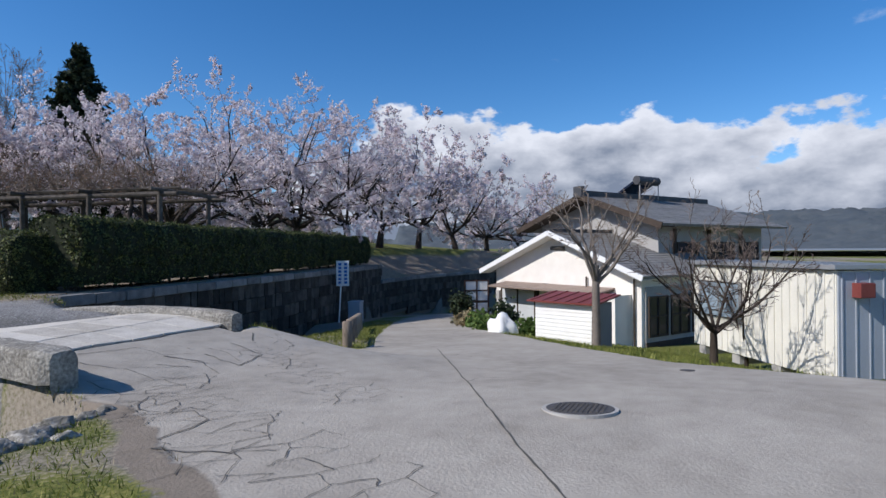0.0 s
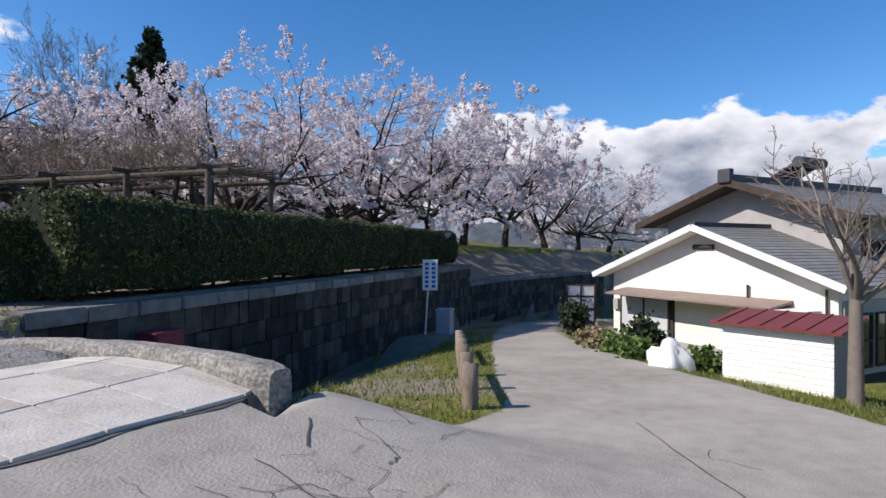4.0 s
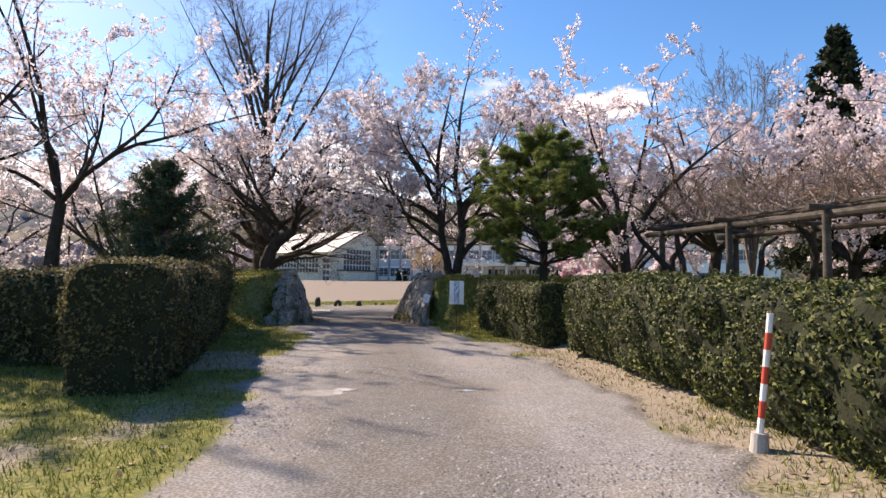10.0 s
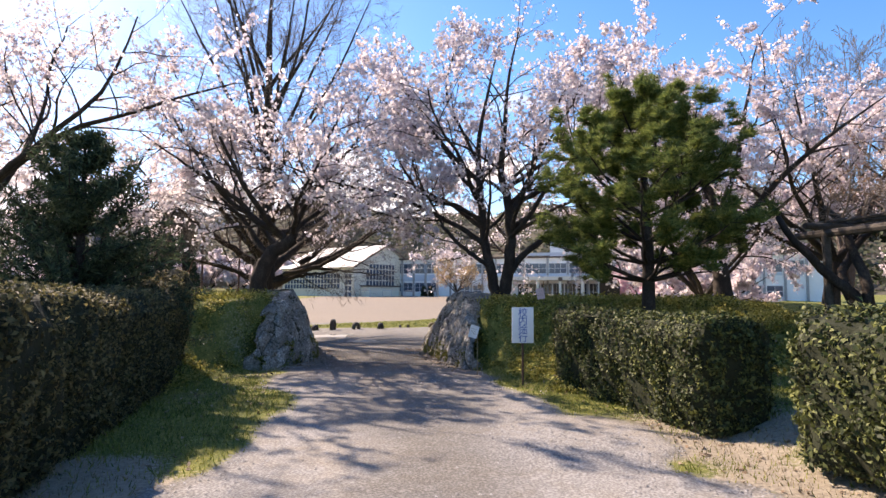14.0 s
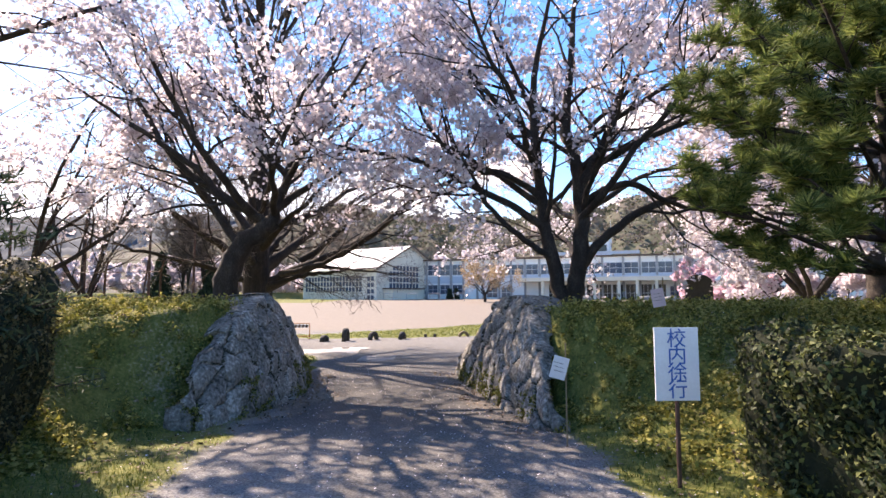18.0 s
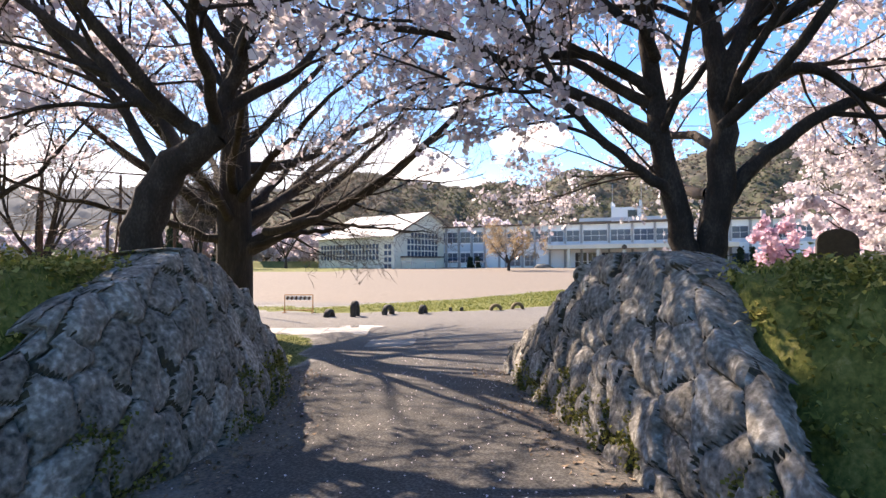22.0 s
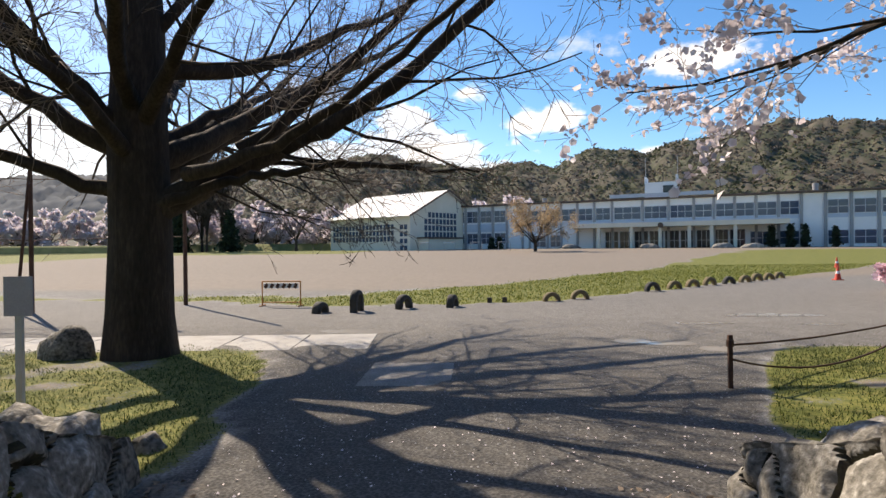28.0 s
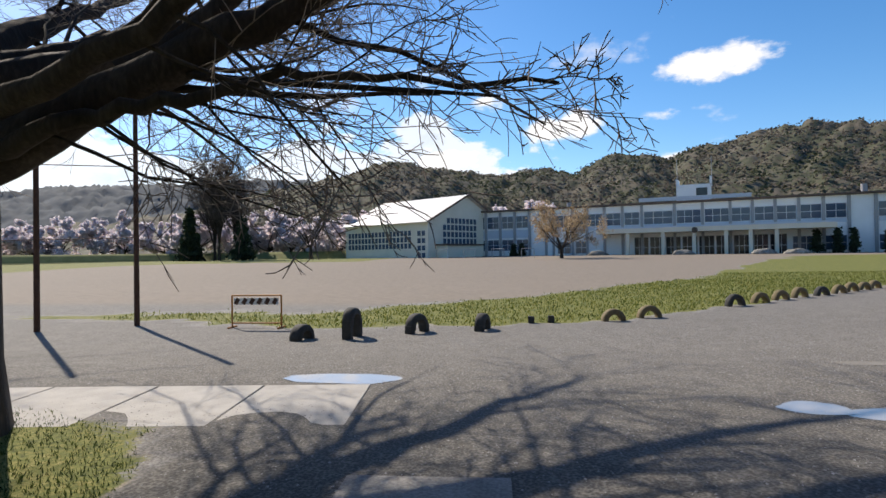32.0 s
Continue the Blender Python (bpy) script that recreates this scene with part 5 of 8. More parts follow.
SCHOOL_RZ = math.degrees(math.atan2(-0.331, 0.943))
school = thing("school_building", -10, 130.5, 0.3, "long white two-storey school with window bands and entrance canopy", "building", rz=SCHOOL_RZ)
part("wall", box(84, 11, 8.5, 42, 5.5, 4.2), WHITE_WALL, school)
part("roof", box(84.8, 12, 0.28, 42, 5.4, 8.62, 0.03), ROOF_EDGE, school)
COLS = [0.2, 3.0, 5.7, 8.4, 11.1]
for a, b in zip(COLS[:-1], COLS[1:]):
    window_unit(school, a + 0.3, b - 0.3, 5.5, 7.6, nx=2, nz=2)
    window_unit(school, a + 0.3, b - 0.3, 1.6, 3.5, nx=2, nz=2)
    part("spandrel", box(b - a, 0.1, 1.4, (a + b) / 2, -0.02, 4.5), BLUE_BAND, school)
for a in COLS:
    part("pillar", box(0.42, 0.35, 8.4, a, -0.1, 4.2, 0.02), PILLAR, school)
UPPER = [(15.6, 18.4), (18.7, 20.8), (21.1, 23.5), (24.0, 26.3), (26.9, 29.2), (29.9, 34.1), (34.7, 38.1), (38.65, 41.9), (42.3, 44.7), (45.3, 47.7), (48.1, 50.5), (51.0, 53.5), (54.0, 56.4), (60.0, 62.5), (63.2, 65.8), (66.5, 69.0), (69.8, 72.3), (73.1, 75.6), (76.4, 79)]
for a, b in UPPER:
    window_unit(school, a, b, 5.35, 7.35, nx=3 if b - a > 3 else 2, nz=2)
    part("spandrel", box(b - a, 0.08, 0.55, (a + b) / 2, -0.02, 5.0), BLUE_BAND, school)
for a in (14.0, 15.3, 18.55, 20.95, 23.75, 26.6, 29.55, 34.4, 38.35, 42.1, 45.0, 47.9, 50.8, 53.75, 56.7, 59.7, 62.85, 66.1, 69.4, 72.7, 76, 79.4):
    part("pillar", box(0.4, 0.3, 8.4, a, -0.08, 4.2, 0.02), PILLAR, school)
for a, b in [(16, 18.2), (19, 21), (50.0, 53.3), (53.9, 56.4), (60.0, 62.5), (63.2, 65.8), (66.5, 69.0), (69.8, 72.3), (73.1, 75.6)]:
    window_unit(school, a, b, 0.9, 2.9, nx=2, nz=2)
part("canopy", box(31.5, 4.2, 0.7, 39, -2.0, 4.25, 0.04), CREAM, school)
part("canopy_edge", box(31.7, 0.12, 0.2, 39, -4.12, 4.72), BLUE_BAND, school)
for a in (27.9, 33.0, 37.3, 41.5, 44.6, 47.8):
    part("porch_column", box(0.5, 0.5, 4.0, a, -3.6, 1.9, 0.03), CREAM, school)
for a in np.arange(28.4, 47.2, 2.35):
    window_unit(school, a, a + 2.1, 0.1, 3.3, nx=3, nz=2, pane=PANE_DARK)
part("clock", rod((37.4, -4.18, 4.1), (37.4, -4.3, 4.1), 0.42, sides=20), DOORWOOD, school)
tower = part("stair_tower", box(5.0, 4.0, 2.9, 37, 5.0, 10.1), WHITE_WALL, school)
part("parapet_fin", box(0.3, 4.0, 1.0, 34.6, 5.0, 12.0), WHITE_WALL, school)
part("parapet_fin", box(0.3, 4.0, 1.2, 39.5, 5.0, 12.1), WHITE_WALL, school)
part("tower_window", box(1.6, 0.1, 1.3, 38.2, 2.97, 10.3), PANE_DARK, school)
part("roof_rail", box(16, 0.08, 0.6, 37, 1.2, 9.3), FRAME, school)
for a in (34.5, 39.6):
    part("mast", rod((a, 5, 11.5), (a, 5, 16), 0.06), PILLAR, school)
part("vent_stack", rod((17.0, 4, 8.6), (17.0, 4, 9.8), 0.4, sides=12), PILLAR, school)
part("vent_stack", rod((58.8, 2, 8.6), (58.8, 2, 10), 0.4, sides=12), PILLAR, school)

# gymnasium: gable towards the yard, long side with a grid of windows
gym_d = np.array([-0.82, 0.575])
gym = thing("gymnasium", -16, 117.8, 0.3, "cream gymnasium with pale metal gable roof", "building", rz=math.degrees(math.atan2(gym_d[1], gym_d[0])))
GL, GW, GE, GR = 21.0, 19.6, 6.5, 11.1
bm = bmesh.new()
front = [bm.verts.new(v) for v in ((0, 0, -0.5), (0, -GW, -0.5), (0, -GW, GE), (0, -GW / 2, GR), (0, 0, GE))]
bm.faces.new(front)
r = bmesh.ops.extrude_face_region(bm, geom=bm.faces[:])
for e in r["geom"]:
    if isinstance(e, bmesh.types.BMVert):
        e.co.x = GL
bmesh.ops.recalc_face_normals(bm, faces=bm.faces[:])
part("wall", bm, CREAM, gym)


def slope(parent, x0, x1, ya, za, yb, zb, th, material, name="roof", ribs=0.0):
    """A roof plane from eave a to ridge b between x0 and x1."""
    L = math.hypot(yb - ya, zb - za)
    rot = Matrix.Rotation(math.atan2(zb - za, yb - ya), 4, "X")
    m = Matrix.Translation(((x0 + x1) / 2, (ya + yb) / 2, (za + zb) / 2)) @ rot
    p = part(name, box(x1 - x0, L, th, bevel=0.01), material, parent, m=m)
    if ribs:
        for q in np.arange(x0 + ribs / 2, x1, ribs):
            part("seam", box(0.04, L, 0.05, q - (x0 + x1) / 2, 0, th / 2 + 0.02), material, p)
    return p


slope(gym, -0.6, GL + 0.4, 0.7, GE - 0.15, -GW / 2, GR + 0.25, 0.16, ROOF_WHITE, ribs=1.2)
slope(gym, -0.6, GL + 0.4, -GW - 0.7, GE - 0.15, -GW / 2, GR + 0.25, 0.16, ROOF_WHITE)
for ya, yb in ((0.7, -GW / 2), (-GW - 0.7, -GW / 2)):
    slope(gym, -0.72, -0.58, ya, GE - 0.12, yb, GR + 0.3, 0.3, ROOF_EDGE, "bargeboard")
for i in range(18):
    for j in range(3):
        part("pane", box(0.62, 0.06, 0.85, 4.2 + i * 0.92, 0.02, 2.6 + j * 1.05), PANE, gym)
for i in range(2):
    for j in range(4):
        part("pane", box(0.7, 0.06, 0.8, 1.0 + i * 1.0, 0.02, 1.0 + j * 1.2), PANE, gym)
for i in range(9):
    for j in range(4):
        zz = 3.3 + j * 1.15
        if zz + 1.0 < GE + (4.0 + i * 1.0) * 0.44 - 0.7:
            part("pane", box(0.06, 0.7, 0.9, -0.02, -4.0 - i * 1.0, zz), PANE, gym)
part("porch", box(2.4, 9.0, 2.7, -1.2, -6.5, 1.2, 0.03), CREAM, gym)
part("porch_roof", box(2.9, 9.6, 0.25, -1.3, -6.5, 2.7, 0.02), ROOF_EDGE, gym)

# ---- house by the lane ----
TILE = mat("grey_roof_tile", [(0.13, 0.125, 0.12), (0.21, 0.205, 0.195), (0.27, 0.265, 0.25)], 2, 0.7, 0.5, 30, obj=0.2)
TILE_DARK = mat("dark_ridge_tile", [(0.04, 0.042, 0.046), (0.08, 0.082, 0.088)], 3, 0.55, 0.3, 30)
WOODDARK = mat("dark_wood", [(0.035, 0.026, 0.02), (0.075, 0.055, 0.042)], 4, 0.8, 0.3, 40, stretch3=(1, 1, 0.2))
GREYWALL = mat("grey_wall", [(0.3, 0.29, 0.28), (0.4, 0.39, 0.37)], 1.5, 0.9, 0.1, 40)
WHITE_TRIM = mat("white_trim", [(0.68, 0.68, 0.67), (0.78, 0.78, 0.77)], 3, 0.6, 0.0, 30)
RED_ROOF = mat("red_brown_metal", [(0.14, 0.035, 0.03), (0.22, 0.06, 0.05)], 3, 0.5, 0.15, 30)
HRZ = math.degrees(math.atan2(-0.55, 0.835))


def tiled_slope(parent, x0, x1, ya, za, yb, zb, th=0.1, rows=0.28):
    """A roof plane with overlapping courses of tiles, each course a part."""
    n = max(3, int(math.hypot(yb - ya, zb - za) / rows))
    ang = math.atan2(zb - za, yb - ya)
    base = slope(parent, x0, x1, ya, za, yb, zb, th, TILE)
    L = math.hypot(yb - ya, zb - za)
    for i in range(n):
        p = part("tile_course", box(x1 - x0 - 0.02, L / n + 0.03, 0.035, bevel=0.008), TILE, base, m=Matrix.Translation((0, -L / 2 + L / n * (i + 0.5), th / 2 + 0.012)) @ Matrix.Rotation(radians(-3.5 if yb > ya else -3.5), 4, "X"))
    return base


house = thing("house", 24.8, -5.35, -3.3, "white stuccoed single-storey gabled house with grey tiled roof", "house", rz=HRZ)
HW, HE, HR_, HL = 9.8, 3.2, 5.0, 6.0
bm = bmesh.new()
f = [bm.verts.new(v) for v in ((0, HW / 2, -0.4), (0, -HW / 2, -0.4), (0, -HW / 2, HE), (0, 0, HR_ - 0.05), (0, HW / 2, HE))]
bm.faces.new(f)
r = bmesh.ops.extrude_face_region(bm, geom=bm.faces[:])
for e in r["geom"]:
    if isinstance(e, bmesh.types.BMVert):
        e.co.x = HL
bmesh.ops.recalc_face_normals(bm, faces=bm.faces[:])
part("wall", bm, STUCCO, house)
for sgn in (1, -1):
    tiled_slope(house, -0.7, HL + 0.5, sgn * (HW / 2 + 0.6), HE - 0.12, 0, HR_ + 0.1)
    slope(house, -0.76, -0.7, sgn * (HW / 2 + 0.62), HE - 0.14, 0, HR_ + 0.1, 0.24, WHITE_TRIM, "bargeboard")
    slope(house, -0.7, -0.02, sgn * (HW / 2 + 0.55), HE - 0.22, 0, HR_ - 0.03, 0.03, WHITE_TRIM, "soffit")
part("ridge", box(HL + 1.2, 0.3, 0.22, HL / 2 - 0.1, 0, HR_ + 0.2, 0.04), TILE_DARK, house)
part("gable_vent", rod((-0.04, 0.45, 4.35), (-0.04, -0.45, 4.35), 0.1, sides=10), DARK, house)
part("wall_vent", box(0.06, 0.32, 0.42, -0.03, 0.9, 2.35, 0.02), DARK, house)
part("meter_box", box(0.14, 0.3, 0.5, -0.07, 4.65, 1.75, 0.02), GREYWALL, house)
part("lower_wall", box(0.1, 7.0, 0.8, -0.06, 1.4, 0.1), GREYWALL, house)
win = part("window", box(0.12, 3.0, 1.75, -0.03, 2.9, 1.35), DARK, house)
for q in (3.6, 2.3):
    part("pane", box(0.04, 1.3, 1.55, -0.1, q, 1.35), mat("frosted_pane", [(0.42, 0.44, 0.45), (0.55, 0.57, 0.58)], 2, 0.25, 0, 20), win)
for q in (4.3, 2.95, 1.6):
    part("mullion", box(0.08, 0.09, 1.8, -0.11, q, 1.35), WOODDARK, win)
part("lean_to_roof", box(1.3, 7.6, 0.07, -0.6, 0.3, 2.42, rot=Matrix.Rotation(radians(-9), 4, "Y")), mat("brown_sheet", [(0.2, 0.15, 0.12), (0.3, 0.24, 0.2)], 3, 0.7, 0.1), house)
part("porch_wall", box(1.1, 2.2, 2.3, -0.55, -3.3, 1.15), STUCCO, house)
part("porch_window", box(0.08, 0.85, 0.65, -1.1, -3.0, 1.6), PANE_DARK, house)
for q in (-1.9, -4.6):
    part("downpipe", rod((-0.1, q, 0), (-0.1, q, 3.0), 0.04), WOODDARK, house)
# grey side wall and dark frames, with this side's shade painted into them
part("side_boarding", box(HL - 0.2, 0.08, 2.9, HL / 2 + 0.1, -HW / 2 - 0.03, 1.2), GREYWALL, house)
part("side_plinth", box(HL - 0.2, 0.1, 0.7, HL / 2 + 0.1, -HW / 2 - 0.05, -0.1), WOODDARK, house)
for q in (1.0, 2.6, 4.2):
    window_unit(house, q - 0.65, q + 0.65, 0.5, 2.2, y=-HW / 2 - 0.12, pane=PANE_DARK, paint=WOODDARK)

two = thing("house", 28.15, -6.2, -3.3, "grey two-storey house with broad dark-edged tiled roof", "house", rz=HRZ)
TW, TE, TR, TL = 8.2, 5.7, 7.05, 10.3
bm = bmesh.new()
f = [bm.verts.new(v) for v in ((0.6, TW / 2, -0.4), (0.6, -TW / 2, -0.4), (0.6, -TW / 2, TE), (0.6, 0, TR - 0.1), (0.6, TW / 2, TE))]
bm.faces.new(f)
r = bmesh.ops.extrude_face_region(bm, geom=bm.faces[:])
for e in r["geom"]:
    if isinstance(e, bmesh.types.BMVert):
        e.co.x = TL
bmesh.ops.recalc_face_normals(bm, faces=bm.faces[:])
part("wall", bm, GREYWALL, two)
for sgn in (1, -1):
    tiled_slope(two, -0.5, TL + 0.9, sgn * (TW / 2 + 1.0), TE - 0.28, 0, TR + 0.1)
    slope(two, -0.58, -0.5, sgn * (TW / 2 + 1.02), TE - 0.33, 0, TR + 0.08, 0.3, WOODDARK, "bargeboard")
    slope(two, -0.5, 0.58, sgn * (TW / 2 + 0.95), TE - 0.36, 0, TR - 0.04, 0.04, WOODDARK, "soffit")
part("ridge", box(TL + 1.6, 0.36, 0.34, TL / 2 + 0.2, 0, TR + 0.26, 0.05), TILE_DARK, two)
part("ridge_end", box(0.3, 0.6, 0.6, -0.55, 0, TR + 0.35, 0.08), TILE_DARK, two)
for q, w in ((3.0, 1.8), (6.2, 2.2), (9.0, 1.6)):
    window_unit(two, q - w / 2, q + w / 2, 3.3, 4.6, y=-TW / 2 - 0.06, pane=PANE_DARK, paint=WOODDARK)
    part("post", box(0.14, 0.14, 2.2, q - w / 2 - 0.3, -TW / 2 - 0.1, 4.2), WOODDARK, two)
part("lower_roof", box(TL - 3, 1.6, 0.12, TL / 2 + 2, -TW / 2 - 0.8, 2.7, rot=Matrix.Rotation(radians(14), 4, "X")), TILE, two)
# dark sheet added below the lower roof to paint in its shade
part("shade_wall", box(TL - 3, 0.1, 2.4, TL / 2 + 2, -TW / 2 - 0.02, 1.2), WOODDARK, two)
heater = thing("solar_water_heater", 0, 0, 0, "blue-black solar water heater panel on the roof ridge", "solar heater")
heater.matrix_basis = two.matrix_basis @ pose(4.7, 0.2, TR + 0.1, 0, 0, 180)
part("panel", box(1.9, 1.9, 0.12, 0.1, -0.4, 0.55, rot=Matrix.Rotation(radians(28), 4, "X")), glass("solar_glass", (0.01, 0.016, 0.03), 0.1), heater)
part("tank", rod((-0.9, 0.65, 1.1), (1.0, 0.65, 1.1), 0.26, sides=14), TILE_DARK, heater)
for q in (-0.8, 0.9):
    part("leg", rod((q, 0.8, 0.0), (q, 0.8, 1.1), 0.03), GREYWALL, heater)
    part("leg", rod((q, -1.1, 0.0), (q, -1.1, 0.3), 0.03), GREYWALL, heater)


def gable_box(name, x, y, z, L, W, E_, R_, rz, label, wall_m, roof_m, far=False):
    h = thing(name, x, y, z, label, "house", "houses of the far town" if far else "", rz=rz)
    bm = bmesh.new()
    f = [bm.verts.new(v) for v in ((0, W / 2, -3), (0, -W / 2, -3), (0, -W / 2, E_), (0, 0, R_), (0, W / 2, E_))]
    bm.faces.new(f)
    r = bmesh.ops.extrude_face_region(bm, geom=bm.faces[:])
    for e in r["geom"]:
        if isinstance(e, bmesh.types.BMVert):
            e.co.x = L
    bmesh.ops.recalc_face_normals(bm, faces=bm.faces[:])
    part("wall", bm, wall_m, h)
    for s in (1, -1):
        slope(h, -0.5, L + 0.5, s * (W / 2 + 0.6), E_ - 0.2, 0, R_ + 0.1, 0.14, roof_m)
    for q in range(2):
        part("window", box(1.6, 0.1, 1.2, L * (0.3 + 0.4 * q), -W / 2 - 0.03, E_ - 1.6), PANE_DARK, h)
        part("window", box(0.1, 1.4, 1.2, -0.03, W * (-0.22 + 0.44 * q), E_ - 1.6), PANE_DARK, h)
    return h


# neighbour at the edge of the lane, then roofs of the town below
gable_box("house", 33, -30.5, -4.2, 9, 7, 5.2, 7.0, -20, "white house with dark roof beyond the sheds", STUCCO, TILE_DARK)
town = np.random.default_rng(44)
WALLS = [STUCCO, GREYWALL, WHITE_WALL, CREAM]
ROOFS = [TILE_DARK, TILE, mat("blue_grey_roof", [(0.1, 0.12, 0.16), (0.17, 0.19, 0.23)], 1, 0.6, 0, 20), mat("rust_roof", [(0.2, 0.1, 0.07), (0.3, 0.16, 0.12)], 1, 0.7, 0, 20)]
for i in range(46):
    x, y = town.uniform(160, 420), town.uniform(-170, 40)
    if y > 20 and x < 140:
        continue
    gable_box("town_house", x, y, float(gz(x, y)) + 0.2, town.uniform(8, 16), town.uniform(7, 10), town.uniform(3, 6), town.uniform(6.2, 8), town.uniform(0, 180), "small distant house with tiled roof in the valley", WALLS[i % 4], ROOFS[(i * 7) % 4], True)


def part_stuff(name, data, material, parent):
    return tagged(part(name, data, material, parent), kind="stuff")


# ---- things by the lane ----
LOG = mat("log_post", [(0.13, 0.1, 0.075), (0.22, 0.18, 0.14), (0.3, 0.26, 0.21)], 6, 0.9, 0.6, 40, stretch3=(1, 1, 0.25), obj=0.2)
GALV = mat("galvanised", [(0.3, 0.31, 0.32), (0.42, 0.43, 0.44)], 4, 0.5, 0.1, 30, metal=0.5)
RUST = mat("rusted_steel", [(0.05, 0.028, 0.02), (0.12, 0.065, 0.045)], 8, 0.8, 0.3, 50)
WHITE_PAINT = mat("white_paint", [(0.7, 0.7, 0.68), (0.82, 0.82, 0.8)], 5, 0.5, 0.05, 40)
RED_PAINT = mat("red_paint", [(0.5, 0.06, 0.035), (0.62, 0.09, 0.05)], 8, 0.5, 0.05, 50)
BLUE_INK = mat("blue_ink", [(0.02, 0.1, 0.35), (0.03, 0.14, 0.42)], 9, 0.6, 0, 60)
MAROON = mat("maroon_box_paint", [(0.13, 0.02, 0.03), (0.2, 0.035, 0.05)], 4, 0.5, 0.08, 40)
RUBBER = mat("old_rubber", [(0.03, 0.03, 0.028), (0.07, 0.068, 0.06)], 9, 0.8, 0.5, 60)
RUBBER_TAN = mat("painted_rubber", [(0.12, 0.095, 0.05), (0.22, 0.17, 0.09)], 9, 0.8, 0.5, 60)
PANEL = mat("cream_panel", [(0.62, 0.6, 0.52), (0.74, 0.72, 0.64)], 1.5, 0.6, 0.05, 30)
# blue-grey of the bin, and painted shade for the cream cabin's end
BLUE_AND_SHADE = mat("blue_and_shade_steel", [(0.3, 0.33, 0.37), (0.4, 0.43, 0.47)], 1.5, 0.6, 0.05, 30)

# manhole
mh = thing("manhole_cover", 1.84, -10.25, Z(1.84, -10.25) + 0.004, "round cast iron manhole cover set in asphalt", "manhole cover")
tilt = Matrix.Rotation(radians(4.4), 4, "Y") @ Matrix.Rotation(radians(1.2), 4, "X")
mh.matrix_basis = Matrix.Translation((1.84, -10.25, Z(1.84, -10.25) + 0.006)) @ Matrix.Rotation(math.atan(0.088 * 0.89), 4, "Y") @ Matrix.Rotation(-math.atan(0.088 * 0.455), 4, "X")
IRON = mat("cast_iron", [(0.06, 0.055, 0.05), (0.12, 0.11, 0.1)], 10, 0.6, 0.3, 60, metal=0.3)
part("ring", rod((0, 0, -0.05), (0, 0, 0.002), 0.36, sides=40), CONCRETE, mh)
part("lid", rod((0, 0, -0.03), (0, 0, 0.008), 0.32, sides=40), IRON, mh)
for i in range(-6, 7):
    for j in range(-6, 7):
        if i * i + j * j < 36:
            part("stud", box(0.028, 0.028, 0.008, i * 0.045, j * 0.045, 0.011), IRON, mh)
hatch = thing("valve_cover", 0, 0, 0, "small iron valve cover in the asphalt", "manhole cover")
hx, hy = 5.2, -11.2
hatch.matrix_basis = Matrix.Translation((hx, hy, Z(hx, hy) + 0.006)) @ Matrix.Rotation(math.atan(0.078), 4, "Y") @ Matrix.Rotation(-math.atan(0.04), 4, "X")
part("lid", rod((0, 0, -0.03), (0, 0, 0.004), 0.1, sides=20), IRON, hatch)

# log guard posts joined by a rail
post_d = np.array([0.89, 0.46])
for k in range(6):
    px, py = 7.35 + k * 1.42, -4.14 + k * 0.8
    pg = Z(px, py)
    g = thing("guard_post", px, py, pg, "short weathered log-shaped guard post beside the lane", "guard post", "guard posts along the lane")
    h = 0.6
    part("post", tube_mesh("post", [(np.array([(0, 0, -0.2), (0, 0, h * 0.5), (0, 0, h), (0, 0, h + 0.015)]), np.array([0.115, 0.11, 0.108, 0.02]))], 12, LOG), None, g)
    if k in (0, 1, 3, 4):
        d3 = (1.42, 0.8, Z(px + 1.42, py + 0.8) - pg + 0.42)
        part("rail", rod((0, 0, 0.42), d3, 0.055, sides=8), LOG, g)

# tilted lane sign with two lines of writing, and a blue bin below the wall
ls = thing("lane_sign", 20.3, 4.6, Z(20.3, 4.6), "leaning white roadside board with blue writing", "sign", rz=-56)
zb = 0.53 - Z(20.3, 4.6)
part("pole", rod((0, 0, -0.1), (0.12, 0, zb - 1.1), 0.035), WHITE_PAINT, ls)
board = part("board", box(0.62, 0.04, 1.25, 0.2, 0, zb - 0.65, 0.01, rot=None), WHITE_PAINT, ls)
for col in (0.06, 0.34):
    for q in range(6):
        part("writing", box(0.15, 0.012, 0.12, col, -0.025, zb - 0.2 - q * 0.18), BLUE_INK, board)
        part("writing", box(0.15, 0.012, 0.12, col, 0.025, zb - 0.2 - q * 0.18), BLUE_INK, board)
bin_ = thing("bin", 21.4, 4.3, Z(21.4, 4.3), "blue-grey metal box standing by the wall", "bin", rz=15)
part("body", box(0.7, 0.6, 1.0, 0, 0, 0.5, 0.03), BLUE_AND_SHADE, bin_)
part("lid", box(0.74, 0.64, 0.08, 0, 0, 1.03, 0.02), BLUE_AND_SHADE, bin_)

# maroon hose box standing in the channel
rb = thing("hose_box", 6.42, 1.2, -2.1, "maroon steel hose box with white writing below the wall", "hose box", rz=12)
part("body", box(0.62, 0.4, 1.6, 0, 0, 0.85, 0.012), MAROON, rb)
part("top", box(0.66, 0.44, 0.03, 0, 0, 1.665, 0.008), MAROON, rb)
part("door", box(0.56, 0.02, 1.45, 0, -0.21, 0.88, 0.006), MAROON, rb)
part("handle", box(0.03, 0.03, 0.1, -0.2, -0.235, 0.95, 0.006), GALV, rb)
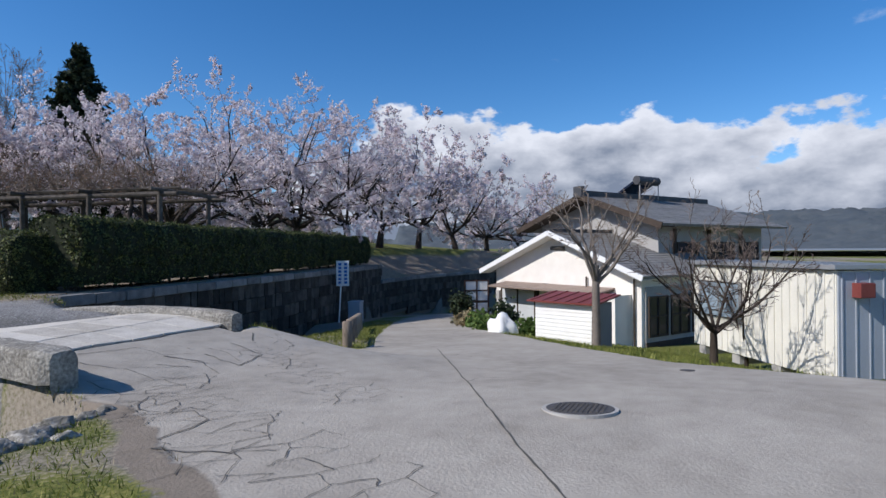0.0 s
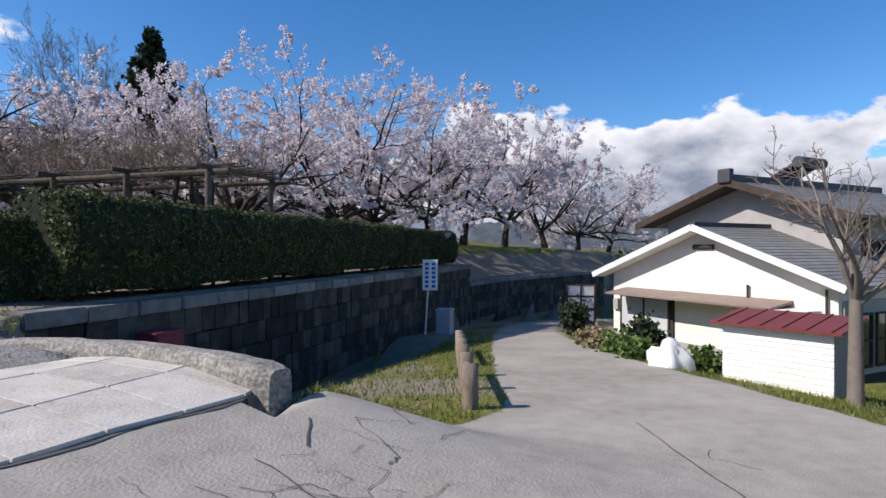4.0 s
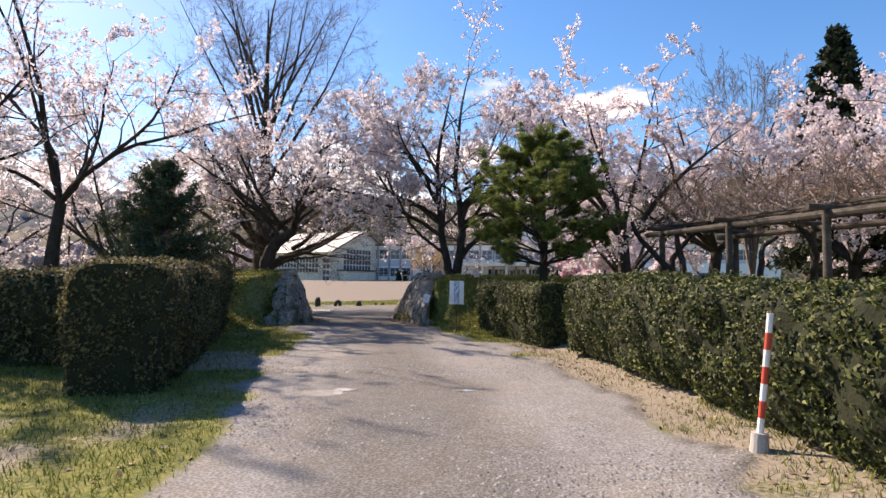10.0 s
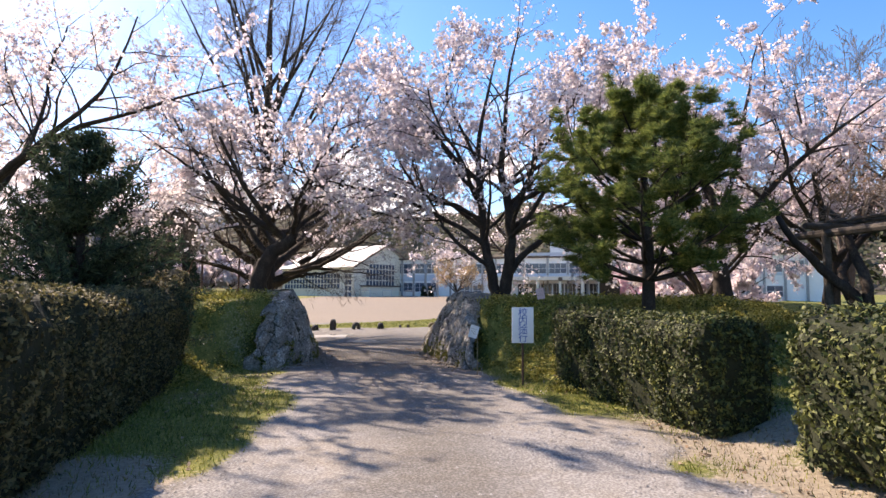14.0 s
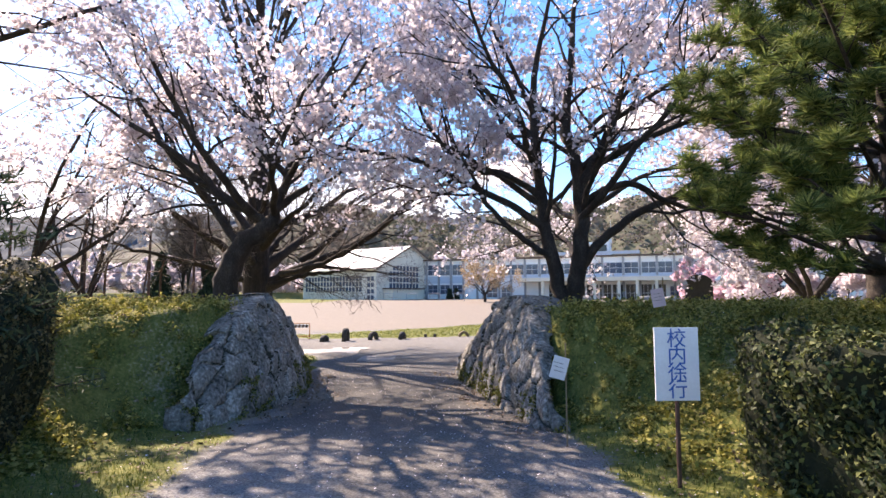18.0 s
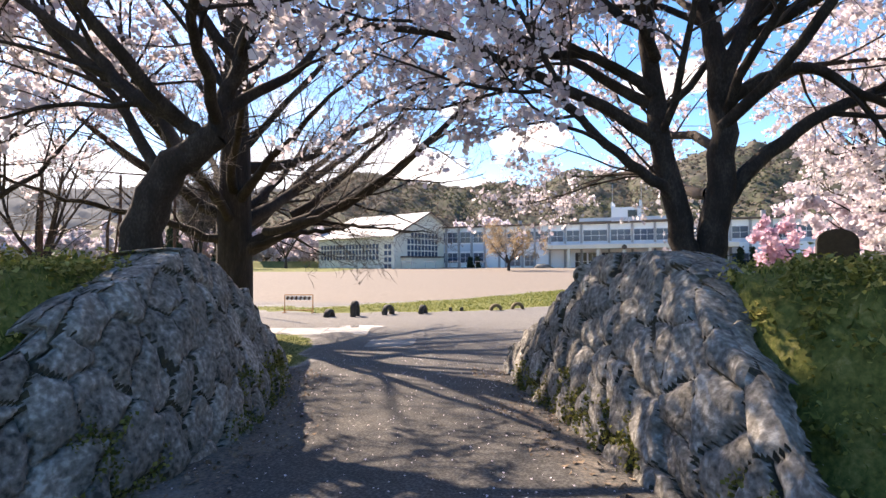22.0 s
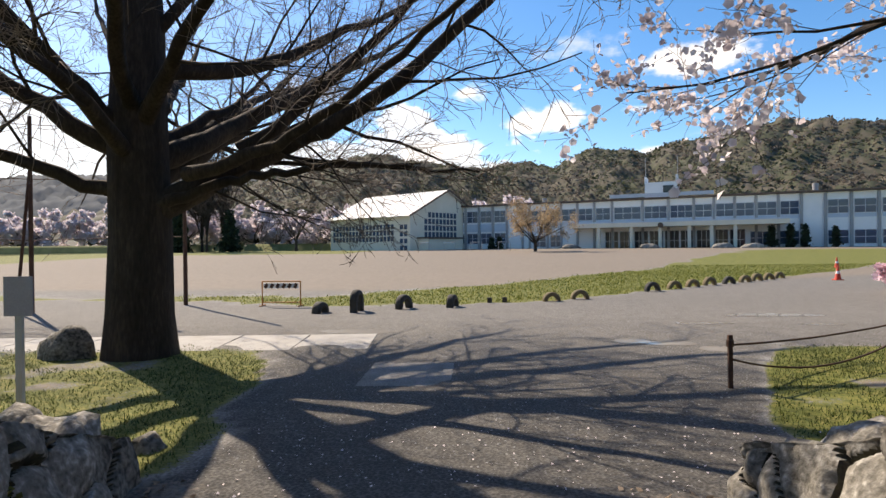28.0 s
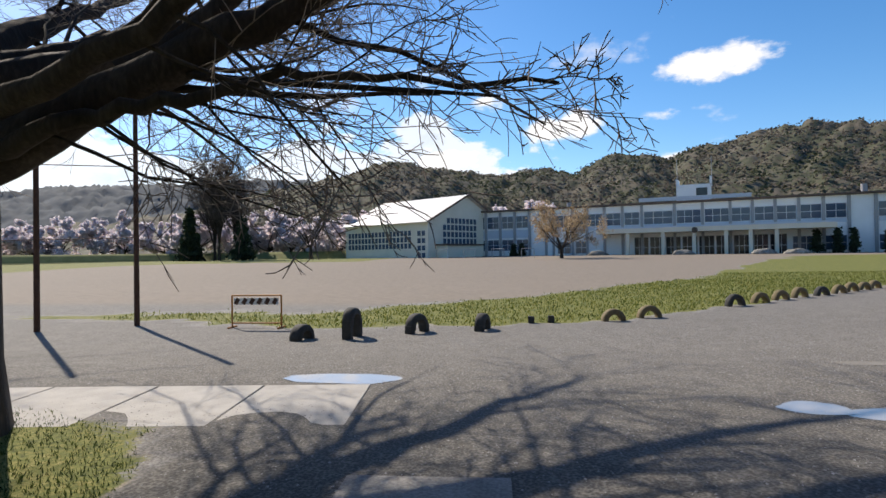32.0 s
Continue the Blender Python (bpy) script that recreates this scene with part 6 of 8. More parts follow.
for q in range(6):
    part("writing", box(0.045, 0.008, 0.05, -0.13 + q * 0.068, -0.225, 1.28 + 0.002 * (q % 2)), WHITE_PAINT, rb)

# small shed with red sheet roof
sh = thing("garden_shed", 13.7, -8.7, Z(13.9, -8.2) - 0.1, "small white clapboard shed with red-brown sheet roof", "shed", rz=math.degrees(math.atan2(2.0, 0.8)))
part("body", box(2.15, 1.0, 1.45, 1.07, -0.5, 0.62), mat("shed_side", [(0.12, 0.15, 0.17), (0.18, 0.21, 0.23)], 2, 0.6, 0.05), sh)
for q in range(11):
    part("clapboard", box(2.12, 0.03, 0.135, 1.07, 0.012, 0.02 + q * 0.122, rot=Matrix.Rotation(radians(7), 4, "X")), mat("white_clapboard", [(0.7, 0.69, 0.65), (0.82, 0.81, 0.77)], 3, 0.6, 0.1, 40), sh)
sr = part("roof", box(2.5, 1.5, 0.05, 1.07, -0.5, 1.45, rot=Matrix.Rotation(radians(-8), 4, "X")), RED_ROOF, sh)
for q in range(6):
    part("seam", box(0.04, 1.5, 0.06, 0.0 + q * 0.43, -0.5, 1.47, rot=Matrix.Rotation(radians(-8), 4, "X")), RED_ROOF, sr)

# prefab cabin with ribbed panels
wx, wy = 10.1, -14.0
wrz = math.degrees(math.atan2(2.6, 4.3))
cb = thing("prefab_cabin", wx, wy, -1.82, "cream ribbed steel cabin with flat sheet roof", "cabin", rz=wrz)
part("body", box(5.0, 1.15, 2.25, 2.5, -0.575, 1.22), PANEL, cb)
for q in range(21):
    part("rib", box(0.03, 0.03, 2.2, 0.05 + q * 0.245, 0.012, 1.22), PANEL, cb)
# the cabin end's shade is put into a bluer panel and ribs
part("end_panel", box(0.03, 1.11, 2.2, -0.012, -0.575, 1.22), BLUE_AND_SHADE, cb)
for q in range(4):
    part("rib", box(0.03, 0.03, 2.2, -0.03, -0.1 - q * 0.32, 1.22), BLUE_AND_SHADE, cb)
roof = part("roof", box(5.2, 1.4, 0.1, 2.5, -0.575, 2.42, 0.01), GALV, cb)
for q in range(22):
    part("corrugation", box(0.05, 1.38, 0.03, 0.0 + q * 0.238, -0.575, 2.475), GALV, roof)
part("hood", box(0.24, 0.34, 0.3, -0.12, -0.5, 1.95, 0.02), RED_ROOF, cb)
cw = part("window", box(1.7, 0.06, 0.95, 3.75, 0.02, 1.45), DARK, cb)
for q in (3.33, 4.17):
    part("pane", box(0.8, 0.03, 0.88, q, 0.06, 1.45), glass("cabin_glass", (0.16, 0.2, 0.23), 0.1), cw)
for q in (2.9, 3.75, 4.6):
    part("mullion", box(0.05, 0.05, 0.98, q, 0.07, 1.45), GALV, cw)
for q in range(4):
    part("footing", box(0.3, 1.1, 0.3, 0.3 + q * 1.45, -0.575, 0.0), CONCRETE, cb)

# covered pile by the lane, edging plants
def blob(name, x, y, z, r, seed, material, label, category, squash=0.8, n=3, amp=0.25):
    bm = bmesh.new()
    bmesh.ops.create_icosphere(bm, subdivisions=n, radius=1)
    for v in bm.verts:
        c = v.co.copy()
        k = 1 + amp * noise.noise(c * 1.6 + Vector((seed * 3.7, 0, 0))) + 0.4 * amp * noise.noise(c * 4.5 + Vector((0, seed, 0)))
        v.co = Vector((c.x * r[0] * k, c.y * r[1] * k, max(-0.15, c.z * k) * r[2]))
    for f in bm.faces:
        f.smooth = True
    me = bpy.data.meshes.new(name)
    bm.to_mesh(me)
    bm.free()
    me.materials.append(material)
    ob = new(name, me)
    ob.matrix_basis = Matrix.Translation((x, y, z))
    return tagged(ob, label, category)


blob("sheeted_mound", 14.3, -5.6, Z(14.3, -5.6) - 0.02, (0.42, 0.48, 0.62), 3, mat("white_sheeting", [(0.62, 0.62, 0.6), (0.8, 0.8, 0.78)], 3, 0.6, 0.3, 30), "mound covered with white sheeting beside the lane", "mound", amp=0.45)


def shrub(x, y, r, h, seed, material, label, n=700, flake=0.06, name="shrub"):
    rng = np.random.default_rng(seed)
    ob = thing(name, x, y, Z(x, y), label, "shrub", "small shrubs by the house")
    stems = [bough(rng, (0, 0, -0.05), (rng.uniform(-1, 1) * r / h, rng.uniform(-1, 1) * r / h, 1), h * rng.uniform(0.7, 1.1), 0.018, 0.004, 5, 0.15) for _ in range(9)]
    part("stems", tube_mesh("stems", stems, 4, TWIG), None, ob)
    part("foliage", flakes("foliage", along(stems, n // 9, rng, 0.25 * r, 0.3), flake, rng, material, 4, 1.4), None, ob)
    return ob


DRYPLANT = mat("dry_flowerbed", [(0.16, 0.12, 0.06), (0.34, 0.29, 0.17)], 3, 0.9, 0, 30, transl=0.2, island=True)
FRESH = mat("fresh_leaf", [(0.05, 0.1, 0.02), (0.14, 0.2, 0.05)], 3, 0.7, 0, 30, transl=0.3, island=True)
for i, (x, y) in enumerate([(15.6, -4.7), (16.8, -3.9), (18.0, -3.2), (19.3, -2.6), (20.6, -2.1), (15.2, -6.4), (15.9, -7.2)]):
    shrub(x, y, 0.6, 0.5, 300 + i, DRYPLANT if i in (2, 3, 4) else FRESH, "low border plants beside the lane")
shrub(19.5, -4.2, 0.8, 1.1, 320, CEDAR, "dark rounded shrub against the house wall", 1500)
shrub(24.2, -0.4, 0.7, 1.5, 321, CEDAR, "clipped dark shrub at the house corner", 1500)

# carport gate and a van behind the house
gt = thing("carport_gate", 32.6, 2.6, Z(32.6, 2.6), "open black-framed lattice gate with pale panels", "gate", rz=-60)
for a in (0, 0.8, 1.6):
    part("post", box(0.1, 0.1, 2.4, a, 0, 1.2), RUST, gt)
for q in (0.15, 0.95, 1.7, 2.35):
    part("rail", box(1.7, 0.06, 0.08, 0.8, 0, q), RUST, gt)
for a in (0.4, 1.2):
    for q in (0.55, 1.32, 2.02):
        part("panel", box(0.68, 0.02, 0.6, a, 0, q), WHITE_PAINT, gt)
van = thing("van", 36.5, -0.3, Z(36.5, -0.3), "silver van parked beside the house", "van", rz=20)
bm = bmesh.new()
prof = [(-2.1, 0.3), (-2.15, 0.9), (-1.7, 1.0), (-1.1, 1.75), (1.9, 1.8), (2.1, 1.1), (2.1, 0.3)]
f = bm.faces.new([bm.verts.new((a, -0.8, c)) for a, c in prof])
r = bmesh.ops.extrude_face_region(bm, geom=[f])
for e in r["geom"]:
    if isinstance(e, bmesh.types.BMVert):
        e.co.y = 0.8
bmesh.ops.recalc_face_normals(bm, faces=bm.faces[:])
bmesh.ops.bevel(bm, geom=bm.edges[:], offset=0.06, segments=2, affect="EDGES")
part("body", bm, mat("silver_paint", [(0.4, 0.41, 0.42), (0.5, 0.51, 0.52)], 2, 0.3, 0, 30, metal=0.4), van)
part("windscreen", box(0.05, 1.4, 0.75, -1.42, 0, 1.36, rot=Matrix.Rotation(radians(38), 4, "Y")), PANE_DARK, van)
for s in (-0.815, 0.815):
    part("side_window", box(2.6, 0.02, 0.5, 0.4, s, 1.4), PANE_DARK, van)
    for a in (-1.4, 1.35):
        part("wheel", rod((a, s * 0.9, 0.32), (a, s * 1.02, 0.32), 0.32, sides=18), RUBBER, van)

# leafless trees in front of the sheds
t1, lv1, rg1 = bare_tree("bare_tree", 12.5, -8.9, Z(12.5, -8.9), 5.4, 4.0, 51, "slim leafless tree with pale trunk on the lawn", material=mat("pale_bark", [(0.12, 0.1, 0.085), (0.22, 0.19, 0.16)], 5, 0.9, 0.4, 40), k=7, rise=1.0, counts=(6, 5, 3), r=0.11, trunk_h=0.42, twig=TWIG_GREY)
t2, lv2, rg2 = bare_tree("bare_tree", 10.3, -11.75, Z(10.3, -11.75), 3.5, 4.6, 52, "low spreading leafless fruit tree in front of the cabin", k=7, rise=0.6, counts=(7, 5, 4), r=0.08, trunk_h=0.26, twig=TWIG)
t3, lv3, rg3 = bare_tree("bare_tree", 12.8, -12.6, Z(12.8, -12.6), 4.6, 4.0, 53, "leafless upright shrub tree beside the cabin", k=8, rise=1.2, counts=(6, 5, 3), r=0.05, trunk_h=0.1, twig=TWIG_GREY)

# ---- along the drive ----
# red and white marker pole, leaning a little
mp = thing("marker_pole", 3.84, 4.42, Z(3.84, 4.42), "leaning red and white snow pole in a concrete foot", "marker pole")
part("foot", rod((0, 0, -0.05), (0.01, 0, 0.16), 0.085, 0.07, 16), CONCRETE, mp)
for q in range(7):
    a, b = q / 7, (q + 1) / 7
    part("band", rod((0.01 + 0.09 * a, -0.04 * a, 0.14 + 1.06 * a), (0.01 + 0.09 * b, -0.04 * b, 0.14 + 1.06 * b), 0.028, sides=12), WHITE_PAINT if q % 2 == 0 else RED_PAINT, mp)
part("cap", rod((0.1, -0.04, 1.2), (0.101, -0.04, 1.22), 0.03, sides=12), WHITE_PAINT, mp)

# street lamp at the lawn's edge
lp = thing("street_lamp", -4.2, 5.35, Z(-4.2, 5.35), "dark steel street lamp with a long flat head", "street lamp")
part("pole", rod((0, 0, -0.1), (0, 0, 4.75), 0.07, 0.055, 12), RUST, lp)
part("base_plate", rod((0, 0, -0.02), (0, 0, 0.05), 0.14, sides=14), RUST, lp)
part("strut", rod((0, 0, 4.3), (0.4, -0.26, 4.78), 0.025), RUST, lp)
part("collar", rod((0, 0, 4.42), (0, 0, 4.52), 0.08, sides=12), GALV, lp)
part("head", box(1.75, 0.34, 0.14, -0.25, 0.17, 4.86, 0.04, rot=Matrix.Rotation(radians(-33.5), 4, "Z") @ Matrix.Rotation(radians(-4), 4, "Y")), mat("lamp_head_paint", [(0.38, 0.36, 0.24), (0.52, 0.5, 0.36)], 3, 0.5, 0.05), lp)
part("plate", box(0.15, 0.02, 0.24, 0.0, -0.08, 1.82, 0.004), WHITE_PAINT, lp)

# go-slow sign of the school
sg = thing("go_slow_sign", 2.02, 16.05, Z(2.02, 16.05), "white board with blue writing on a grey stake", "sign", rz=4)
sz = 1.46 - Z(2.02, 16.05)
part("stake", rod((0, 0.02, -0.2), (0, 0.02, sz - 0.3), 0.022), RUST, sg)
sb = part("board", box(0.42, 0.02, 0.68, 0, 0, sz - 0.34, 0.004), WHITE_PAINT, sg)
for i, ch in enumerate("校内徐行"):
    cu = bpy.data.curves.new("character", "FONT")
    cu.body = ch
    cu.size = 0.19
    cu.align_x = "CENTER"
    cu.extrude = 0.002
    tmpo = bpy.data.objects.new("character", cu)
    scene.collection.objects.link(tmpo)
    me = bpy.data.meshes.new_from_object(tmpo.evaluated_get(bpy.context.evaluated_depsgraph_get()))
    bpy.data.objects.remove(tmpo)
    me.materials.clear()
    me.materials.append(BLUE_INK)
    part("character", me, None, sb, m=Matrix.Translation((0.0, -0.014, sz - 0.17 - i * 0.157)) @ Matrix.Rotation(radians(90), 4, "X"))

# paper notices on thin stakes in the bank
for nx_, ny_, nz_, lean, m_ in ((1.2, 17.6, 0.97, 16, WHITE_PAINT), (2.95, 19.2, 1.5, -10, mat("pink_notice", [(0.6, 0.45, 0.5), (0.75, 0.62, 0.66)], 4, 0.7))):
    nt_ = thing("notice", nx_, ny_, Z(nx_, ny_), "small laminated notice on a thin garden stake", "notice", "notices in the bank")
    hz = max(0.35, nz_ - Z(nx_, ny_))
    part("stake", rod((0.06, 0, -0.1), (0.06, 0, hz + 0.22), 0.01, sides=6), mat("bamboo", [(0.2, 0.14, 0.08), (0.3, 0.22, 0.13)], 5, 0.7), nt_)
    nb = part("sheet", box(0.19, 0.006, 0.27, -0.02, -0.015, hz - 0.08, rot=Matrix.Rotation(radians(lean), 4, "Y")), m_, nt_)
    for q in range(3):
        part("writing", box(0.12, 0.004, 0.006, -0.03, -0.021, hz - 0.02 - q * 0.05, rot=Matrix.Rotation(radians(lean), 4, "Y")), JOINT, nb)

# memorial stone on the bank
st = thing("memorial_stone", 7.75, 29.5, 1.5, "dark round-topped memorial stone on the bank", "memorial stone", rz=-20)
bm = bmesh.new()
outl = [(-0.42, 0), (-0.42, 0.62)] + [(-0.42 * math.cos(a), 0.62 + 0.3 * math.sin(a)) for a in np.linspace(0.3, 2.84, 8)] + [(0.42, 0.62), (0.42, 0)]
f = bm.faces.new([bm.verts.new((a, 0, c)) for a, c in outl])
r = bmesh.ops.extrude_face_region(bm, geom=[f])
for e in r["geom"]:
    if isinstance(e, bmesh.types.BMVert):
        e.co.y = 0.25
bmesh.ops.recalc_face_normals(bm, faces=bm.faces[:])
bmesh.ops.bevel(bm, geom=bm.edges[:], offset=0.02, segments=2, affect="EDGES")
part("slab", bm, DARK, st)
ph = 1.6 - Z(7.75, 29.5)
part("plinth", box(1.2, 0.6, ph, 0, 0.12, 0.05 - ph / 2, 0.02), STONE, st)

# ---- pergola with bare wisteria ----
pg_d = np.array([-0.183, 0.983])
pg_n = np.array([0.983, 0.183])
p0 = np.array([10.62, 5.45])
BEAM = mat("weathered_beam", [(0.04, 0.034, 0.028), (0.09, 0.078, 0.066), (0.16, 0.142, 0.122)], 6, 0.9, 0.6, 40, obj=0.2)
pergola = thing("pergola", 0, 0, 0, "weathered log pergola overgrown with bare wisteria", "pergola")
TOPZ = 3.0
for k in range(5):
    for s in (0.0, 2.7):
        c = p0 + pg_d * 2.9 * k + pg_n * s
        part("post", tube_mesh("post", [(np.array([(c[0], c[1], Z(*c) - 0.2), (c[0] + 0.01, c[1], 1.6), (c[0], c[1], TOPZ)]), np.array([0.1, 0.09, 0.085]))], 10, BEAM), None, pergola)
    a, b = p0 + pg_d * 2.9 * k - pg_n * 0.5, p0 + pg_d * 2.9 * k + pg_n * 3.2
    part("cross_beam", rod((a[0], a[1], TOPZ + 0.15), (b[0], b[1], TOPZ + 0.15), 0.07), BEAM, pergola)
prng = np.random.default_rng(8)
for s in (0.0, 2.7):
    a, b = p0 - pg_d * 0.7 + pg_n * s, p0 + pg_d * 12.4 + pg_n * s
    part("beam", rod((a[0], a[1], TOPZ), (b[0], b[1], TOPZ), 0.085), BEAM, pergola)
for s in np.arange(0.3, 2.6, 0.42):
    a, b = p0 - pg_d * 0.6 + pg_n * s, p0 + pg_d * 12.2 + pg_n * (s + prng.uniform(-0.1, 0.1))
    part("pole", rod((a[0], a[1], TOPZ + 0.24), (b[0], b[1], TOPZ + 0.24 + prng.uniform(-0.03, 0.03)), 0.04, sides=6), BEAM, pergola)
vines, fine = [], []
for k in range(9):
    c = p0 + pg_d * prng.uniform(0, 12) + pg_n * prng.choice([0.25, 2.4])
    v = bough(prng, (c[0], c[1], Z(*c) - 0.1), (prng.uniform(-0.3, 0.3), prng.uniform(-0.3, 0.3), 1), 3.3, 0.13, 0.06, 9, 0.22)
    vines.append(v)
for k in range(250):
    c = p0 + pg_d * prng.uniform(-0.3, 12.2) + pg_n * prng.uniform(-0.2, 3.0)
    fine.append(bough(prng, (c[0], c[1], TOPZ + 0.25), (prng.uniform(-1, 1), prng.uniform(-1, 1), prng.uniform(0.2, 1.1)), prng.uniform(0.9, 2.0), 0.02, 0.007, 6, 0.28, 0.02))
lvv = branching(prng, fine, 2, [5, 4], [0.5, 0.55], 0.9, 0.05, 0.2, 0.2, 0.2)
part("vine", tube_mesh("vine", vines, 7, BARK), None, pergola, "twisted wisteria stems")
part_stuff("tendril_mass", tube_mesh("tendril_mass", fine, 4, TWIG_GREY), None, pergola)
tw = part_stuff("twig_mass", tube_mesh("twig_mass", lvv[1] + lvv[2], 3, TWIG_GREY), None, pergola)
part_stuff("bud_mass", flakes("buds", along(lvv[2], 1, prng, 0.05), 0.02, prng, BUD, 4, 1.6), None, pergola)

# ---- schoolyard ----
def net_pole(x, y, h, brace=0.0):
    n = thing("net_pole", x, y, Z(x, y), "tall dark steel pole of a ball net", "pole", "poles of the ball net")
    part("pole", rod((0, 0, -0.1), (0, 0, h), 0.07, 0.055, 10), RUST, n)
    if brace:
        part("brace", rod((-brace, 0.1, -0.1), (0, 0, h * 0.75), 0.045, sides=8), RUST, n)
    return n


net_pole(-11.8, 40.3, 5.8)
net_pole(-13.6, 39.2, 5.8)
net_pole(-15.3, 38.1, 5.8, 0.6)
net_pole(-17.8, 37.0, 5.8, 0.6)
net_pole(-20.5, 35.8, 5.8)
for q in (2.2, 4.0, 5.6):
    wire = tagged(new("net_wire", tube_mesh("net_wire", [(np.array([(-11.8, 40.3, q - 0.4), (-15.3, 38.1, q - 0.5), (-20.5, 35.8, q - 0.4)]), np.array([0.012, 0.012, 0.012]))], 4, RUST)), "thin steel wire between the net poles", "wire")

fence = thing("chain_link_fence", 0, 0, 0, "tall rusty chain-link fence posts with wire along the yard", "fence")
for k in range(9):
    fx, fy = -10.5 - k * 2.2, 30.2 + k * 0.35
    part("post", rod((fx, fy, Z(fx, fy) - 0.2), (fx, fy, Z(fx, fy) + 3.0), 0.04), RUST, fence)
    part("arm", rod((fx, fy, Z(fx, fy) + 3.0), (fx + 0.25, fy - 0.25, Z(fx, fy) + 3.4), 0.03), RUST, fence)
for q in (0.3, 1.2, 2.1, 3.0):
    part("wire", rod((-10.5, 30.2, Z(-10.5, 30.2) + q), (-28.1, 33.0, Z(-28.1, 33.0) + q), 0.012, sides=5), RUST, fence)

bar = thing("barricade", -9.04, 39.9, Z(-8.5, 39.9), "orange tube barricade with a striped board", "barricade")
ORANGE = mat("faded_orange", [(0.4, 0.17, 0.05), (0.52, 0.24, 0.08)], 6, 0.6)
for a in (0.0, 1.24):
    part("leg", rod((a, 0, 0), (a, 0, 0.78), 0.022), ORANGE, bar)
    part("foot", rod((a, -0.22, 0.02), (a, 0.22, 0.02), 0.022), ORANGE, bar)
for q in (0.12, 0.78):
    part("tube", rod((0, 0, q), (1.24, 0, q), 0.02), ORANGE, bar)
sbd = part("striped_board", box(1.12, 0.02, 0.16, 0.62, -0.02, 0.64), WHITE_PAINT, bar)
for q in range(6):
    part("stripe", box(0.1, 0.008, 0.15, 0.14 + q * 0.19, -0.033, 0.64, rot=Matrix.Rotation(radians(30), 4, "Y")), RUST, sbd)


def tyre(x, y, rz, R=0.33, w=0.2, up=0.0, m=None, label="half-buried rubber tyre standing in the grass"):
    t = thing("buried_tyre", x, y, Z(x, y), label, "tyre", "tyres along the yard", rz=rz)
    arc = np.linspace(-0.25, math.pi + 0.25, 19)
    prof = [(0.0, -0.5), (0.55, -0.5), (0.86, -0.42), (0.98, -0.2), (1.0, 0.2), (0.95, 0.42), (0.55, 0.5), (0.0, 0.5), (-0.08, 0.4), (-0.08, -0.4)]
    G = np.array([[((R - 0.13 + 0.13 * a) * math.cos(th), b * w, (R - 0.13 + 0.13 * a) * math.sin(th) + up) for a, b in prof + prof[:1]] for th in arc])
    part("tread", grid_mesh("tread", G, m or RUBBER), None, t)
    if up > 0.05:
        for a in (-1, 1):
            part("sidewall", box(0.13, w * 0.9, up + 0.1, a * (R - 0.06), 0, (up + 0.1) / 2 - 0.05, 0.02), m or RUBBER, t)
    return t


tyre(-6.6, 38.1, 75, 0.3, 0.25, 0.02)
tyre(-5.62, 38.35, 82, 0.3, 0.22, 0.33)
tyre(-4.4, 39.15, 60, 0.3, 0.22, 0.12)
tyre(-3.0, 39.6, 75, 0.3, 0.22, 0.08)
for a, b in ((-1.9, 40.8), (-1.42, 40.9)):
    sp_ = thing("peg", a, b, Z(a, b), "short dark wooden peg in the ground", "peg", "pegs in the yard")
    part("peg", box(0.15, 0.12, 0.22, 0, 0, 0.06, 0.02), RUBBER, sp_)
tyre(0.1, 41.2, 14, 0.3, 0.2, 0.0, RUBBER_TAN)
tyre(1.1, 41.9, 14, 0.32, 0.2, 0.0, RUBBER_TAN)
for k, (a, b) in enumerate([(4.25, 44.9), (5.4, 46.0), (6.4, 46.9), (7.4, 47.8), (8.5, 48.6), (9.6, 49.6), (10.5, 50.5), (11.4, 51.3), (12.3, 52.2)]):
    tyre(a, b, 30, 0.36, 0.2, -0.03 if k % 3 else 0.0, RUBBER if k in (0, 4) else RUBBER_TAN)

for a, b in ((14.2, 50.7), (16.3, 50.6), (20.5, 62.0)):
    c = thing("traffic_cone", a, b, Z(a, b), "small faded red traffic cone", "traffic cone", "red cones")
    part("base", box(0.36, 0.36, 0.04, 0, 0, 0.02, 0.01), RED_PAINT, c)
    part("cone", rod((0, 0, 0.04), (0, 0, 0.68), 0.14, 0.03, 16), RED_PAINT, c)
    part("band", rod((0, 0, 0.3), (0, 0, 0.42), 0.1, 0.078, 16), WHITE_PAINT, c)

# rope posts at the lawn right of the way in
rp = [(1.1, 29.6), (4.9, 32.2), (9.0, 34.6)]
for a, b in rp:
    c = thing("rope_post", a, b, Z(a, b), "rusty angle-iron post for a rope", "post", "rope posts")
    part("post", box(0.05, 0.05, 0.68, 0, 0, 0.3, 0.008, ), RUST, c)
    part("knob", rod((0, 0, 0.5), (0, 0, 0.58), 0.045), RUST, c)
for (a, b), (c, d) in zip(rp[:-1], rp[1:]):
    for h0, sag in ((0.52, 0.06), (0.35, 0.3)):
        T = np.linspace(0, 1, 14)
        pts_ = np.stack([a + (c - a) * T, b + (d - b) * T, np.array([Z(a + (c - a) * q, b + (d - b) * q) for q in T]) + h0 - sag * 4 * T * (1 - T)], 1)
        tagged(new("rope", tube_mesh("rope", [(pts_, np.full(14, 0.014))], 6, RUST)), "sagging dark rope between rusty posts", "rope")

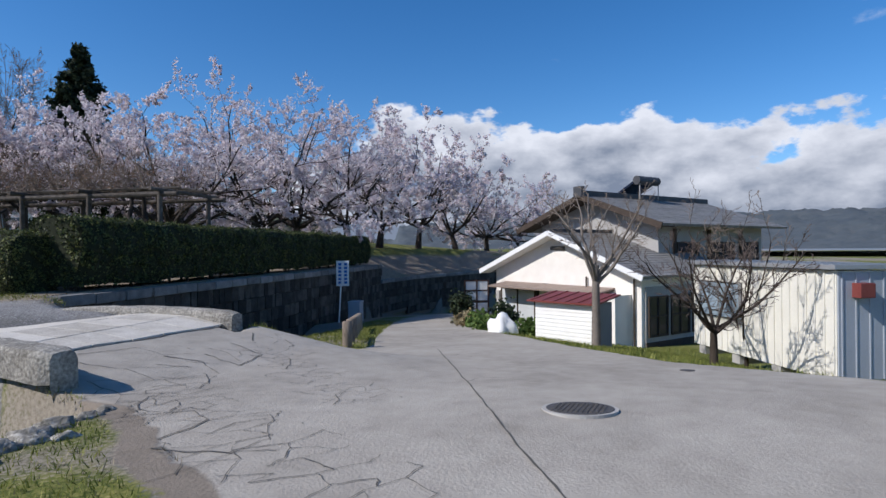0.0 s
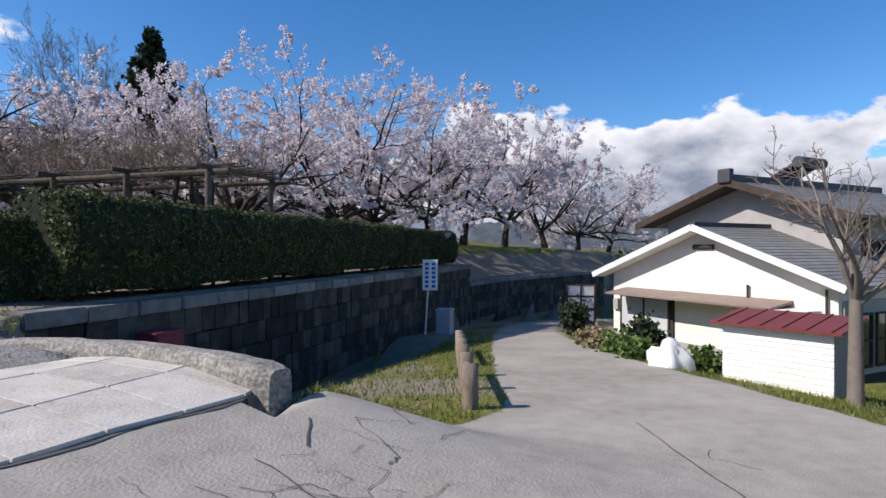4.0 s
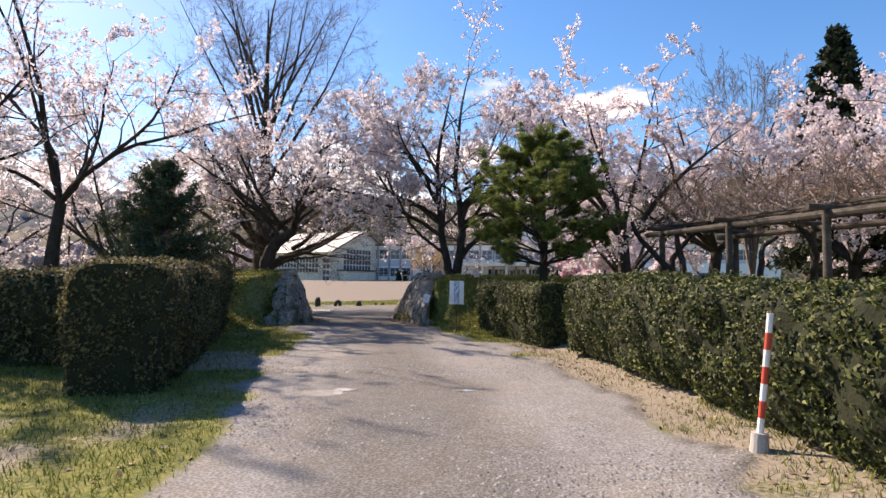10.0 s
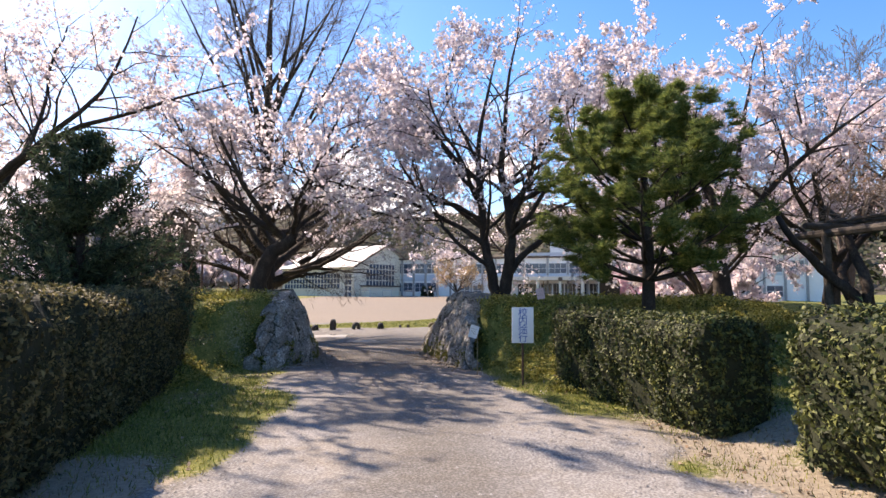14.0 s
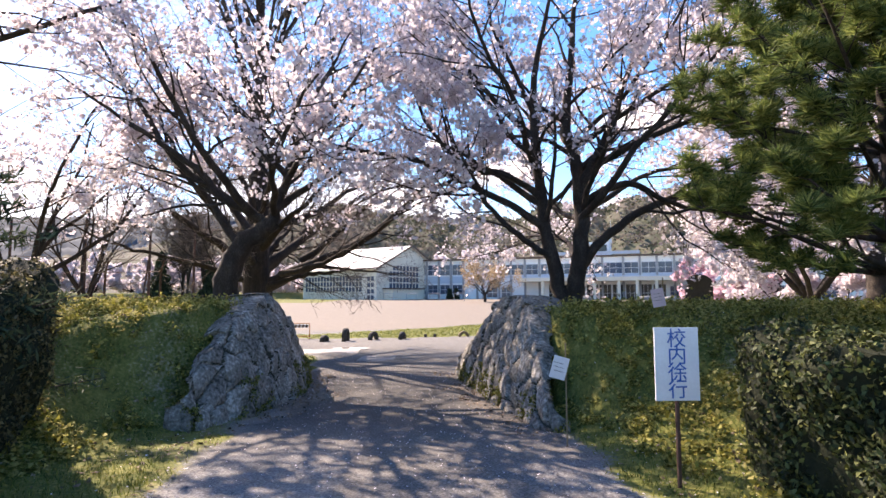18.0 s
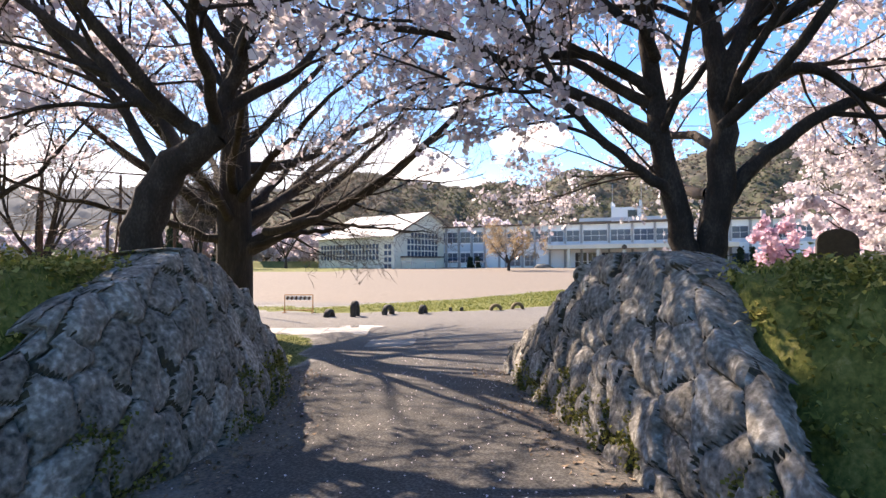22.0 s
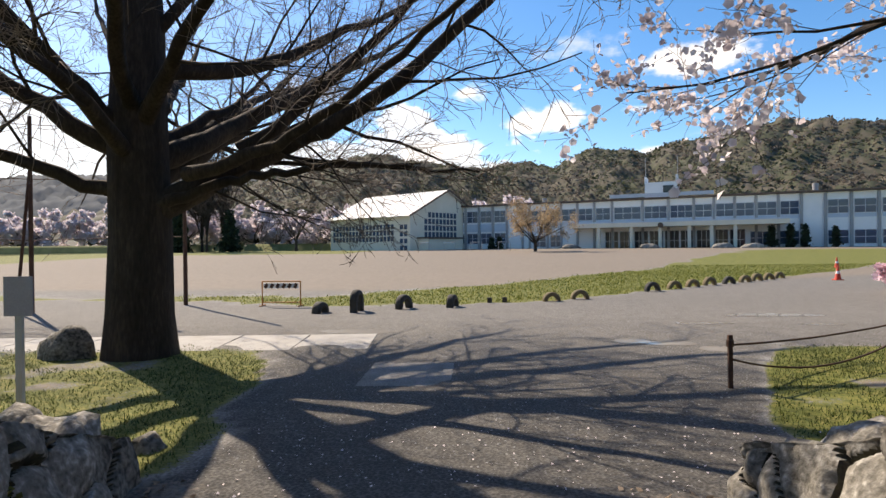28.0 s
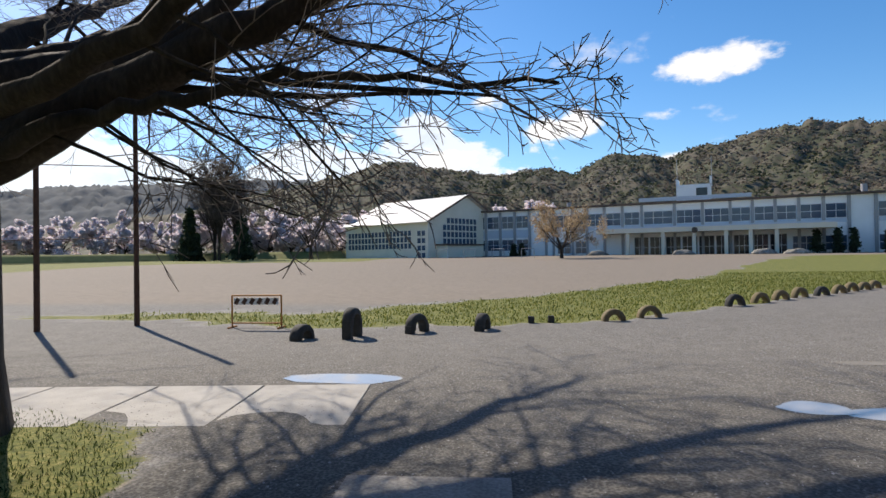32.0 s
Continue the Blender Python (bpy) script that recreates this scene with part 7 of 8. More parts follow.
ns = thing("notice_board", -6.75, 28.1, Z(-6.75, 28.1), "small white board on a pale square stake", "sign", rz=6)
part("stake", box(0.07, 0.05, 1.25, 0, 0, 0.6, 0.006), mat("weathered_white", [(0.42, 0.4, 0.38), (0.56, 0.54, 0.52)], 4, 0.8), ns)
part("board", box(0.3, 0.025, 0.42, 0.02, -0.04, 1.25, 0.005), mat("grey_board", [(0.32, 0.29, 0.29), (0.45, 0.42, 0.42)], 3, 0.7), ns)
blob("stone", -8.75, 31.3, Z(-8.75, 31.3) - 0.02, (0.45, 0.35, 0.5), 9, STONE, "dark squared stone lying against the ginkgo", "stone", amp=0.2)
for i, (a, b, r) in enumerate([(-0.75, -6.28, 0.2), (-0.42, -6.12, 0.18), (-1.05, -6.35, 0.19), (-0.12, -6.1, 0.14), (-1.35, -6.5, 0.24), (0.12, -6.02, 0.12), (-1.7, -6.6, 0.2), (-0.6, -6.5, 0.12)]):
    blob("stone", a, b, Z(a, b) - 0.03, (r, r * 0.8, r * 0.6), 40 + i, STONE, "broken grey stone lying beside the channel", "stone", amp=0.45)
for i, (a, b, r) in enumerate([(-5.0, 26.5, 0.36), (-5.6, 26.7, 0.3), (-4.7, 27.1, 0.16), (0.5, 26.65, 0.24), (0.85, 26.6, 0.3), (1.4, 26.8, 0.3)]):
    blob("stone", a, b, Z(a, b) - 0.05, (r, r * 0.85, r * 1.15), 20 + i, STONE, "rounded grey stone at the foot of the bank", "stone", amp=0.35)

# shallow puddles and pale concrete plates
def water():
    m = bpy.data.materials.new("puddle_water")
    m.use_nodes = True
    b = m.node_tree.nodes["Principled BSDF"]
    b.inputs["Base Color"].default_value = (0.36, 0.34, 0.31, 1)
    b.inputs["Roughness"].default_value = 0.05
    b.inputs["Specular IOR Level"].default_value = 0.9
    return m


WATER = water()


def puddle(x, y, rx, ry, seed):
    bm = bmesh.new()
    z = sum(Z(x + a * rx, y + b * ry) for a, b in ((0, 0), (1, 0), (-1, 0), (0, 1), (0, -1))) / 5 + 0.006
    vs = [bm.verts.new((x + rx * math.cos(a) * (1 + 0.28 * noise.noise(Vector((math.cos(a) * 1.5, math.sin(a) * 1.5, seed)))), y + ry * math.sin(a) * (1 + 0.28 * noise.noise(Vector((math.sin(a) * 1.5, math.cos(a) * 1.5, seed + 4)))), z)) for a in np.linspace(0, 6.2832, 37)[:-1]]
    bm.faces.new(vs)
    me = bpy.data.meshes.new("puddle")
    bm.to_mesh(me)
    bm.free()
    me.materials.append(WATER)
    tagged(new("puddle", me), "shallow bright puddle on the gravel", "puddle", "puddles")


for i, (a, b, c, d) in enumerate([(0.78, 33.15, 0.36, 0.26), (1.42, 32.95, 0.46, 0.24), (1.98, 32.4, 0.28, 0.25), (-4.6, 34.35, 0.85, 0.3), (2.9, 35.8, 0.6, 0.18), (5.1, 37.4, 1.3, 0.3), (5.4, 35.6, 0.5, 0.15), (-0.45, 7.0, 0.3, 0.22), (-0.15, 7.25, 0.16, 0.1), (1.45, 7.25, 0.14, 0.07)]):
    puddle(a, b, c, d, i)


PLATE = mat("worn_plate_concrete", [(0.13, 0.126, 0.117), (0.21, 0.203, 0.19), (0.31, 0.3, 0.28)], 2.5, 0.92, 0.5, 40, spread=0.8, obj=0.2)


def plate(x, y, sx, sy, rz, label, m_=None):
    p = thing("concrete_plate", x, y, sum(Z(x + a * sx * 0.5, y + b * sy * 0.5) for a in (-1, 0, 1) for b in (-1, 0, 1)) / 9 + 0.0, label, "concrete plate", rz=rz)
    part("plate", box(sx, sy, 0.1, 0, 0, -0.043, 0.006), m_ or CONCRETE, p)


plate(-2.9, 30.25, 1.2, 1.45, 2, "worn grey square concrete plate in the gravel", PLATE)
for k in range(6):
    plate(-11.5 + k * 1.36, 32.35 + k * 0.14, 1.34, 1.75, 6, "pale worn concrete plate of a strip in the yard")

# weeping pink cherry and other trees near the school
cherry(14.2, 42.0, Z(14.2, 42.0), 4.3, 5.6, 400, 0.7, petal=0.085, label="small weeping cherry in deep pink bloom", blossom=BLOSSOM_PINK)
cherry(15.5, 38, Z(15.5, 38), 6.5, 8, 401, 0.8, petal=0.09)
ot, olv, org = bare_tree("maple_tree", 3.7, 101, Z(3.7, 101), 6.9, 11, 61, "rounded tree with orange-brown budding twigs", k=8, rise=0.8, counts=(8, 6, 4), trunk_h=0.18, r=0.22)
part_stuff("bud_mass", flakes("buds", along(olv[3], 4, org, 0.2), 0.085, org, mat("maple_bud", [(0.3, 0.2, 0.11), (0.46, 0.34, 0.2), (0.56, 0.44, 0.29)], 0.6, 0.9, 0, 30, transl=0.35, island=True), 4), None, ot)

# ---- planting before the school and along the yard ----
for i, (u, v, h, w) in enumerate([(-1.5, -1.5, 2.6, 2.0), (0.8, -3, 1.7, 2.0), (2.2, -3, 1.7, 1.8), (9.2, -3, 1.9, 1.0), (10.6, -3, 1.9, 1.0), (52.6, -2.5, 3.0, 2.0), (55.0, -2.5, 3.4, 1.8), (56.8, -2.5, 3.2, 1.2), (60.5, -2.5, 2.8, 1.4)]):
    q = school.matrix_basis @ Vector((u, v, 0))
    conifer("clipped_conifer", q.x, q.y, Z(q.x, q.y), h, w, 500 + i, "dark clipped conifer in front of the school", CEDAR, 1.4, 8, 7, 0.13, 0.2, 0.02, 0.45, 22)
for i, (u, v) in enumerate([(23.5, -4.5), (36, -7), (46, -6.5), (50, -6)]):
    q = school.matrix_basis @ Vector((u, v, 0))
    blob("garden_rock", q.x, q.y, Z(q.x, q.y), (1.6, 1.0, 0.7), 60 + i, STONE, "low garden rock before the school entrance", "rock")
# goals and low bars in front of the gymnasium
for i in range(4):
    q = Vector((-13 + i * 4.2, 112 - i * 1.4, 0))
    g = thing("playground_bar", q.x, q.y, Z(q.x, q.y), "thin steel playground bar frame", "playground bar", "bars before the gymnasium", rz=-15)
    for a in (-0.9, 0.9):
        part("post", rod((a, 0, -0.1), (a, 0, 1.3), 0.05), GALV, g)
    part("bar", rod((-0.9, 0, 1.28), (0.9, 0, 1.28), 0.05), GALV, g)

# tall bare poplars and spruces at the yard's west end
for i, (x, y, h, w) in enumerate([(-55.5, 125, 22, 5), (-53, 127, 20, 4.5), (-58, 128, 19, 4.5)]):
    bare_tree("poplar_tree", x, y, Z(x, y), h, w, 520 + i, "tall narrow leafless poplar", k=13, rise=2.0, counts=(13, 8, 3), trunk_h=0.12, r=0.25, twig=TWIG, ratio=(0.3, 0.35, 0.4), lift=0.12, rmin=0.03)
for i, (x, y, h) in enumerate([(-60.5, 124, 9.5), (-50.5, 124, 7), (-62.5, 127, 7)]):
    conifer("spruce_tree", x, y, Z(x, y), h, 4.6, 530 + i, "dark spruce at the edge of the yard", CEDAR, 1.4, 18, 10, 0.22, -0.1, 0.05, 0.8, 26)
bare_tree("bare_tree", -39, 127, Z(-39, 127), 12, 11, 540, "spreading leafless tree at the edge of the yard", k=7, rise=1.0, counts=(8, 6, 4), trunk_h=0.2)
fr = np.random.default_rng(9)
for i in range(22):
    x = -34 - i * 4.6 + fr.uniform(-1, 1)
    y = 136 + fr.uniform(-3, 8) - max(0, i - 8) * 3.2
    cherry(x, y, Z(x, y), fr.uniform(8, 11), fr.uniform(10, 13), 560 + i, 0.55, petal=0.17, dens=1.7, label="distant cherry in bloom along the yard")
for i, (x, y) in enumerate([(-4, 152), (3, 150), (8, 149), (-28, 150)]):
    cherry(x, y, Z(x, y) + 2, 9, 11, 600 + i, 0.55, petal=0.26, dens=0.75, label="distant cherry in bloom behind the school")
bare_tree("poplar_tree", 24.0, 37.5, Z(24, 37.5), 18.5, 4.0, 620, "slender leafless poplar beside the conifer", k=13, rise=2.0, counts=(13, 9, 4), trunk_h=0.12, r=0.16, twig=TWIG_GREY, ratio=(0.25, 0.35, 0.4), lift=0.14, rmin=0.013, material=TWIG_GREY)
for i, (x, y, h, w) in enumerate([(-17, 36, 11, 9), (-25, 33, 12, 10)]):
    bare_tree("bare_tree", x, y, Z(x, y), h, w, 640 + i, "leafless tree among the cherries", k=7, rise=1.15, counts=(8, 6, 4), trunk_h=0.2, twig=TWIG_GREY, r=0.14)

# grassy rise under the far cherries
bankm = np.array([[(x, 131 + 3 * v - max(0, -62 - x) * 0.9, 0.9 + 1.5 * float(sstep(0, 1, v)) * (1 - float(sstep(-30, -24, x))) - 0.3 * (v > 1.4)) for v in np.linspace(0, 2.6, 9)] for x in np.linspace(-150, -24, 60)])
tagged(new("grass_bank", grid_mesh("grass_bank", bankm, mat("bank_grass", [(0.07, 0.085, 0.025), (0.15, 0.16, 0.05), (0.22, 0.2, 0.09)], 0.8, 0.95, 0.6, 8))), "rough grassy bank at the yard's edge", "bank", kind="structure")

# ---- hills ----
WOODS = mat("wooded_hill", [(0.04, 0.048, 0.026), (0.062, 0.068, 0.038), (0.09, 0.08, 0.058), (0.13, 0.11, 0.085)], 0.022, 0.95, 0.0, 0.22, spread=0.9)
# distance haze is painted into the blue-grey tones of the far hills
HAZE_BLUE = mat("haze_tinted_hill", [(0.05, 0.066, 0.082), (0.075, 0.09, 0.1), (0.1, 0.11, 0.115)], 0.006, 1.0, 0.0, 0.05)
SKYLINE = [(-180, 0.03), (-75, 0.045), (-45, 0.045), (-32, 0.065), (-23.2, 0.106), (-17.4, 0.122), (-12.4, 0.147), (-6.7, 0.135), (-0.8, 0.123), (2.3, 0.134), (5.5, 0.126), (7.7, 0.145), (10.6, 0.157), (14.1, 0.143), (15.8, 0.166), (18.7, 0.177), (21.8, 0.187), (25.7, 0.195), (31.3, 0.202), (38, 0.19), (44, 0.17), (52, 0.12), (60, 0.035), (180, 0.02)]


def hills(name, lo, hi, n, r0, rp, r1, table, material, rough, label, seed):
    B = np.radians(np.linspace(lo, hi, n))
    R = np.concatenate([np.linspace(r0, rp, 46), np.linspace(rp + 20, r1, 8)])
    E_ = interp(np.degrees(B), table) * np.where(np.abs(B) < 1.1, np.cos(B + 0.1), 1.0)
    G = np.zeros((n, len(R), 3))
    for j, r in enumerate(R):
        f = float(sstep(r0, rp, r)) if r <= rp else 1 - 0.5 * (r - rp) / (r1 - rp)
        f = f ** 0.85
        x, y = r * np.sin(B), r * np.cos(B) + 10
        bumps = vnoise(x, y, 70, seed) * 0.05 + vnoise(x, y, 28, seed + 1) * 0.03
        z = 1.3 + E_ * rp * (f + bumps * f) + rough * f ** 0.3 * (vnoise(x, y, 9, seed + 2) + 0.7 * vnoise(x, y, 5, seed + 3))
        z = np.where(f < 0.01, -2, z)
        G[:, j] = np.stack([x, y, z], 1)
    tagged(new(name, grid_mesh(name, G, material, False)), label, "hill", kind="structure")
    return G


HILL = hills("wooded_hill", -80, 62, 900, 235, 520, 900, SKYLINE, WOODS, 3.2, "wooded hills behind the school in early spring", 1)
hills("far_hill", 50, 130, 160, 1500, 2600, 3600, [(0, 0.03), (60, 0.036), (75, 0.05), (90, 0.052), (105, 0.05), (130, 0.04)], HAZE_BLUE, 12, "hills across the valley, blue haze put into their colour", 5)
hills("far_hill", -140, -60, 160, 1500, 2600, 3600, [(-140, 0.03), (-90, 0.06), (-60, 0.09)], HAZE_BLUE, 12, "hills across the valley, blue haze put into their colour", 7)
hills("far_hill", -62, -8, 160, 1500, 2600, 3600, [(-62, 0.09), (-40, 0.125), (-25, 0.13), (-8, 0.12)], HAZE_BLUE, 12, "hills beyond the yard, blue haze put into their colour", 8)
# crowns of the woods, each a ragged tuft standing on the slope
wr = np.random.default_rng(33)
nw = 60000
a_, b_ = wr.integers(330, HILL.shape[0] - 1, nw), wr.integers(2, 47, nw)
spot = HILL[a_, b_] + (HILL[np.minimum(a_ + 1, HILL.shape[0] - 1), np.minimum(b_ + 1, 53)] - HILL[a_, b_]) * wr.uniform(0, 1, (nw, 1))
kind_ = vnoise(spot[:, 0], spot[:, 1], 38, 21) + 0.6 * vnoise(spot[:, 0], spot[:, 1], 14, 22) + 0.3 * wr.normal(size=nw)
spot = spot + np.stack([wr.normal(size=nw) * 2, wr.normal(size=nw) * 2, wr.uniform(-0.6, 1.1, nw)], 1)
EVERGREEN = mat("hill_evergreen", [(0.045, 0.056, 0.032), (0.066, 0.076, 0.044), (0.09, 0.097, 0.06)], 0.05, 0.95, 0, 0.5, transl=0.35, island=True)
BAREWOOD = mat("hill_bare_wood", [(0.075, 0.066, 0.053), (0.105, 0.09, 0.073), (0.14, 0.12, 0.1)], 0.05, 0.95, 0, 0.5, transl=0.35, island=True)
for which, m_, lab in ((kind_ > 0.2, EVERGREEN, "dark evergreen woods on the hills"), ((kind_ <= 0.2) & (kind_ > -0.8), BAREWOOD, "brown leafless woods on the hills")):
    tagged(new("hill_woods", flakes("hill_woods", spot[which], 0.95, wr, m_, 6, 0.8, np.array([[-0.4, -0.5, 1.2]]))), lab, "woods", kind="stuff")
# scrub and trees on the valley floor
vg = np.random.default_rng(12)
P = np.stack([vg.uniform(110, 360, 6500), vg.uniform(-170, 30, 6500)], 1)
P = P[(vnoise(P[:, 0], P[:, 1], 25, 4) > 0.0)]
P3 = np.concatenate([np.stack([P[:, 0] + vg.normal(size=len(P)) * 1.2, P[:, 1] + vg.normal(size=len(P)) * 1.2, gz(P[:, 0], P[:, 1]) + vg.uniform(0.2, 3.2, len(P))], 1) for _ in range(7)])
tagged(new("valley_scrub", flakes("valley_scrub", P3, 0.6, vg, mat("valley_scrub", [(0.04, 0.035, 0.025), (0.09, 0.075, 0.055), (0.14, 0.12, 0.09)], 0.1, 0.95, 0, 1, island=True), 5)), "brown winter scrub and woods down in the valley", "scrub", kind="stuff")

# ---- cracks, gravel, grass and litter ----
crk = np.random.default_rng(15)
chains_c = []


def crack(x, y, ang, length, w, kids):
    pts = [(x, y)]
    for i in range(int(length / 0.12)):
        ang += crk.normal() * 0.28
        x, y = x + 0.12 * math.cos(ang), y + 0.12 * math.sin(ang)
        pts.append((x, y))
        if kids and crk.uniform() < 0.11:
            crack(x, y, ang + crk.choice([-1, 1]) * crk.uniform(0.7, 1.5), length * crk.uniform(0.3, 0.6), w * 0.7, kids - 1)
    chains_c.append((np.array(pts), w))


CRACK = mat("crack_dirt", [(0.06, 0.055, 0.048), (0.12, 0.112, 0.098)], 9, 0.95, 0.3)
# the long straight seam of two asphalt strips
SEAM = [(7.6, -6.25), (1.27, -9.61), (-0.26, -10.52), (-1.8, -11.6)]
seam_y = np.linspace(7.6, -1.8, 90)
chains_c.append((np.stack([seam_y, np.interp(-seam_y, [-p[0] for p in SEAM], [p[1] for p in SEAM]) + np.cumsum(crk.normal(size=90) * 0.006)], 1), 0.022))


def crazed(a, b, half, cell, keep, w):
    """Crazing between a and b: the sides of a jittered honeycomb, some of them missing."""
    a, b = np.array(a), np.array(b)
    L = np.linalg.norm(b - a)
    d = (b - a) / L
    nn = np.array([-d[1], d[0]])
    cols, rws = int(2 * half / (cell * 0.866)) + 2, int(L / (cell * 0.75)) + 2
    node = {}
    for r_ in range(rws):
        for c_ in range(cols):
            off = 0.25 * cell * (1 if (r_ + c_) % 2 else -1)
            node[r_, c_] = a + d * (r_ * cell * 0.75 + off * 0.6 + crk.normal() * cell * 0.2) + nn * (-half + c_ * cell * 0.866 * 0.75 + crk.normal() * cell * 0.2)
    for (r_, c_), p in node.items():
        for q in ((r_, c_ + 1), (r_ + 1, c_) if (r_ + c_) % 2 else None):
            if q and q in node:
                p2 = node[q]
                side = abs((0.5 * (p + p2) - a) @ nn) / half
                if crk.uniform() < keep * (1.15 - 0.75 * side):
                    m = np.linspace(0, 1, 5)[:, None]
                    chains_c.append((p + (p2 - p) * m + crk.normal(size=(5, 2)) * cell * 0.03 * np.sin(np.pi * m), w * crk.uniform(0.5, 1.3)))


crazed((0.9, -5.6), (-0.7, -9.4), 0.75, 0.34, 0.85, 0.011)
crazed((2.6, -5.0), (0.2, -6.4), 0.5, 0.4, 0.62, 0.01)
crazed((4.0, -5.3), (2.2, -7.2), 0.5, 0.5, 0.4, 0.009)
for a, b, c in ((2.6, -6.2, 0.3), (3.2, -8.6, -0.3), (4.4, -5.4, -0.2), (6.2, -7.6, 1.0), (1.2, -7.9, 0.5)):
    crack(a, b, c, crk.uniform(0.6, 1.3), 0.012, 1)
crazed((3.4, -5.0), (1.6, -8.3), 0.55, 0.24, 0.7, 0.009)
crazed((1.6, -4.5), (-0.3, -8.0), 0.9, 0.7, 0.95, 0.015)
crazed((4.6, -4.9), (2.2, -5.2), 0.5, 0.7, 0.8, 0.018)
edge_x = np.linspace(0.62, 3.85, 40)
chains_c.append((np.stack([edge_x, -3.98 + 0.03 * np.sin(edge_x * 5) + np.cumsum(crk.normal(size=40) * 0.006)], 1), 0.05))
V, Fq, base = [], [], 0
for pts, w in chains_c:
    T = np.gradient(pts, axis=0)
    T /= np.linalg.norm(T, axis=1)[:, None] + 1e-9
    N = np.stack([-T[:, 1], T[:, 0]], 1)
    ww = w * crk.uniform(0.4, 1.0, len(pts)) * (np.minimum(1, np.arange(len(pts))[::-1] / 4 + 0.2) if len(pts) > 6 else 1.0)
    A, B = pts + N * ww[:, None] * 0.5, pts - N * ww[:, None] * 0.5
    V.append(np.concatenate([np.stack([A[:, 0], A[:, 1], gz(A[:, 0], A[:, 1]) + 0.008], 1), np.stack([B[:, 0], B[:, 1], gz(B[:, 0], B[:, 1]) + 0.008], 1)]))
    n = len(pts)
    i = np.arange(n - 1)
    Fq.append(np.stack([i, i + 1, i + 1 + n, i + n], 1) + base)
    base += 2 * n
tagged(new("road_crack", raw_mesh("road_crack", np.concatenate(V), np.concatenate(Fq), CRACK)), "dirt-filled cracks across the old asphalt", "cracks", kind="stuff")


def scatter(n, x0, x1, y0, y1, want, seed):
    r = np.random.default_rng(seed)
    x, y = r.uniform(x0, x1, n), r.uniform(y0, y1, n)
    asp, gr, br, dry = ground_masks(x, y)
    keep = want(x, y, asp, gr, br, dry, r)
    return x[keep], y[keep], r


def blades(name, x, y, rng, h, w, material, label, category, lean=0.5):
    n = len(x)
    z = gz(x, y)
    a = rng.uniform(0, 6.28, n)
    hh = h * rng.uniform(0.5, 1.4, n)
    tip = np.stack([x + rng.normal(size=n) * hh * lean, y + rng.normal(size=n) * hh * lean, z + hh], 1)
    l_ = np.stack([x + np.cos(a) * w, y + np.sin(a) * w, z - 0.01], 1)
    r_ = np.stack([x - np.cos(a) * w, y - np.sin(a) * w, z - 0.01], 1)
    v = np.stack([l_, r_, tip], 1).reshape(-1, 3)
    return tagged(new(name, raw_mesh(name, v, np.arange(3 * n).reshape(n, 3), material)), label, category, kind="stuff")


LAWN = mat("lawn_blade", [(0.02, 0.035, 0.009), (0.055, 0.085, 0.018), (0.13, 0.15, 0.04)], 1.4, 0.8, 0, 20, transl=0.3, island=True)
GRASS = mat("grass_blade", [(0.055, 0.08, 0.014), (0.155, 0.185, 0.032), (0.32, 0.31, 0.09)], 1.8, 0.8, 0, 20, transl=0.3, island=True)
STRAW = mat("dry_blade", [(0.13, 0.1, 0.055), (0.27, 0.22, 0.14), (0.4, 0.345, 0.235)], 1.2, 0.9, 0, 20, transl=0.2, island=True)
gx, gy, gr_ = scatter(340000, -8, 7, -9.5, 26, lambda x, y, a, g, b, d, r: (g * (1 - b) > r.uniform(0.3, 1.0, len(x))) & (d < r.uniform(0.2, 1.0, len(x))) & (r.uniform(size=len(x)) < 0.9), 71)
blades("grass", gx, gy, gr_, 0.055, 0.007, GRASS, "short green spring grass on lawn and banks", "grass")
gx, gy, gr_ = scatter(150000, -13, 9, 26, 35, lambda x, y, a, g, b, d, r: (g * (1 - b) > r.uniform(0.3, 1.0, len(x))) & (d < r.uniform(0.2, 1.0, len(x))) & (r.uniform(size=len(x)) < 0.9), 80)
blades("grass", gx, gy, gr_, 0.035, 0.007, LAWN, "short dark green grass under the ginkgo", "grass")
gx, gy, gr_ = scatter(200000, -8, 7, -9.5, 28, lambda x, y, a, g, b, d, r: (g > r.uniform(0.3, 1.0, len(x))) & (d > r.uniform(0.2, 1.0, len(x))), 72)
blades("dry_grass", gx, gy, gr_, 0.045, 0.006, STRAW, "dry straw-coloured grass along the drive", "grass")
gx, gy, gr_ = scatter(60000, 3.8, 22, -13, 6, lambda x, y, a, g, b, d, r: (g * (1 - b) > r.uniform(0.3, 1.0, len(x))), 73)
blades("grass", gx, gy, gr_, 0.08, 0.01, GRASS, "rough green grass along the lane", "grass")
gx, gy, gr_ = scatter(90000, -14, 26, 38, 66, lambda x, y, a, g, b, d, r: (g > r.uniform(0.3, 1.0, len(x))), 74)
blades("grass", gx, gy, gr_, 0.07, 0.02, GRASS, "green strip of grass along the yard", "grass")


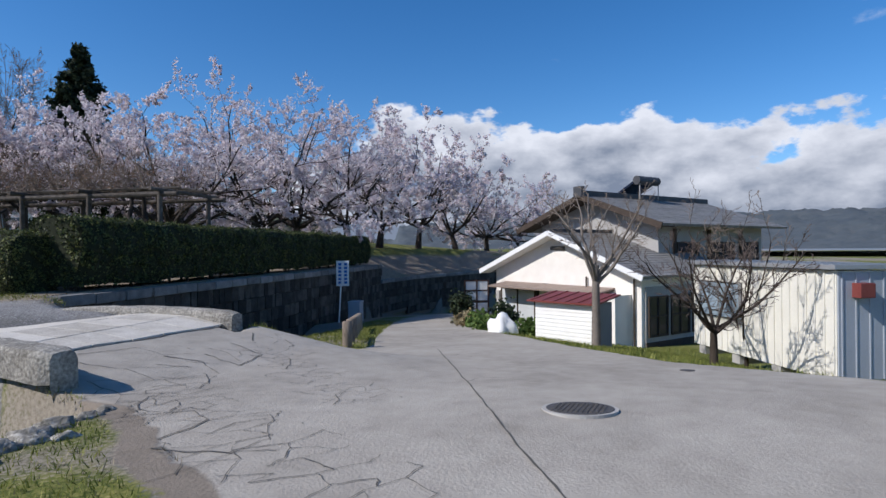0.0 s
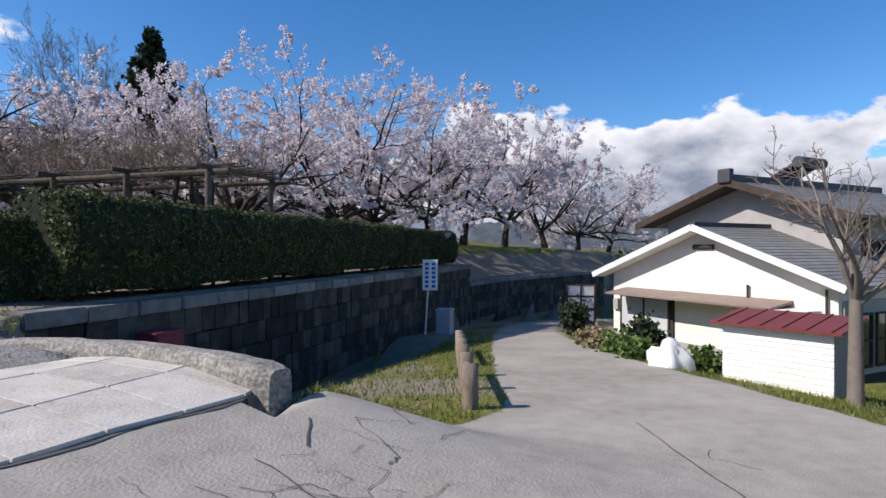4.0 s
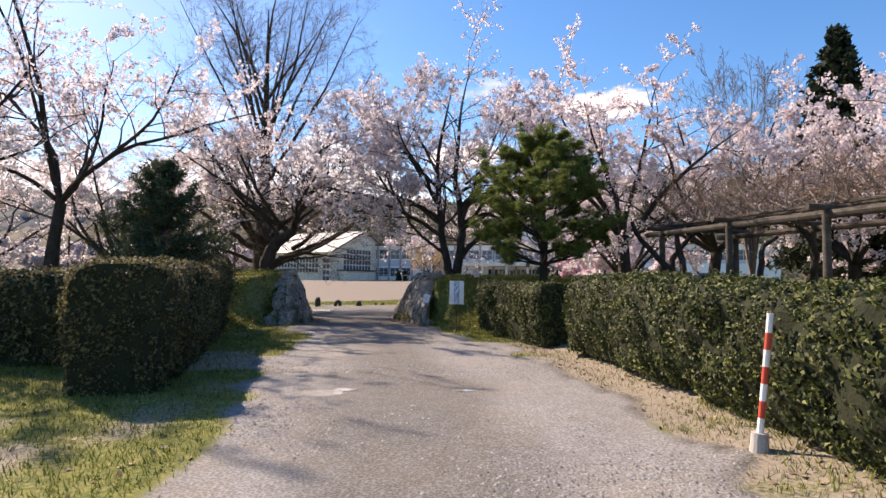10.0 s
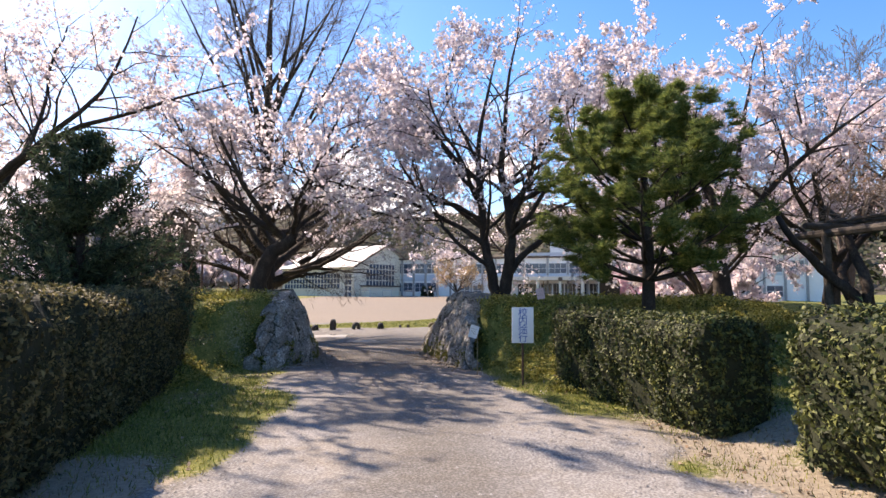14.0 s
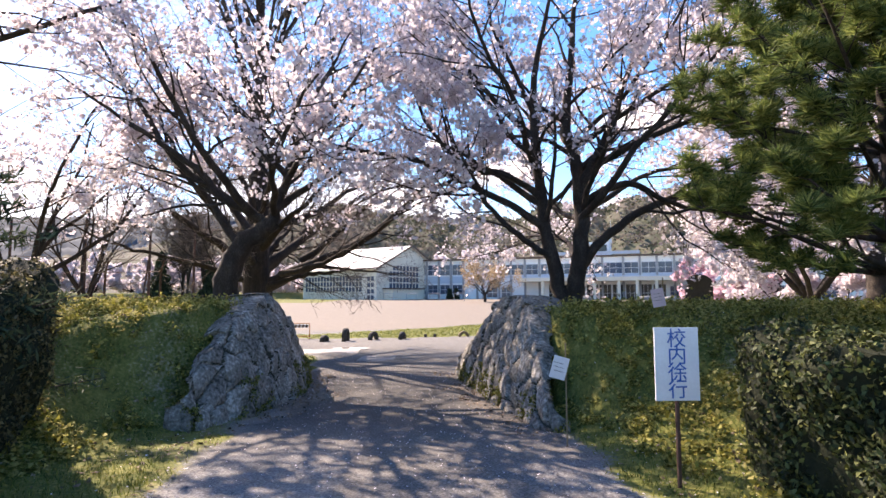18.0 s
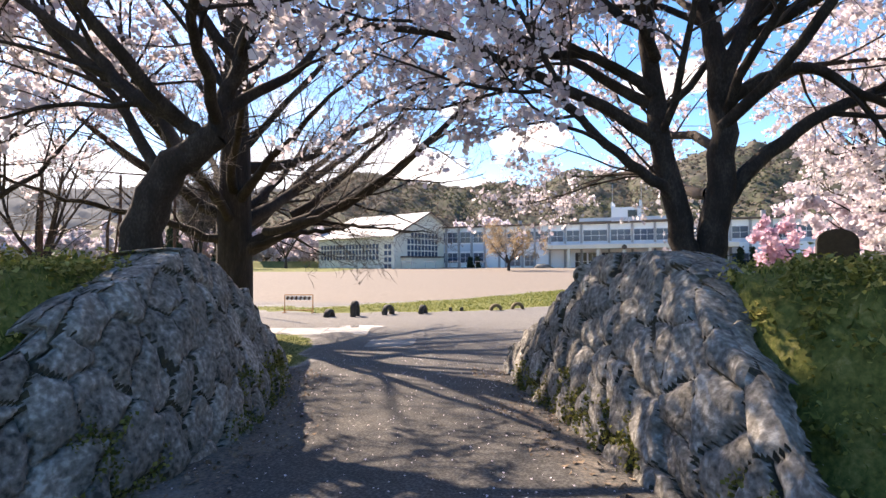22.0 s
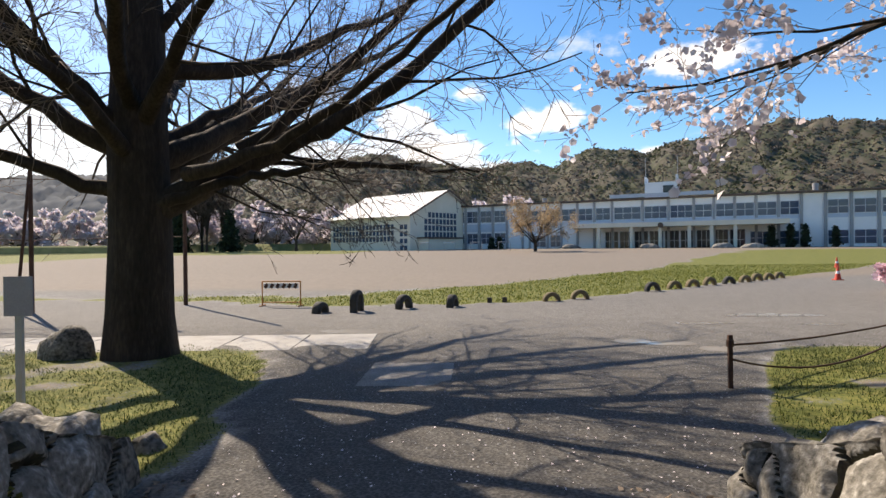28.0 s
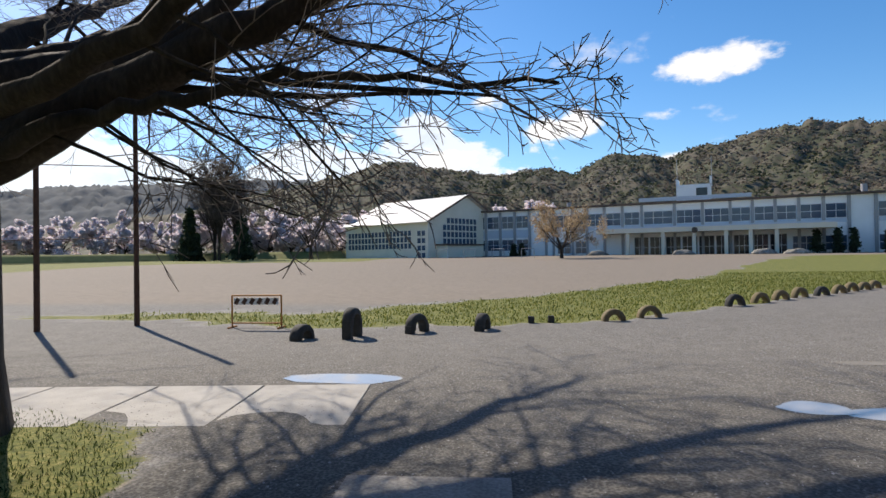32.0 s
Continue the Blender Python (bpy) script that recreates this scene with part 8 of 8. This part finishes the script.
def pebbles(name, x, y, rng, s, material, label):
    n = len(x)
    z = gz(x, y)
    oct_v = np.array([(1, 0, 0), (-0.5, 0.87, 0), (-0.5, -0.87, 0), (0.2, 0.1, 0.8)])
    ss = s * rng.uniform(0.4, 1.5, n) ** 1.5
    a = rng.uniform(0, 6.28, n)
    ca, sa = np.cos(a), np.sin(a)
    vx = oct_v[None, :, 0] * ca[:, None] - oct_v[None, :, 1] * sa[:, None]
    vy = oct_v[None, :, 0] * sa[:, None] + oct_v[None, :, 1] * ca[:, None]
    v = np.stack([x[:, None] + vx * ss[:, None], y[:, None] + vy * ss[:, None], z[:, None] + (oct_v[None, :, 2]) * ss[:, None] - 0.001], 2)
    f = np.array([(0, 1, 3), (1, 2, 3), (2, 0, 3)])
    F = (np.arange(n)[:, None, None] * 4 + f[None]).reshape(-1, 3)
    return tagged(new(name, raw_mesh(name, v.reshape(-1, 3), F, material)), label, "gravel", kind="stuff")


PEBBLE = mat("pebble", [(0.12, 0.119, 0.117), (0.2, 0.199, 0.197), (0.3, 0.299, 0.296)], 5, 0.9, 0, 60, island=True)
gx, gy, gr_ = scatter(70000, -3.2, 4.2, -1.7, 17, lambda x, y, a, g, b, d, r: (g < 0.5) & (vnoise(x, y, 1.3, 9) + 0.5 * vnoise(x, y, 0.4, 10) > r.uniform(-0.4, 0.9, len(x))), 75)
pebbles("gravel", gx, gy, gr_, 0.013, PEBBLE, "loose grey gravel on the drive")
gx, gy, gr_ = scatter(40000, -8, 8, 26.5, 42, lambda x, y, a, g, b, d, r: (g < 0.4) & (r.uniform(size=len(x)) < 0.8), 76)
pebbles("gravel", gx, gy, gr_, 0.0095, PEBBLE, "loose grey gravel in the yard")
LEAFLIT = mat("dead_leaf", [(0.09, 0.06, 0.038), (0.2, 0.145, 0.095), (0.34, 0.265, 0.19)], 3, 0.9, 0, 30, island=True)
gx, gy, gr_ = scatter(30000, -6, 8, -4, 22, lambda x, y, a, g, b, d, r: ((b > 0.3) | (g > 0.5)) & (r.uniform(size=len(x)) < np.where(x > 3.2, 0.28, 0.14)), 77)
tagged(new("leaf_litter", flakes("leaf_litter", np.stack([gx, gy, gz(gx, gy) + 0.012], 1), 0.022, gr_, LEAFLIT, 4, 1.5, np.array([[0, 0, 2.0]]))), "brown dead leaves under the hedges and on the banks", "leaves", kind="stuff")
gx, gy, gr_ = scatter(60000, -6.5, 8, 12.5, 27.5, lambda x, y, a, g, b, d, r: (b > r.uniform(0.2, 0.9, len(x))) & (r.uniform(size=len(x)) < 0.55), 79)
tagged(new("leaf_litter", flakes("leaf_litter", np.stack([gx, gy, gz(gx, gy) + 0.012], 1), 0.02, gr_, LEAFLIT, 4, 1.5, np.array([[0, 0, 1.6]]))), "brown dead leaves on the banks by the gate", "leaves", kind="stuff")
PETAL = mat("fallen_petal", [(0.7, 0.6, 0.6), (0.85, 0.78, 0.78)], 3, 0.9, 0, 30)
gx, gy, gr_ = scatter(3200, -4, 4, 15, 28, lambda x, y, a, g, b, d, r: r.uniform(size=len(x)) < 0.8, 78)
tagged(new("fallen_petals", flakes("fallen_petals", np.stack([gx, gy, gz(gx, gy) + 0.01], 1), 0.01, gr_, PETAL, 5, 1.0, np.array([[0, 0, 3.0]]))), "fallen cherry petals under the gate trees", "petals", kind="stuff")

# leafy weeds in clumps on the banks by the gate
WEED = mat("bank_weed", [(0.09, 0.095, 0.02), (0.27, 0.26, 0.05), (0.48, 0.42, 0.14)], 1.3, 0.85, 0, 20, transl=0.3, island=True)
cx_, cy_, cr = scatter(9000, -9, 8.5, 14.4, 25.5, lambda x, y, a, g, b, d, r: (g > 0.4) & ((x < interp(y, ROCK_L) - 0.5) | (x > interp(y, ROCK_R) + 0.55)) & (vnoise(x, y, 1.1, 51) + 0.6 * vnoise(x, y, 0.4, 52) > r.uniform(-1.2, 0.4, len(x))), 81)
rad = cr.uniform(0.07, 0.19, len(cx_))
rep_ = 34
d_ = cr.normal(size=(len(cx_), rep_, 3)) * np.array([0.55, 0.55, 0.4])
W = np.stack([cx_, cy_, gz(cx_, cy_) + 0.25 * rad], 1)[:, None, :] + d_ * rad[:, None, None]
W = W.reshape(-1, 3)
W[:, 2] = np.maximum(W[:, 2], gz(W[:, 0], W[:, 1]) + 0.004)
tagged(new("weeds", flakes("weeds", W, 0.021, cr, WEED, 4, 1.5, np.array([[0, 0, 0.9]]))), "clumps of yellow-green leafy weeds on the banks", "weeds", kind="stuff")

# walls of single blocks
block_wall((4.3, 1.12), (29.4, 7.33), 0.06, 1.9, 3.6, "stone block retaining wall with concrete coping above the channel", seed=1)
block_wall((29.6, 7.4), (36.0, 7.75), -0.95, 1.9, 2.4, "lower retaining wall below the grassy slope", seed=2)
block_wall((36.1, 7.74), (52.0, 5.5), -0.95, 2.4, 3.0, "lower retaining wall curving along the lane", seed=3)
